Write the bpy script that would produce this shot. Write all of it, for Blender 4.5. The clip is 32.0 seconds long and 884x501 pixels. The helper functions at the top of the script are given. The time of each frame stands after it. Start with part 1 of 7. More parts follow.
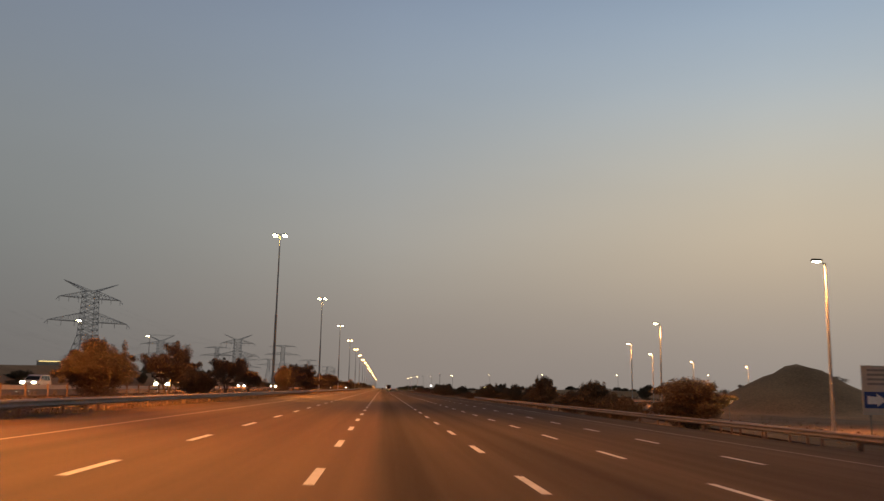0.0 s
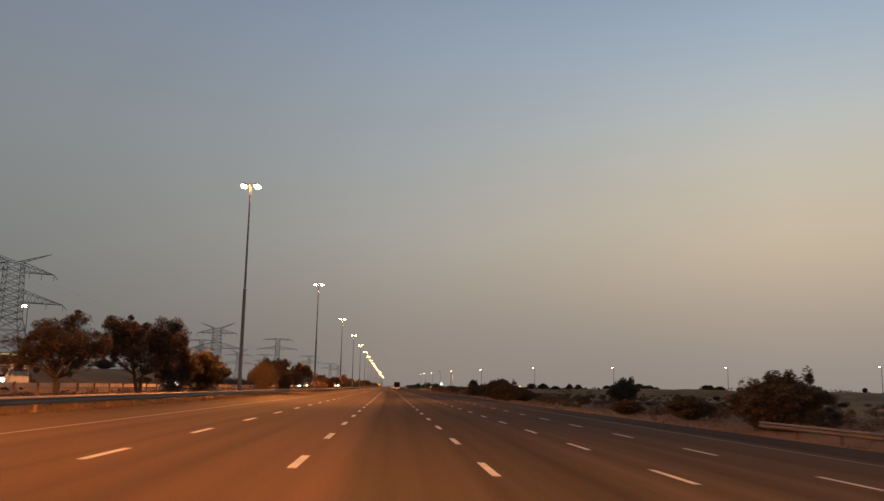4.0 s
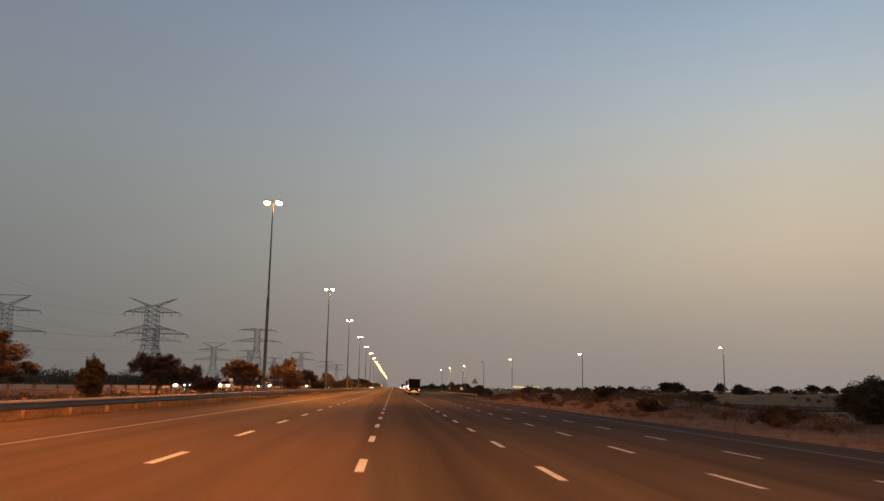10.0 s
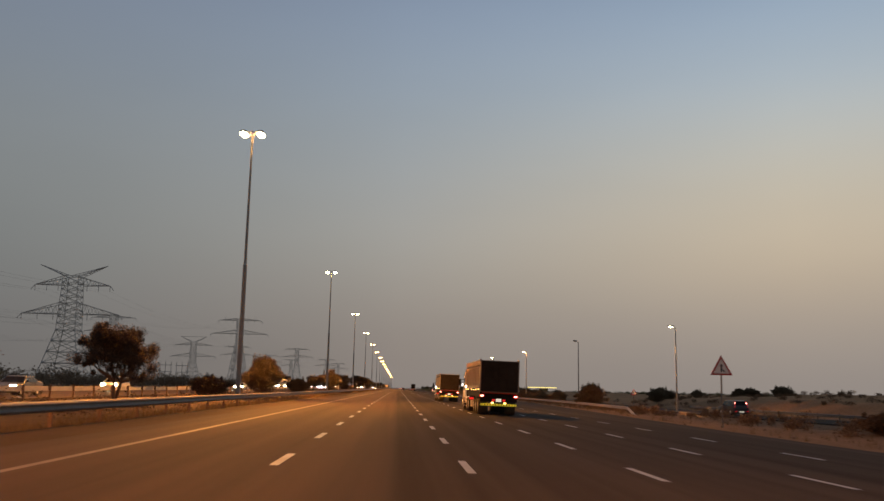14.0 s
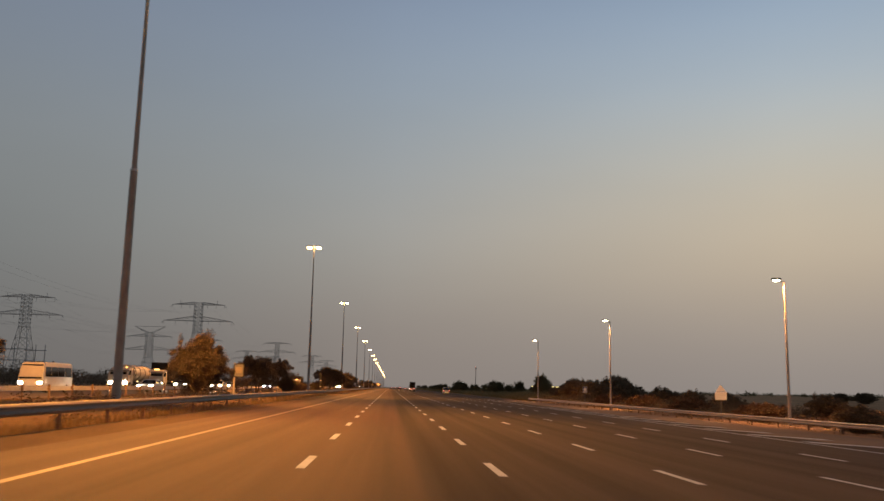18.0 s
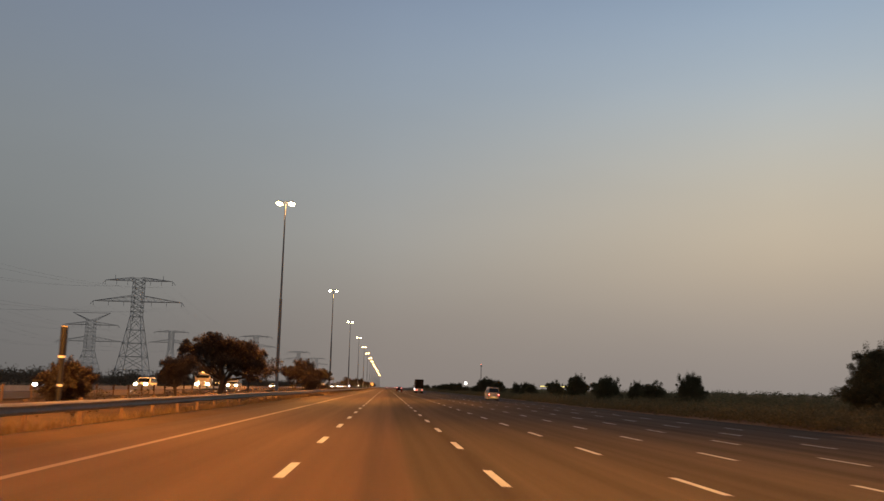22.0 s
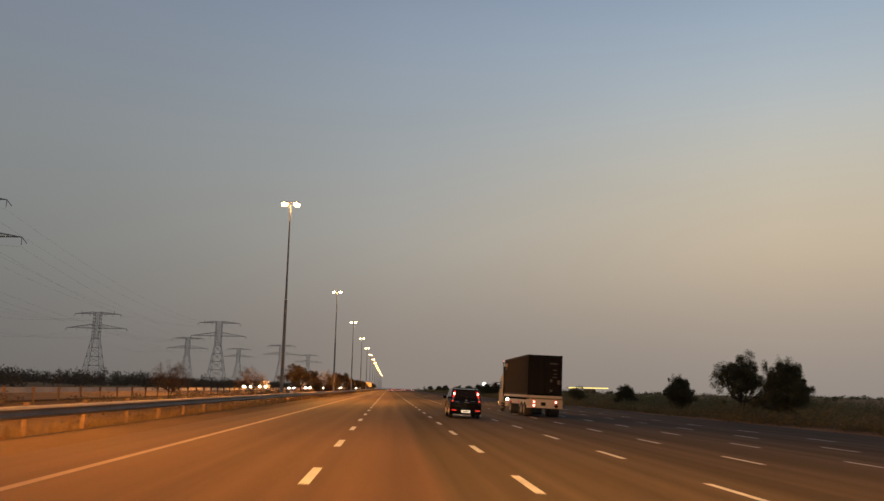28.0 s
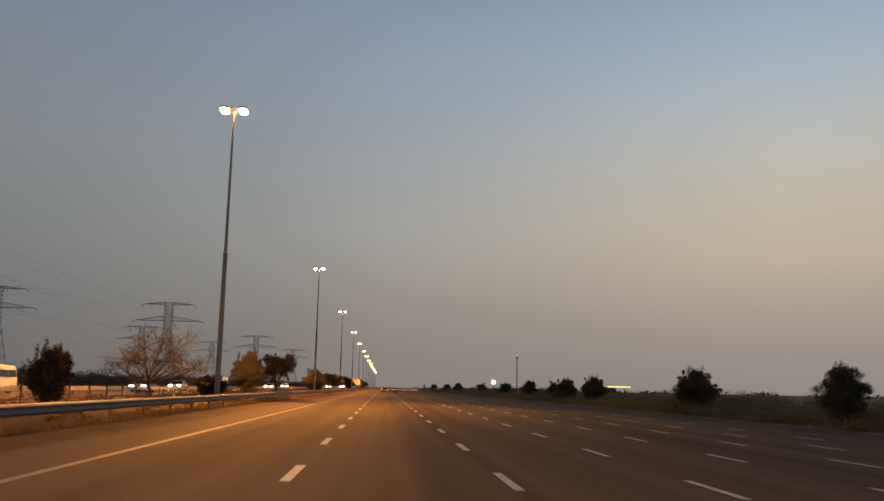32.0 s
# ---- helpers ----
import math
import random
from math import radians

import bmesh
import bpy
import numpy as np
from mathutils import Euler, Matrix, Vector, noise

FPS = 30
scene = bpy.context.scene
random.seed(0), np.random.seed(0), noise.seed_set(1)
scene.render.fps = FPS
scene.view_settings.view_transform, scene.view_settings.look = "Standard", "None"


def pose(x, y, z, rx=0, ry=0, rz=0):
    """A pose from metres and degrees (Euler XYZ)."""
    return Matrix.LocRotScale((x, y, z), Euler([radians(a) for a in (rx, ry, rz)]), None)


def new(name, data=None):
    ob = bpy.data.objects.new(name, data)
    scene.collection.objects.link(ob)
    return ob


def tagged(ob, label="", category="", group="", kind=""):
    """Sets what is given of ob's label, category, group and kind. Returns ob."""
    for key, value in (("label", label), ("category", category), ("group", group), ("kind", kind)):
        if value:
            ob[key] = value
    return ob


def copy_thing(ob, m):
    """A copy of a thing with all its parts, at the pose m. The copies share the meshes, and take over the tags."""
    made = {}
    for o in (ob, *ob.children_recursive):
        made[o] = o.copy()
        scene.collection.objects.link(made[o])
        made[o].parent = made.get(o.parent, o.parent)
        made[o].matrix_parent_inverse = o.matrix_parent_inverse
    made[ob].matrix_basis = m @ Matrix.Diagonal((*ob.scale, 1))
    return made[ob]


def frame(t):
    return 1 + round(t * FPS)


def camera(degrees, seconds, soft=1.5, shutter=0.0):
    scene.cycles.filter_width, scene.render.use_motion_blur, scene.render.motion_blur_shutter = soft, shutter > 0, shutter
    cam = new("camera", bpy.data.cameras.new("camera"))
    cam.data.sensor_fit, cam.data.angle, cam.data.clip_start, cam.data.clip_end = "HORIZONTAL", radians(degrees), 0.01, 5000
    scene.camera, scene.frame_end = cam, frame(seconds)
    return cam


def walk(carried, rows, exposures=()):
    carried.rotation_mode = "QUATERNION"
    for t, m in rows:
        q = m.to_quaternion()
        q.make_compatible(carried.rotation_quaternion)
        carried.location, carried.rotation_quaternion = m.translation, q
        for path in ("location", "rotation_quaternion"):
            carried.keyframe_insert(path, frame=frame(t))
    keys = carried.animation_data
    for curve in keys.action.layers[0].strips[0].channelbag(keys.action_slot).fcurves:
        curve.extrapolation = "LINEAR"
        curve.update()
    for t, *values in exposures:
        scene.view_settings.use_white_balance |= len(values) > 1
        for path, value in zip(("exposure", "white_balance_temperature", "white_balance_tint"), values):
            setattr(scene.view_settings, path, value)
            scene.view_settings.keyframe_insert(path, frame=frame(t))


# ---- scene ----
CROSSFALL = 0.0259          # the carriageway falls to the outer side
ROLL = 1.15


def road_z(x):
    return -CROSSFALL * (x - 7.0)


cam = camera(54.93, 32.0, soft=1.5, shutter=0.2)
# t, x, y, pitch, yaw (the height follows the road's crossfall)
PATH = [
    (0.0, 8.378, 0.00, 9.263, -3.814), (0.5, 8.517, 16.63, 9.202, -3.889), (1.0, 8.629, 33.21, 9.237, -3.925),
    (1.5, 8.713, 49.76, 9.184, -3.890), (2.0, 8.805, 66.31, 9.179, -3.810), (2.5, 8.928, 83.05, 9.131, -3.720),
    (3.0, 9.013, 99.84, 9.117, -3.609), (3.5, 9.040, 116.82, 9.123, -3.469), (4.0, 8.992, 133.85, 9.143, -3.339),
    (4.5, 8.849, 150.76, 9.169, -3.257), (5.0, 8.594, 167.43, 9.224, -3.171), (5.5, 8.458, 184.36, 9.220, -3.167),
    (6.0, 8.372, 201.41, 9.248, -3.179), (6.5, 8.323, 218.44, 9.238, -3.155), (7.0, 8.287, 235.43, 9.241, -3.154),
    (7.5, 8.267, 252.29, 9.226, -3.186), (8.0, 8.259, 269.35, 9.227, -3.251), (8.5, 8.256, 286.71, 9.216, -3.316),
    (9.0, 8.141, 304.28, 9.193, -3.326), (9.5, 8.024, 321.25, 9.191, -3.238), (10.0, 7.869, 338.00, 9.208, -3.084),
    (10.5, 7.594, 354.75, 9.167, -2.840), (11.0, 7.285, 371.64, 9.138, -2.623), (11.5, 6.920, 388.55, 9.152, -2.507),
    (12.0, 6.664, 405.41, 9.210, -2.491), (12.5, 6.418, 422.35, 9.205, -2.471), (13.0, 6.171, 439.43, 9.162, -2.557),
    (13.5, 5.991, 456.46, 9.226, -2.641), (14.0, 5.884, 473.36, 9.229, -2.777), (14.5, 5.794, 490.43, 9.255, -2.837),
    (15.0, 5.662, 507.41, 9.263, -2.924), (15.5, 5.496, 524.41, 9.262, -2.994), (16.0, 5.346, 541.43, 9.252, -3.052),
    (16.5, 5.263, 558.50, 9.234, -3.103), (17.0, 5.196, 575.60, 9.184, -3.159), (17.5, 5.198, 592.69, 9.191, -3.203),
    (18.0, 5.219, 609.84, 9.185, -3.262), (18.5, 5.231, 627.06, 9.172, -3.401), (19.0, 5.240, 644.39, 9.145, -3.473),
    (19.5, 5.261, 661.93, 9.205, -3.454), (20.0, 5.278, 679.60, 9.225, -3.481), (20.5, 5.315, 697.22, 9.238, -3.486),
    (21.0, 5.313, 715.00, 9.210, -3.527), (21.5, 5.333, 731.02, 9.196, -3.523), (22.0, 5.323, 747.54, 9.181, -3.536),
    (22.5, 5.311, 764.62, 9.169, -3.549), (23.0, 5.309, 782.13, 9.178, -3.582), (23.5, 5.333, 799.87, 9.140, -3.575),
    (24.0, 5.274, 817.71, 9.152, -3.631), (24.5, 5.256, 835.79, 9.135, -3.550), (25.0, 5.286, 853.87, 9.147, -3.510),
    (25.5, 5.278, 871.76, 9.153, -3.481), (26.0, 5.245, 889.46, 9.191, -3.419), (26.5, 5.036, 906.99, 9.172, -3.496),
    (27.0, 4.953, 924.71, 9.197, -3.477), (27.5, 4.921, 942.62, 9.240, -3.425), (28.0, 4.909, 960.66, 9.274, -3.370),
    (28.5, 4.882, 978.77, 9.278, -3.345), (29.0, 4.838, 996.87, 9.270, -3.262), (29.5, 4.792, 1015.03, 9.238, -3.343),
    (30.0, 4.772, 1033.16, 9.234, -3.380), (30.5, 4.832, 1051.19, 9.250, -3.508), (31.0, 4.916, 1069.18, 9.264, -3.579),
    (31.5, 5.021, 1087.13, 9.245, -3.704), (32.0, 5.129, 1105.04, 9.196, -3.717),
]

rows = []
for t, x, y, pitch, yaw in PATH:
    rows.append((t, pose(x, y, 1.505 + road_z(x), 90 + pitch, 0, yaw) @ pose(0, 0, 0, 0, 0, ROLL)))
# the clip's white balance drifts towards blue near the end
walk(cam, rows, [(0.0, 0.03, 6660, 10), (9.0, 0.06, 6640, 10), (16.0, 0.0, 6500, 10), (26.5, 0.0, 6500, 10), (29.0, 0.06, 6800, 10), (30.0, 0.02, 6450, 10), (31.0, 0.0, 6200, 9), (32.0, 0.0, 6450, 10)])

# ---------------------------------------------------------------- world and light
world = bpy.data.worlds.new("dusk_sky")
scene.world = world
world.use_nodes = True
wn, wl = world.node_tree.nodes, world.node_tree.links
wn.clear()


def wmath(op, a, b=None):
    n = wn.new("ShaderNodeMath")
    n.operation = op
    n.use_clamp = False
    for i, v in enumerate((a, b)):
        if v is None:
            continue
        if isinstance(v, (int, float)):
            n.inputs[i].default_value = v
        else:
            wl.new(v, n.inputs[i])
    return n.outputs[0]


def wramp(fac, stops):
    n = wn.new("ShaderNodeValToRGB")
    n.color_ramp.interpolation = "B_SPLINE"
    el = n.color_ramp.elements
    while len(el) < len(stops):
        el.new(0.5)
    for e, (p, col) in zip(el, stops):
        e.position, e.color = p, (*col, 1)
    wl.new(fac, n.inputs[0])
    return n.outputs[0]


def wmix(fac, a, b):
    n = wn.new("ShaderNodeMix")
    n.data_type = "RGBA"
    wl.new(fac, n.inputs[0])
    wl.new(a, n.inputs[6])
    wl.new(b, n.inputs[7])
    return n.outputs[2]


def lin(r, g, b):
    """A colour given as 0..255 display values."""
    def f(c):
        c /= 255
        return c / 12.92 if c <= 0.04045 else ((c + 0.055) / 1.055) ** 2.4
    return (f(r), f(g), f(b))


coord = wn.new("ShaderNodeTexCoord")
sep = wn.new("ShaderNodeSeparateXYZ")
wl.new(coord.outputs["Generated"], sep.inputs[0])
elev = wmath("MULTIPLY", wmath("ARCSINE", sep.outputs[2]), 2 / math.pi)       # 0 horizon, 1 zenith
azim = wmath("DIVIDE", wmath("ARCTAN2", sep.outputs[0], sep.outputs[1]), math.pi)   # 0 ahead, + to the right
# three vertical gradients: away from the afterglow, along the road, and towards it
left = wramp(elev, [(0.0, lin(104, 101, 99)), (0.05, lin(112, 112, 111)), (0.10, lin(121, 125, 125)), (0.16, lin(126, 131, 133)),
                    (0.22, lin(123, 132, 142)), (0.30, lin(119, 131, 151)), (0.5, lin(58, 64, 78)), (1.0, lin(25, 28, 37))])
middle = wramp(elev, [(0.0, lin(136, 127, 121)), (0.05, lin(148, 139, 131)), (0.10, lin(162, 158, 150)), (0.16, lin(158, 162, 163)),
                      (0.22, lin(147, 159, 170)), (0.30, lin(132, 149, 174)), (0.5, lin(64, 70, 84)), (1.0, lin(25, 28, 37))])
right = wramp(elev, [(0.0, lin(142, 134, 129)), (0.05, lin(163, 151, 140)), (0.10, lin(198, 181, 157)), (0.16, lin(192, 187, 173)),
                     (0.22, lin(170, 183, 192)), (0.30, lin(137, 159, 186)), (0.5, lin(68, 74, 86)), (1.0, lin(25, 28, 37))])
toward = wmath("SUBTRACT", azim, 0.24)
glow = wmath("POWER", 2.718, wmath("MULTIPLY", wmath("MULTIPLY", toward, toward), -17.0))


def clamp01(v):
    n = wn.new("ShaderNodeClamp")
    wl.new(v, n.inputs[0])
    return n.outputs[0]


sky = wmix(clamp01(wmath("MULTIPLY", wmath("SUBTRACT", glow, 0.05), 3.07)), left, middle)
sky = wmix(clamp01(wmath("MULTIPLY", wmath("SUBTRACT", glow, 0.376), 2.1)), sky, right)
# the sky opposite the afterglow is already darker
back = clamp01(wmath("MULTIPLY", wmath("SUBTRACT", wmath("ABSOLUTE", azim), 0.30), 2.6))
dim = wn.new("ShaderNodeVectorMath")
dim.operation = "SCALE"
wl.new(sky, dim.inputs[0])
wl.new(wmath("SUBTRACT", 1.0, wmath("MULTIPLY", back, 0.2)), dim.inputs["Scale"])
sky = dim.outputs[0]
hz = wn.new("ShaderNodeTexNoise")
hz.inputs["Scale"].default_value = 2.6
hz.inputs["Detail"].default_value = 3.0
mapn = wn.new("ShaderNodeMapping")
mapn.inputs["Scale"].default_value = (1, 1, 3.5)
wl.new(coord.outputs["Generated"], mapn.inputs[0])
wl.new(mapn.outputs[0], hz.inputs["Vector"])
vary = wmath("ADD", wmath("MULTIPLY", hz.outputs["Fac"], 0.10), 0.95)
scale = wn.new("ShaderNodeVectorMath")
scale.operation = "SCALE"
wl.new(sky, scale.inputs[0])
wl.new(vary, scale.inputs["Scale"])
bg = wn.new("ShaderNodeBackground")
wl.new(scale.outputs[0], bg.inputs[0])
bg.inputs[1].default_value = 1.0
wout = wn.new("ShaderNodeOutputWorld")
wl.new(bg.outputs[0], wout.inputs[0])

SODIUM = (1.0, 0.31, 0.05)
SODIUM_MIXED = (1.0, 0.362, 0.055)
SODIUM_YELLOW = (1.0, 0.378, 0.056)       # the newer lamps further on
MAST_POWER = 190000.0
RAMP_WARM = (1.0, 0.42, 0.13)
POLE_POWER = 10000.0


def down_light(name, x, y, z, power, colour, radius, cone):
    """A lamp head that throws its light downwards and fades to the sides."""
    data = bpy.data.lights.new(name, "SPOT")
    data.energy, data.color, data.shadow_soft_size = power, colour, radius
    data.spot_size, data.spot_blend = math.radians(cone), 1.0
    ob = new(name, data)
    ob.location = (x, y, z)
    return ob


# ---------------------------------------------------------------- materials
def mat(name, base, rough=0.8, metal=0.0, grain=None, bump=0.0, emit=None, strength=0.0, vary=0.0, spec=0.5):
    """base: a colour; grain: (fine scale, coarse scale, amount) of variation in value; bump: relief in metres; vary: by object."""
    m = bpy.data.materials.new(name)
    m.use_nodes = True
    nt = m.node_tree
    n, l = nt.nodes, nt.links
    b = n["Principled BSDF"]
    b.inputs["Roughness"].default_value = rough
    b.inputs["Metallic"].default_value = metal
    b.inputs["Specular IOR Level"].default_value = spec
    b.inputs["Base Color"].default_value = (*base, 1)
    if emit:
        b.inputs["Emission Color"].default_value = (*emit, 1)
        b.inputs["Emission Strength"].default_value = strength
    if grain:
        tc = n.new("ShaderNodeNewGeometry")
        pos = tc.outputs["Position"]
        fine, coarse, amount = grain
        a = n.new("ShaderNodeTexNoise")
        a.inputs["Scale"].default_value, a.inputs["Detail"].default_value = fine, 4
        c = n.new("ShaderNodeTexNoise")
        c.inputs["Scale"].default_value, c.inputs["Detail"].default_value = coarse, 3
        l.new(pos, a.inputs["Vector"])
        l.new(pos, c.inputs["Vector"])
        s = n.new("ShaderNodeMath")
        s.operation = "ADD"
        l.new(a.outputs["Fac"], s.inputs[0])
        l.new(c.outputs["Fac"], s.inputs[1])
        last = s.outputs[0]
        if vary:
            oi = n.new("ShaderNodeObjectInfo")
            v = n.new("ShaderNodeMath")
            v.operation = "MULTIPLY_ADD"
            l.new(oi.outputs["Random"], v.inputs[0])
            v.inputs[1].default_value = vary
            l.new(last, v.inputs[2])
            last = v.outputs[0]
        r = n.new("ShaderNodeMapRange")
        r.inputs["From Min"].default_value, r.inputs["From Max"].default_value = 0.6, 1.4 + vary
        r.inputs["To Min"].default_value, r.inputs["To Max"].default_value = 1 - amount, 1 + amount
        l.new(last, r.inputs["Value"])
        sc = n.new("ShaderNodeVectorMath")
        sc.operation = "SCALE"
        sc.inputs[0].default_value = base
        l.new(r.outputs[0], sc.inputs["Scale"])
        l.new(sc.outputs[0], b.inputs["Base Color"])
        if bump:
            bp = n.new("ShaderNodeBump")
            bp.inputs["Distance"].default_value = bump
            bp.inputs["Strength"].default_value = 0.7
            l.new(a.outputs["Fac"], bp.inputs["Height"])
            l.new(bp.outputs[0], b.inputs["Normal"])
    return m


def asphalt_material():
    """Worn asphalt: sandy tint, polished wheel tracks and an oil stain in the middle of each lane, long patches,
    lamplight painted on the inner strip.
    """
    m = mat("asphalt", (0.07, 0.066, 0.062), 0.82, spec=0.2)
    nt = m.node_tree
    n, l = nt.nodes, nt.links
    b = n["Principled BSDF"]
    geo = n.new("ShaderNodeNewGeometry")
    sp = n.new("ShaderNodeSeparateXYZ")
    l.new(geo.outputs["Position"], sp.inputs[0])

    def mth(op, a, bb=None, cc=None):
        k = n.new("ShaderNodeMath")
        k.operation = op
        for i, v in enumerate((a, bb, cc)):
            if v is None:
                continue
            if isinstance(v, (int, float)):
                k.inputs[i].default_value = v
            else:
                l.new(v, k.inputs[i])
        return k.outputs[0]

    def noise_at(scale_v, scale, detail):
        mp = n.new("ShaderNodeMapping")
        mp.inputs["Scale"].default_value = scale_v
        l.new(geo.outputs["Position"], mp.inputs[0])
        t = n.new("ShaderNodeTexNoise")
        t.inputs["Scale"].default_value, t.inputs["Detail"].default_value = scale, detail
        l.new(mp.outputs[0], t.inputs["Vector"])
        return t.outputs["Fac"]

    wob = noise_at((1, 0.02, 1), 0.5, 2)
    phase = mth("MULTIPLY", mth("ADD", sp.outputs[0], mth("MULTIPLY", wob, 0.5)), 2 * math.pi / LANE)
    tracks = mth("COSINE", mth("MULTIPLY", phase, 2.0))            # two wheel tracks a lane
    centre = mth("COSINE", phase)                                   # -1 in the lane's middle
    streak = noise_at((1, 0.012, 1), 1.7, 4)
    patch = noise_at((0.25, 0.01, 1), 1.0, 2)
    grit = noise_at((1, 1, 1), 55.0, 3)
    value = mth("ADD", 1.0, mth("MULTIPLY", tracks, -0.07))
    value = mth("ADD", value, mth("MULTIPLY", centre, 0.07))
    value = mth("ADD", value, mth("MULTIPLY", mth("SUBTRACT", streak, 0.5), 1.25))
    value = mth("ADD", value, mth("MULTIPLY", mth("SUBTRACT", patch, 0.5), 0.95))
    value = mth("ADD", value, mth("MULTIPLY", mth("SUBTRACT", grit, 0.5), 0.8))
    # lamplight put into the colour: inner strip warm and lit, outer lanes greyer and dimmer
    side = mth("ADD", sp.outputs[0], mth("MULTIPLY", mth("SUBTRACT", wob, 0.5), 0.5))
    drift = n.new("ShaderNodeMapRange")                             # the lit strip's edge lies further out on the first stretch
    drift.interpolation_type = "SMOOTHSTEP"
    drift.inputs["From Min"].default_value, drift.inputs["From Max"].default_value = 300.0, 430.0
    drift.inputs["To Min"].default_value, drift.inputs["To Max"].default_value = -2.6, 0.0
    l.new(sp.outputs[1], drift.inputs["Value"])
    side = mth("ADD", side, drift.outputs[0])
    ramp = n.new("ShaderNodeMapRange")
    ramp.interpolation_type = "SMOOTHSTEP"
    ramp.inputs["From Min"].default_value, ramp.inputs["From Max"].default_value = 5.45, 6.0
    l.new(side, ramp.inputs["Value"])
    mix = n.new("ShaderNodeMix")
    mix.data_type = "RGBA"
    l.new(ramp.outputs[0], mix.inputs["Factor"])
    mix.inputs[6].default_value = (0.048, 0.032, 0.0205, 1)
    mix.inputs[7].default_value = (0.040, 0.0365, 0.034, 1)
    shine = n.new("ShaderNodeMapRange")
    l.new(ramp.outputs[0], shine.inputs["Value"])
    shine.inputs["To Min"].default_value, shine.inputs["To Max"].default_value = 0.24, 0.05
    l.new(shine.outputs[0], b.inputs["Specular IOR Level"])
    # the later stretch is paler, and the last one paler still
    later_gain = n.new("ShaderNodeMapRange")
    later_gain.interpolation_type = "SMOOTHSTEP"
    later_gain.inputs["From Min"].default_value, later_gain.inputs["From Max"].default_value = 500.0, 640.0
    later_gain.inputs["To Min"].default_value, later_gain.inputs["To Max"].default_value = 1.18, 1.36
    l.new(sp.outputs[1], later_gain.inputs["Value"])
    last_gain = n.new("ShaderNodeMapRange")
    last_gain.interpolation_type = "SMOOTHSTEP"
    last_gain.inputs["From Min"].default_value, last_gain.inputs["From Max"].default_value = 950.0, 1020.0
    last_gain.inputs["To Min"].default_value, last_gain.inputs["To Max"].default_value = 1.0, 1.2
    l.new(sp.outputs[1], last_gain.inputs["Value"])
    value = mth("MULTIPLY", mth("MULTIPLY", value, later_gain.outputs[0]), last_gain.outputs[0])
    sc = n.new("ShaderNodeVectorMath")
    sc.operation = "SCALE"
    l.new(mix.outputs[2], sc.inputs[0])
    l.new(value, sc.inputs["Scale"])
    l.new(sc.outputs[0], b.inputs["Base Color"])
    bp = n.new("ShaderNodeBump")
    bp.inputs["Distance"].default_value = 0.006
    l.new(grit, bp.inputs["Height"])
    l.new(bp.outputs[0], b.inputs["Normal"])
    return m


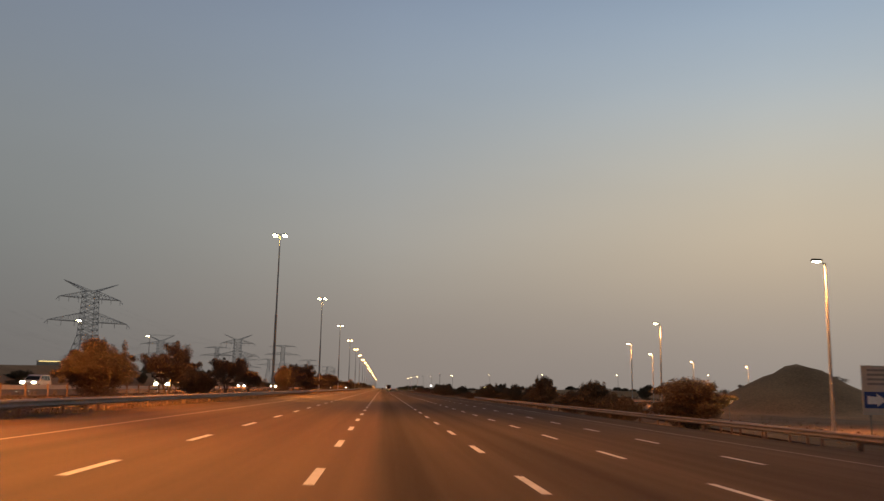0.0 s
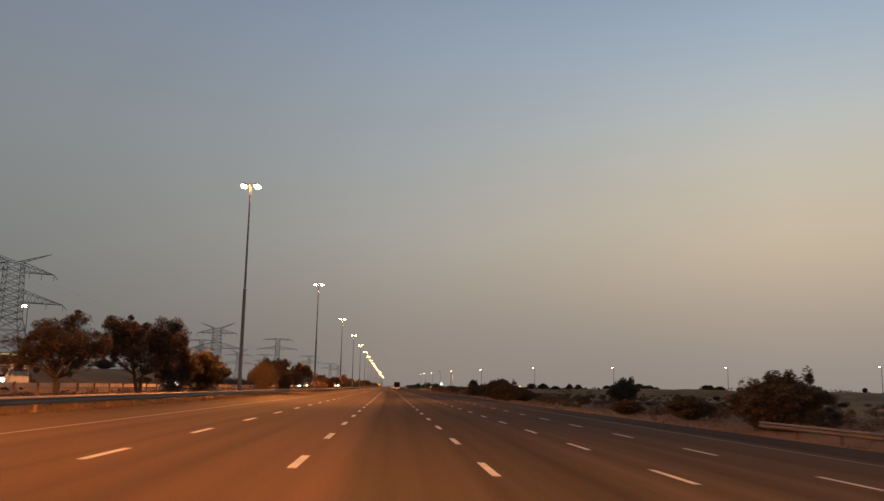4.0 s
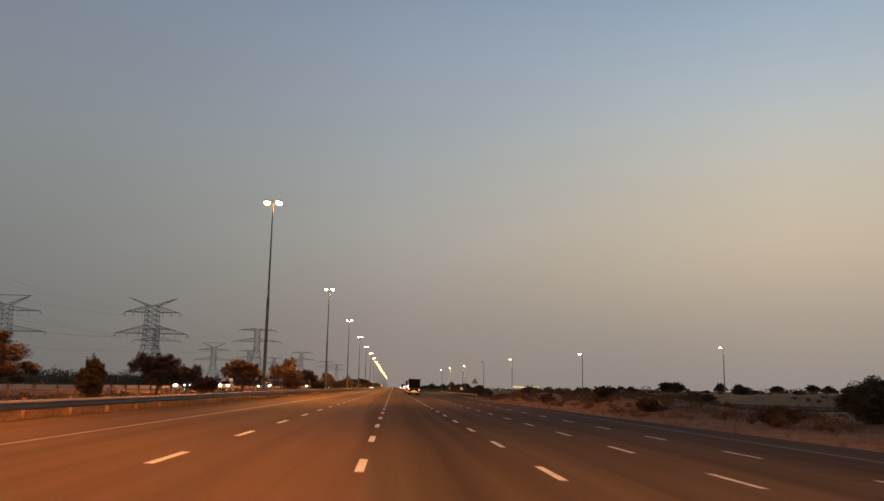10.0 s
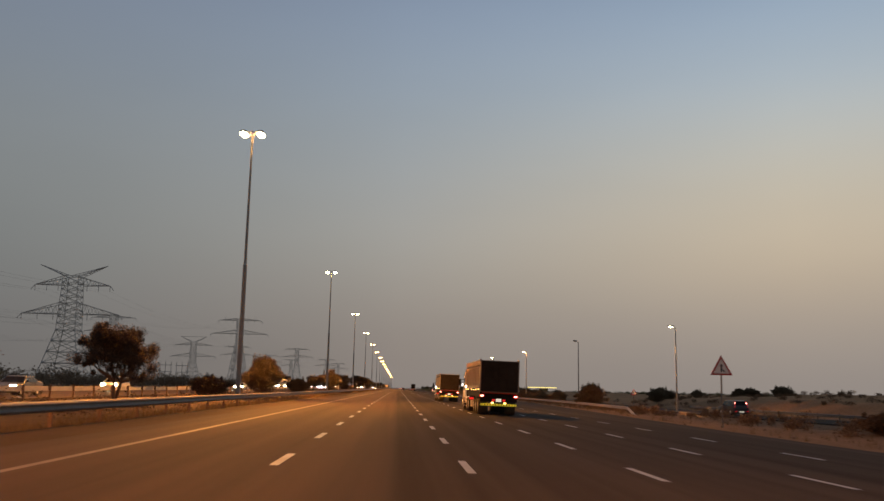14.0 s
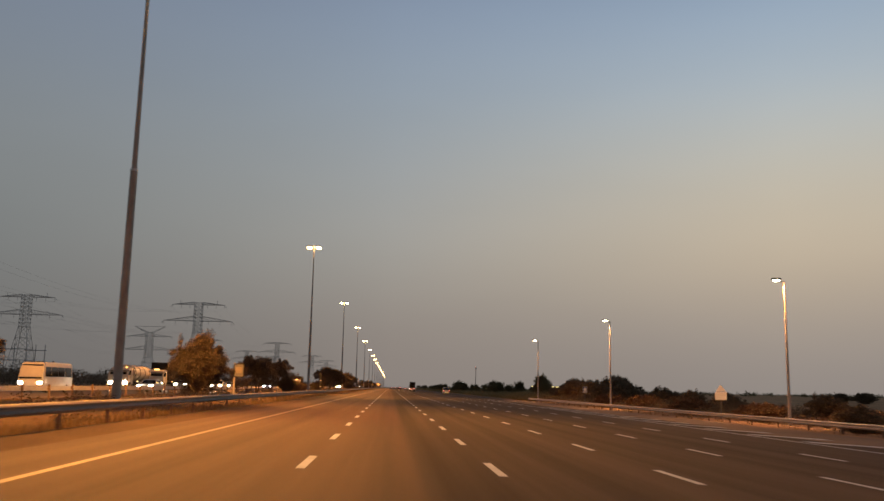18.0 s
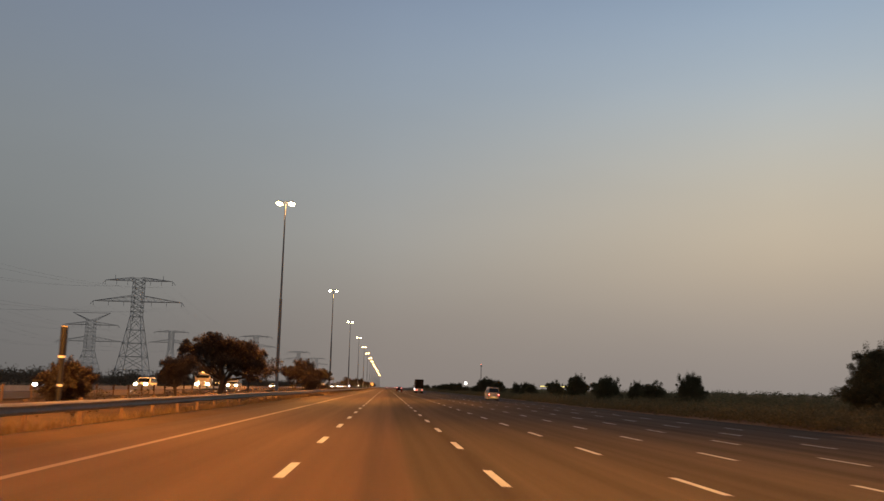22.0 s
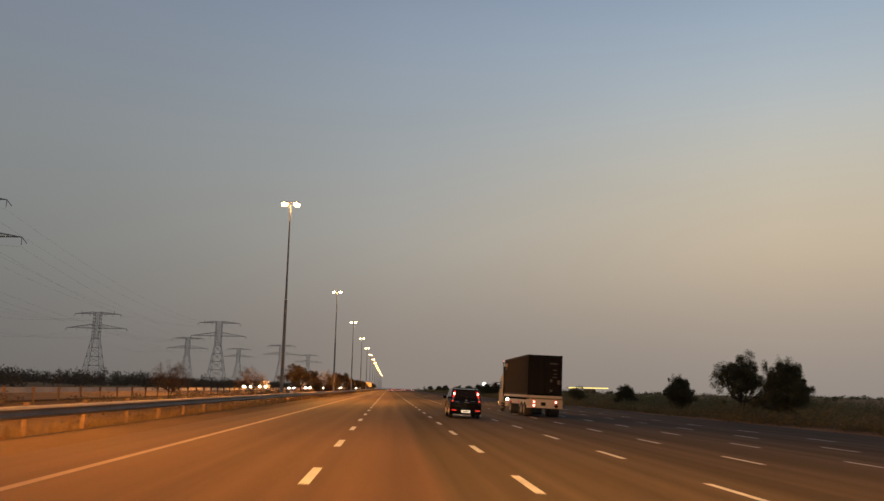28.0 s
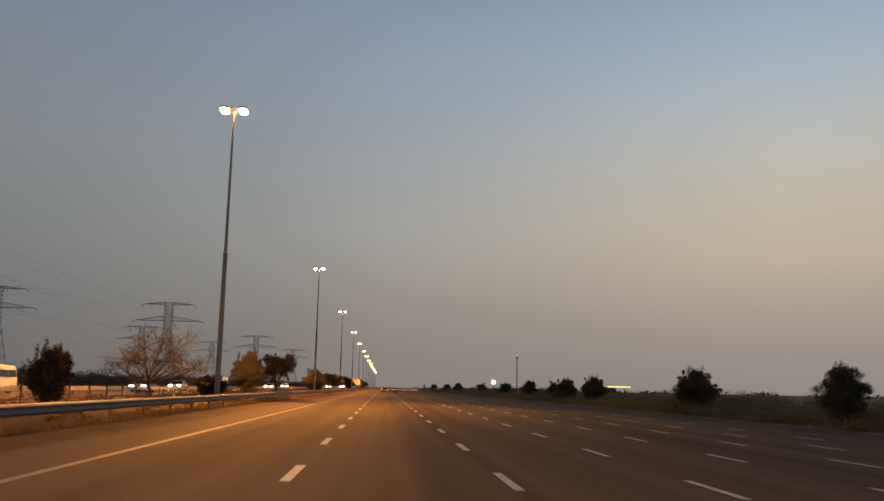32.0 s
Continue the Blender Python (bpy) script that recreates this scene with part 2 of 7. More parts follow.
LANE = 3.656
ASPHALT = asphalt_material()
SAND = mat("sand", (0.235, 0.155, 0.095), 0.95, grain=(3.0, 0.12, 0.38), bump=0.05, spec=0.08)
def earth_median():
    """The soil from the median outwards is darker than the open sand: mixes towards brown earth."""
    n, l = SAND.node_tree.nodes, SAND.node_tree.links
    b = n["Principled BSDF"]
    old = b.inputs["Base Color"].links[0].from_socket
    geo = n.new("ShaderNodeNewGeometry")
    sp = n.new("ShaderNodeSeparateXYZ")
    l.new(geo.outputs["Position"], sp.inputs[0])
    litter = n.new("ShaderNodeTexNoise")
    litter.inputs["Scale"].default_value, litter.inputs["Detail"].default_value = 0.7, 5
    l.new(geo.outputs["Position"], litter.inputs["Vector"])
    r = n.new("ShaderNodeMapRange")
    r.inputs["From Min"].default_value, r.inputs["From Max"].default_value = -3.0, -4.0
    l.new(sp.outputs[0], r.inputs["Value"])
    out = n.new("ShaderNodeMapRange")
    out.inputs["From Min"].default_value, out.inputs["From Max"].default_value = -46.0, -40.0
    l.new(sp.outputs[0], out.inputs["Value"])
    both = n.new("ShaderNodeMath")
    both.operation = "MULTIPLY"
    l.new(r.outputs[0], both.inputs[0])
    l.new(out.outputs[0], both.inputs[1])
    k = n.new("ShaderNodeMath")
    k.operation = "MULTIPLY"
    l.new(both.outputs[0], k.inputs[0])
    lr = n.new("ShaderNodeMapRange")
    lr.inputs["From Min"].default_value, lr.inputs["From Max"].default_value = 0.3, 0.6
    lr.inputs["To Min"].default_value, lr.inputs["To Max"].default_value = 0.8, 1.0
    l.new(litter.outputs["Fac"], lr.inputs["Value"])
    l.new(lr.outputs[0], k.inputs[1])
    mx = n.new("ShaderNodeMix")
    mx.data_type = "RGBA"
    l.new(k.outputs[0], mx.inputs[0])
    l.new(old, mx.inputs[6])
    mx.inputs[7].default_value = (0.072, 0.05, 0.033, 1)
    # the open dunes away from the road are paler than the trodden verge
    far = n.new("ShaderNodeMapRange")
    far.interpolation_type = "SMOOTHSTEP"
    far.inputs["From Min"].default_value, far.inputs["From Max"].default_value = 46.0, 70.0
    l.new(sp.outputs[0], far.inputs["Value"])
    # the sand bank beyond the oncoming carriageway is painted paler in place of lamplight
    away = n.new("ShaderNodeMapRange")
    away.interpolation_type = "SMOOTHSTEP"
    away.inputs["From Min"].default_value, away.inputs["From Max"].default_value = -48.0, -60.0
    away.inputs["To Max"].default_value = 0.85
    l.new(sp.outputs[0], away.inputs["Value"])
    open_sand = n.new("ShaderNodeMath")
    open_sand.operation = "MAXIMUM"
    l.new(far.outputs[0], open_sand.inputs[0])
    l.new(away.outputs[0], open_sand.inputs[1])
    dune = n.new("ShaderNodeMix")
    dune.data_type = "RGBA"
    l.new(open_sand.outputs[0], dune.inputs[0])
    l.new(mx.outputs[2], dune.inputs[6])
    pale = n.new("ShaderNodeVectorMath")
    pale.operation = "MULTIPLY"
    l.new(old, pale.inputs[0])
    pale.inputs[1].default_value = (2.1, 1.78, 1.42)
    l.new(pale.outputs[0], dune.inputs[7])
    l.new(dune.outputs[2], b.inputs["Base Color"])


earth_median()
GRAVEL = mat("sandy_shoulder", (0.082, 0.056, 0.038), 0.95, grain=(9.0, 0.3, 0.3), bump=0.03, spec=0.1)
WHITE_PAINT = mat("white_road_paint", (0.335, 0.40, 0.475), 0.55, grain=(14.0, 0.8, 0.35), bump=0.003)
WORN_PAINT = mat("worn_line_paint", (0.17, 0.165, 0.15), 0.6, grain=(9.0, 0.5, 0.4))
YELLOW_PAINT = mat("yellow_road_paint", (0.165, 0.13, 0.086), 0.55, grain=(14.0, 0.8, 0.3), bump=0.003)
ZINC = mat("galvanised_steel", (0.19, 0.175, 0.16), 0.6, 0.15, grain=(7.0, 0.6, 0.25))
PALE_STEEL = mat("pale_galvanised_steel", (0.42, 0.39, 0.36), 0.55, 0.15, grain=(7.0, 0.6, 0.25))
RUSTY = mat("weathered_steel_post", (0.20, 0.13, 0.09), 0.8, 0.2, grain=(11.0, 1.0, 0.35))
MAST_GREY = mat("mast_grey_paint", (0.42, 0.375, 0.33), 0.7, 0.0, grain=(2.0, 0.4, 0.2))
MAST_DARK = mat("mast_dark_paint", (0.38, 0.33, 0.285), 0.7, 0.0, grain=(2.0, 0.4, 0.25))
COLLAR = mat("reflective_collar", (0.75, 0.74, 0.70), 0.35)
LAMP_BODY = mat("lamp_housing", (0.05, 0.048, 0.045), 0.7, 0.0, spec=0.1)
LAMP_GLASS = mat("lit_sodium_glass", (0.06, 0.05, 0.04), 0.5, spec=0.1, emit=(1.0, 0.57, 0.18), strength=60.0)
POLE_GLASS = mat("lit_ramp_lamp_glass", (0.9, 0.8, 0.6), 0.3, emit=(1.0, 0.70, 0.33), strength=40.0)
DULL_GLASS = mat("unlit_lamp_glass", (0.3, 0.3, 0.3), 0.2)


# ---------------------------------------------------------------- building helpers
def mesh_of(name, bm, material, smooth=False):
    me = bpy.data.meshes.new(name)
    bm.to_mesh(me)
    bm.free()
    if material:
        me.materials.append(material)
    if smooth:
        me.polygons.foreach_set("use_smooth", [True] * len(me.polygons))
    return me


def part(name, bm, material, parent, label="", smooth=False, at=None):
    ob = new(name, mesh_of(name, bm, material, smooth) if isinstance(bm, bmesh.types.BMesh) else bm)
    ob.parent = parent
    if at is not None:
        ob.matrix_basis = at if isinstance(at, Matrix) else Matrix.Translation(at)
    if label:
        ob["label"] = label
    return ob


def thing(name, label, category, group="", kind="", at=None):
    ob = new(name)
    ob.empty_display_size = 0.2
    if at is not None:
        ob.matrix_basis = at if isinstance(at, Matrix) else Matrix.Translation(at)
    return tagged(ob, label, category, group, kind)


def box(bm, cx, cy, cz, sx, sy, sz, bevel=0.0, taper=(1, 1)):
    """A box about its centre; taper: how much its top narrows in x and y."""
    r = bmesh.ops.create_cube(bm, size=1)
    vs = r["verts"]
    for v in vs:
        k = taper if v.co.z > 0 else (1, 1)
        v.co = Vector((cx + v.co.x * sx * k[0], cy + v.co.y * sy * k[1], cz + v.co.z * sz))
    if bevel:
        es = list({e for v in vs for e in v.link_edges})
        bmesh.ops.bevel(bm, geom=es, offset=bevel, segments=2, profile=0.6, affect="EDGES")
    return bm


def tube(bm, p, q, r0, r1=None, n=8, caps=True):
    """A tapered round bar from p to q."""
    p, q = Vector(p), Vector(q)
    d = q - p
    rot = d.to_track_quat("Z", "Y").to_matrix().to_4x4()
    bmesh.ops.create_cone(bm, cap_ends=caps, segments=n, radius1=r0, radius2=r0 if r1 is None else r1, depth=d.length,
                          matrix=Matrix.Translation((p + q) / 2) @ rot)
    return bm


def quads(name, verts, faces, material, parent=None, smooth=False):
    me = bpy.data.meshes.new(name)
    me.from_pydata(verts, [], faces)
    me.materials.append(material)
    if smooth:
        me.polygons.foreach_set("use_smooth", [True] * len(me.polygons))
    me.update()
    ob = new(name, me)
    if parent:
        ob.parent = parent
    return ob


# ---------------------------------------------------------------- the lie of the land
Y0, Y1 = -60.0, 1900.0
RIGHT_EDGE = [(-110.7, 26.1), (335.3, 26.3), (428.7, 24.2), (471.4, 22.9), (513.8, 23.4), (577.9, 27.0), (641, 30.0), (825.2, 31.8), (1154.5, 35.2), (2668.6, 35.2)]
EXIT_RAMP = [(-46.7, 24.5), (28, 31.5), (60, 35.0), (104.8, 40.5), (155, 49.0), (197.6, 63.6), (238.8, 89.2), (275.8, 121.2), (310.5, 159.6)]
ENTRY_RAMP = [(402.1, 159.6), (415.9, 119.1), (447.9, 87.1), (487.3, 63.6), (510, 53.4), (535, 47.4), (570, 45.0), (610, 45.2), (660.9, 48.0), (700, 53.0)]


def table(points, y):
    if y <= points[0][0]:
        return points[0][1]
    for (a, u), (b, v) in zip(points, points[1:]):
        if y <= b:
            return u + (v - u) * (y - a) / (b - a)
    return points[-1][1]


def near_path(points, x, y):
    """Distance from a polyline given as (y, x)."""
    best = 1e9
    p = Vector((x, y))
    for (ya, xa), (yb, xb) in zip(points, points[1:]):
        a, b = Vector((xa, ya)), Vector((xb, yb))
        d = b - a
        t = max(0.0, min(1.0, (p - a).dot(d) / d.length_squared))
        best = min(best, (p - a - d * t).length)
    return best


def smooth01(t):
    t = max(0.0, min(1.0, t))
    return t * t * (3 - 2 * t)


def ground_z(x, y):
    if x < -3.4:
        d = -3.4 - x
        z = 0.20 + 0.16 * smooth01(d / 8)
        if d < 12:
            z += 0.10 * noise.noise((x * 0.35, y * 0.12, 3)) * smooth01(d / 2)
        if -35.5 < x < -16.5:
            return 0.28
        if x < -35.5:
            far = smooth01((-35.5 - x) / 60)
            z = 0.30 + far * (1.2 * noise.noise((x * 0.012, y * 0.008, 1)) + 0.6 * noise.noise((x * 0.05, y * 0.04, 7)))
            z += 3.2 * smooth01((-70 - x) / 120) * max(0.0, noise.noise((x * 0.006, y * 0.0045, 9)) + 0.25)
            # the sand bank along its first stretch
            z += 5.0 * smooth01((-46 - x) / 15) * smooth01((y - 60) / 80) * smooth01((438 - y) / 45) * (0.85 + 0.3 * noise.noise((x * 0.03, y * 0.02, 14)))
        return z
    edge = table(RIGHT_EDGE, y)
    if x < edge:
        return road_z(x) - 0.15
    d = x - edge
    z = road_z(edge) - 0.02 - 0.012 * min(d, 40)
    rough = smooth01(d / 9)
    z += rough * (0.42 * noise.noise((x * 0.09, y * 0.07, 4)) + 0.16 * noise.noise((x * 0.4, y * 0.3, 8)))
    if y < 807.2:
        z += 0.75 * smooth01((d - 14) / 25) * max(-0.2, noise.noise((x * 0.03, y * 0.025, 2)))
    if y > 330:
        z += 1.5 * smooth01((d - 30) / 60) * smooth01((y - 330) / 110) * (0.8 + 0.5 * noise.noise((x * 0.02, y * 0.02, 6)))
    ramp = min(near_path(EXIT_RAMP, x, y) if y < 352 else 99, near_path(ENTRY_RAMP, x, y) if 352 < y < 690 else 99)
    if ramp < 18:
        k = smooth01((ramp - 8.5) / 9)
        z = z * k + (road_z(edge) - 0.42) * (1 - k)
    # the low earth bank between the carriageway and the entry ramp
    if 395 < y < 508:
        z += 1.7 * smooth01((d - 2.5) / 5.5) * smooth01((19 - d) / 7) * smooth01((y - 395) / 30) * smooth01((508 - y) / 20) * smooth01((ramp - 9) / 5) * (0.88 + 0.3 * noise.noise((x * 0.1, y * 0.06, 15)))
    # the bank beyond the entry ramp
    if 402 < y < 720 and x > table(ENTRY_RAMP, y):
        z += 2.1 * smooth01((ramp - 8.5) / 9) * smooth01((y - 402) / 30) * smooth01((720 - y) / 80) * (0.85 + 0.25 * noise.noise((x * 0.05, y * 0.04, 12)))
    # the sand hill beside the exit ramp
    hx, hy = (x - 75.3) / 11.8, (y - 135.3) / 17.0
    r = math.hypot(hx, hy)
    z += 8.4 * max(0.0, 1 - math.sqrt(r * r + 0.02) * 0.78) ** 1.15 * (1 + 0.12 * noise.noise((x * 0.12, y * 0.12, 5))) if r < 1.28 else 0
    return z


def spread(stops):
    out = []
    for a, b, step in stops:
        k = max(1, round((b - a) / step))
        out += [a + (b - a) * i / k for i in range(k)]
    return out + [stops[-1][1]]


gx = spread([(-4200, -900, 400), (-900, -200, 50), (-200, -100, 10), (-100, -20, 4), (-20, -3.4, 1.1), (-3.4, 22, 6.4), (22, 60, 1.4), (60, 96, 2), (96, 160, 4), (160, 400, 16), (400, 1000, 60), (1000, 4200, 400)])
gy = spread([(-600, -60, 90), (-60, 700, 4), (700, 1350, 7), (1350, 2400, 25), (2400, 4800, 200)])
verts = [(x, y, ground_z(x, y) if x < 900 and y < 2500 else -0.8) for y in gy for x in gx]
nx = len(gx)
faces = [(j * nx + i, j * nx + i + 1, (j + 1) * nx + i + 1, (j + 1) * nx + i) for j in range(len(gy) - 1) for i in range(nx - 1)]
tagged(quads("ground", verts, faces, SAND, smooth=True), "pale sandy desert ground with low dunes and tracks", "desert ground", kind="structure")


def strip(name, ys, left, right, zf, material, label, category, thick=0.25, parent=None):
    """A slab between two side lines, with its edges closed downwards."""
    vs, fs = [], []
    for y in ys:
        a, b = left(y), right(y)
        vs += [(a, y, zf(a, y) - thick), (a, y, zf(a, y)), (b, y, zf(b, y)), (b, y, zf(b, y) - thick)]
    for i in range(len(ys) - 1):
        o = i * 4
        for k in range(3):
            fs.append((o + k, o + k + 1, o + k + 5, o + k + 4))
    ob = quads(name, vs, fs, material, parent)
    return tagged(ob, label, category, kind="structure") if label else ob


def steps(a, b, n):
    return [a + (b - a) * i / n for i in range(n + 1)]


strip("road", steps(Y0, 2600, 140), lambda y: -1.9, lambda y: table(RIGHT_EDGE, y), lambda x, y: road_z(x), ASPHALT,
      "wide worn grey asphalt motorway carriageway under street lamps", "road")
strip("shoulder_inner", steps(Y0, 2600, 60), lambda y: -3.6, lambda y: -1.9, lambda x, y: road_z(x) - 0.01, GRAVEL,
      "dusty sand-covered inner shoulder beside the guardrail", "shoulder")
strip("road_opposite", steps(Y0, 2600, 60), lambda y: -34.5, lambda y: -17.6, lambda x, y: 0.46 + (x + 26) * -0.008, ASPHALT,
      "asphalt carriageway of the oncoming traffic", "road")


# sand blown over the pavement of the merging area
DUST = mat("dusty_pavement", (0.15, 0.115, 0.085), 0.95, grain=(4.0, 0.2, 0.3), bump=0.01, spec=0.2)
strip("dust_apron", steps(625, 792, 30), lambda y: 25.2 + 1.2 * noise.noise((y * 0.05, 2, 1)) + max(0, 700 - y) * -0.012 + max(0, y - 745) * 0.08, lambda y: table(RIGHT_EDGE, y) - 0.02, lambda x, y: road_z(x) + 0.005, DUST,
      "thin sheet of sand over the merging area's pavement", "sand", thick=0.004)


def ribbon(name, points, half, material, label, drop=0.30):
    """A ramp that follows (y, x) points."""
    pts = [Vector((x, y)) for y, x in points]
    fine = []
    for i in range(len(pts) - 1):
        p0, p1, p2, p3 = pts[max(i - 1, 0)], pts[i], pts[i + 1], pts[min(i + 2, len(pts) - 1)]
        for k in range(6):
            t = k / 6
            fine.append(0.5 * ((2 * p1) + (p2 - p0) * t + (2 * p0 - 5 * p1 + 4 * p2 - p3) * t * t + (3 * p1 - p0 - 3 * p2 + p3) * t ** 3))
    fine.append(pts[-1])
    vs, fs = [], []
    for i, p in enumerate(fine):
        d = (fine[min(i + 1, len(fine) - 1)] - fine[max(i - 1, 0)]).normalized()
        s = Vector((d.y, -d.x))
        e = table(RIGHT_EDGE, p.y)
        z = road_z(e) - drop
        for w, dz in ((-half, -0.3), (-half, 0), (half, 0), (half, -0.3)):
            q = p + s * w
            vs.append((q.x, q.y, z + dz))
    for i in range(len(fine) - 1):
        o = i * 4
        for k in range(3):
            fs.append((o + k, o + k + 1, o + k + 5, o + k + 4))
    return tagged(quads(name, vs, fs, material), label, "ramp", kind="structure")


ribbon("ramp_exit", EXIT_RAMP, 3.6, ASPHALT, "curving asphalt exit ramp through the desert")
ribbon("ramp_entry", ENTRY_RAMP, 3.6, ASPHALT, "curving asphalt entry ramp joining the motorway")

# ---------------------------------------------------------------- road markings
DASH, PERIOD, PHASE = 2.75, 8.502, 6.274
markings = thing("road_marking", "white broken lane lines and edge lines on asphalt", "road marking", kind="structure")


def flat(x0, x1, y0, y1, lift=0.006):
    return [(x0, y0, road_z(x0) + lift), (x1, y0, road_z(x1) + lift), (x1, y1, road_z(x1) + lift), (x0, y1, road_z(x0) + lift)]


def paint(name, pieces, material, label=""):
    vs, fs = [], []
    for p in pieces:
        fs.append(tuple(range(len(vs), len(vs) + 4)))
        vs += p
    ob = quads(name, vs, fs, material, markings)
    if label:
        ob["label"] = label
    return ob


dash_mesh = bpy.data.meshes.new("lane_dash")
hw = 0.085
dash_mesh.from_pydata([(-hw, -DASH / 2, CROSSFALL * hw), (hw, -DASH / 2, -CROSSFALL * hw), (hw, DASH / 2, -CROSSFALL * hw), (-hw, DASH / 2, CROSSFALL * hw)], [], [(0, 1, 2, 3)])
dash_mesh.materials.append(WHITE_PAINT)
rest = []
# one stretch was repainted with six gaps in the length of five
DASH_ROWS = [(i, PHASE + i * PERIOD) for i in range(-7, 290) if not 84 < i < 89] + [(84, PHASE + (84 + 5 * k / 6) * PERIOD) for k in range(1, 6)]
for line in range(1, 8):
    x = line * LANE
    for i, y in DASH_ROWS:
        if line == 6 and y < 680.8 or line == 7 and y < 744.3:
            continue
        if line >= 6 and y > 1650:
            continue
        if line in (1, 2) and 0 <= i < 145:
            part("lane_dash", dash_mesh, None, markings, at=(x, y, road_z(x) + 0.006))
        else:
            rest.append(flat(x - hw, x + hw, y - DASH / 2, y + DASH / 2))
paint("lane_dashes_rest", rest, WHITE_PAINT)["kind"] = "stuff"
# inner edge line: worn white at first, fresh yellow further on
paint("edge_line_white", [flat(-0.055, 0.055, y, y + 20) for y in range(-60, 400, 20)], WORN_PAINT, "worn white inner edge line")
paint("edge_line_yellow", [flat(-0.08, 0.08, y, y + 20) for y in range(400, 2400, 20)], YELLOW_PAINT, "fresh yellow inner edge line")
paint("outer_edge_line", [flat(22.05, 22.15, y, y + 20) for y in range(-60, 420, 20)], WORN_PAINT, "thin white outer edge line")
# hatching where the entry ramp joins
hatch = []
for i in range(12):
    y = 645.0 + i * 5.9
    a, b = (22.9, y), (25.6 - 0.1 * i, y - 2.6)
    hatch.append([(a[0], a[1], road_z(a[0]) + .012), (b[0], b[1], road_z(b[0]) + .012), (b[0], b[1] + 1.3, road_z(b[0]) + .012), (a[0], a[1] + 1.3, road_z(a[0]) + .012)])
hatch.append(flat(22.28, 22.46, 620.7, 726.0))
for i in range(7):
    u, v = 22.4 + i * 0.13, 22.4 + (i + 1) * 0.13
    y, w = 726 + i * 6, 732 + i * 6
    hatch.append([(u, y, road_z(u) + .012), (u + .2, y, road_z(u + .2) + .012), (v + .2, w, road_z(v + .2) + .012), (v, w, road_z(v) + .012)])
paint("hatching", hatch, WHITE_PAINT, "faded white hatching of the merging area")


# ---------------------------------------------------------------- guardrails
def w_beam(points, name, parent, steel=None):
    """A W-shaped steel rail through points (x, y, z of its top)."""
    prof = [(0.0, 0.0), (0.055, -0.03), (0.085, -0.075), (0.02, -0.135), (0.02, -0.175), (0.085, -0.235), (0.055, -0.28), (0.0, -0.31), (-0.012, -0.31), (-0.012, 0.0)]
    vs, fs = [], []
    n = len(prof)
    for x, y, z, side in points:
        vs += [(x + a * side, y, z + b) for a, b in prof]
    for i in range(len(points) - 1):
        for k in range(n):
            j = (k + 1) % n
            fs.append((i * n + k, i * n + j, (i + 1) * n + j, (i + 1) * n + k))
    return quads(name, vs, fs, steel or ZINC, parent)


post_bm = bmesh.new()
box(post_bm, 0, 0, -0.42, 0.11, 0.05, 1.0)
box(post_bm, 0.05, 0, -0.13, 0.1, 0.1, 0.24)
POST = mesh_of("post", post_bm, RUSTY)


def guardrail(label, line, y0, y1, side, spacing, height=0.78, split=300, steel=None):
    rail = thing("guardrail", label, "guardrail", at=(0, 0, 0))
    ys = steps(y0, y1, max(1, round((y1 - y0) / 12)))
    pts = []
    for y in ys:
        x, g = line(y)
        pts.append((x + 0.1 * side, y, g + height + 0.012 * noise.noise((y * 0.1, x, 0)), side))
    w_beam(pts, "rail", rail, steel)
    count = 0
    y = y0
    vs, fs = [], []
    while y < y1:
        x, g = line(y)
        if count < split:
            part("post", POST, None, rail, at=pose(x, y, g + height, 0, random.uniform(-1.5, 1.5), 0 if side > 0 else 180))
        else:
            o = len(vs)
            vs += [(x + a, y + b, g + c) for c in (-0.2, height) for a, b in ((-.05, -.03), (.05, -.03), (.05, .03), (-.05, .03))]
            fs += [(o, o + 1, o + 5, o + 4), (o + 1, o + 2, o + 6, o + 5), (o + 2, o + 3, o + 7, o + 6), (o + 3, o, o + 4, o + 7)]
        count += 1
        y += spacing
    if vs:
        quads("post_far", vs, fs, RUSTY, rail)["kind"] = "stuff"
    return rail


guardrail("long galvanised steel guardrail on short posts along the median", lambda y: (-3.75, 0.20 - 0.12 * (1 - smooth01((y - 370) / 70))), -30, 1980, 1, 4.0)
guardrail("galvanised steel guardrail of the oncoming carriageway across the median", lambda y: (-16.4, 0.42), -10, 1980, -1, 4.0, steel=PALE_STEEL)
guardrail("dusty steel guardrail beside the exit ramp", lambda y: (26.6 + max(0, y - 130) * 0.02, -0.55), -40, 175.8, -1, 4.0, 0.66)
guardrail("dusty steel guardrail along the inner side of the exit ramp", lambda y: (table(EXIT_RAMP, y) - 4.3 + max(0, 28 - y) * 0.03, -0.75), -30, 103.7, -1, 4.0, 0.7)
guardrail("dusty steel guardrail along the outer side of the entry ramp", lambda y: (table(ENTRY_RAMP, y) + 4.4, -0.85), 470, 600, -1, 4.0, 0.6)
MERGE_RAIL = [(551, 27.8), (557, 29.0), (564.5, 30.5), (580, 31.4), (603, 32.0), (647, 31.9), (681, 31.2), (735, 31.4), (773, 31.7)]
guardrail("pale steel guardrail beside the merging area, bent down at its start", lambda y: (table(MERGE_RAIL, y), -0.68 - 0.6 * smooth01((563 - y) / 12)), 551, 773, -1, 4.0, 0.72, steel=PALE_STEEL)


# ---------------------------------------------------------------- lamp masts
MAST_X, MAST_H = -8.97, 25.78


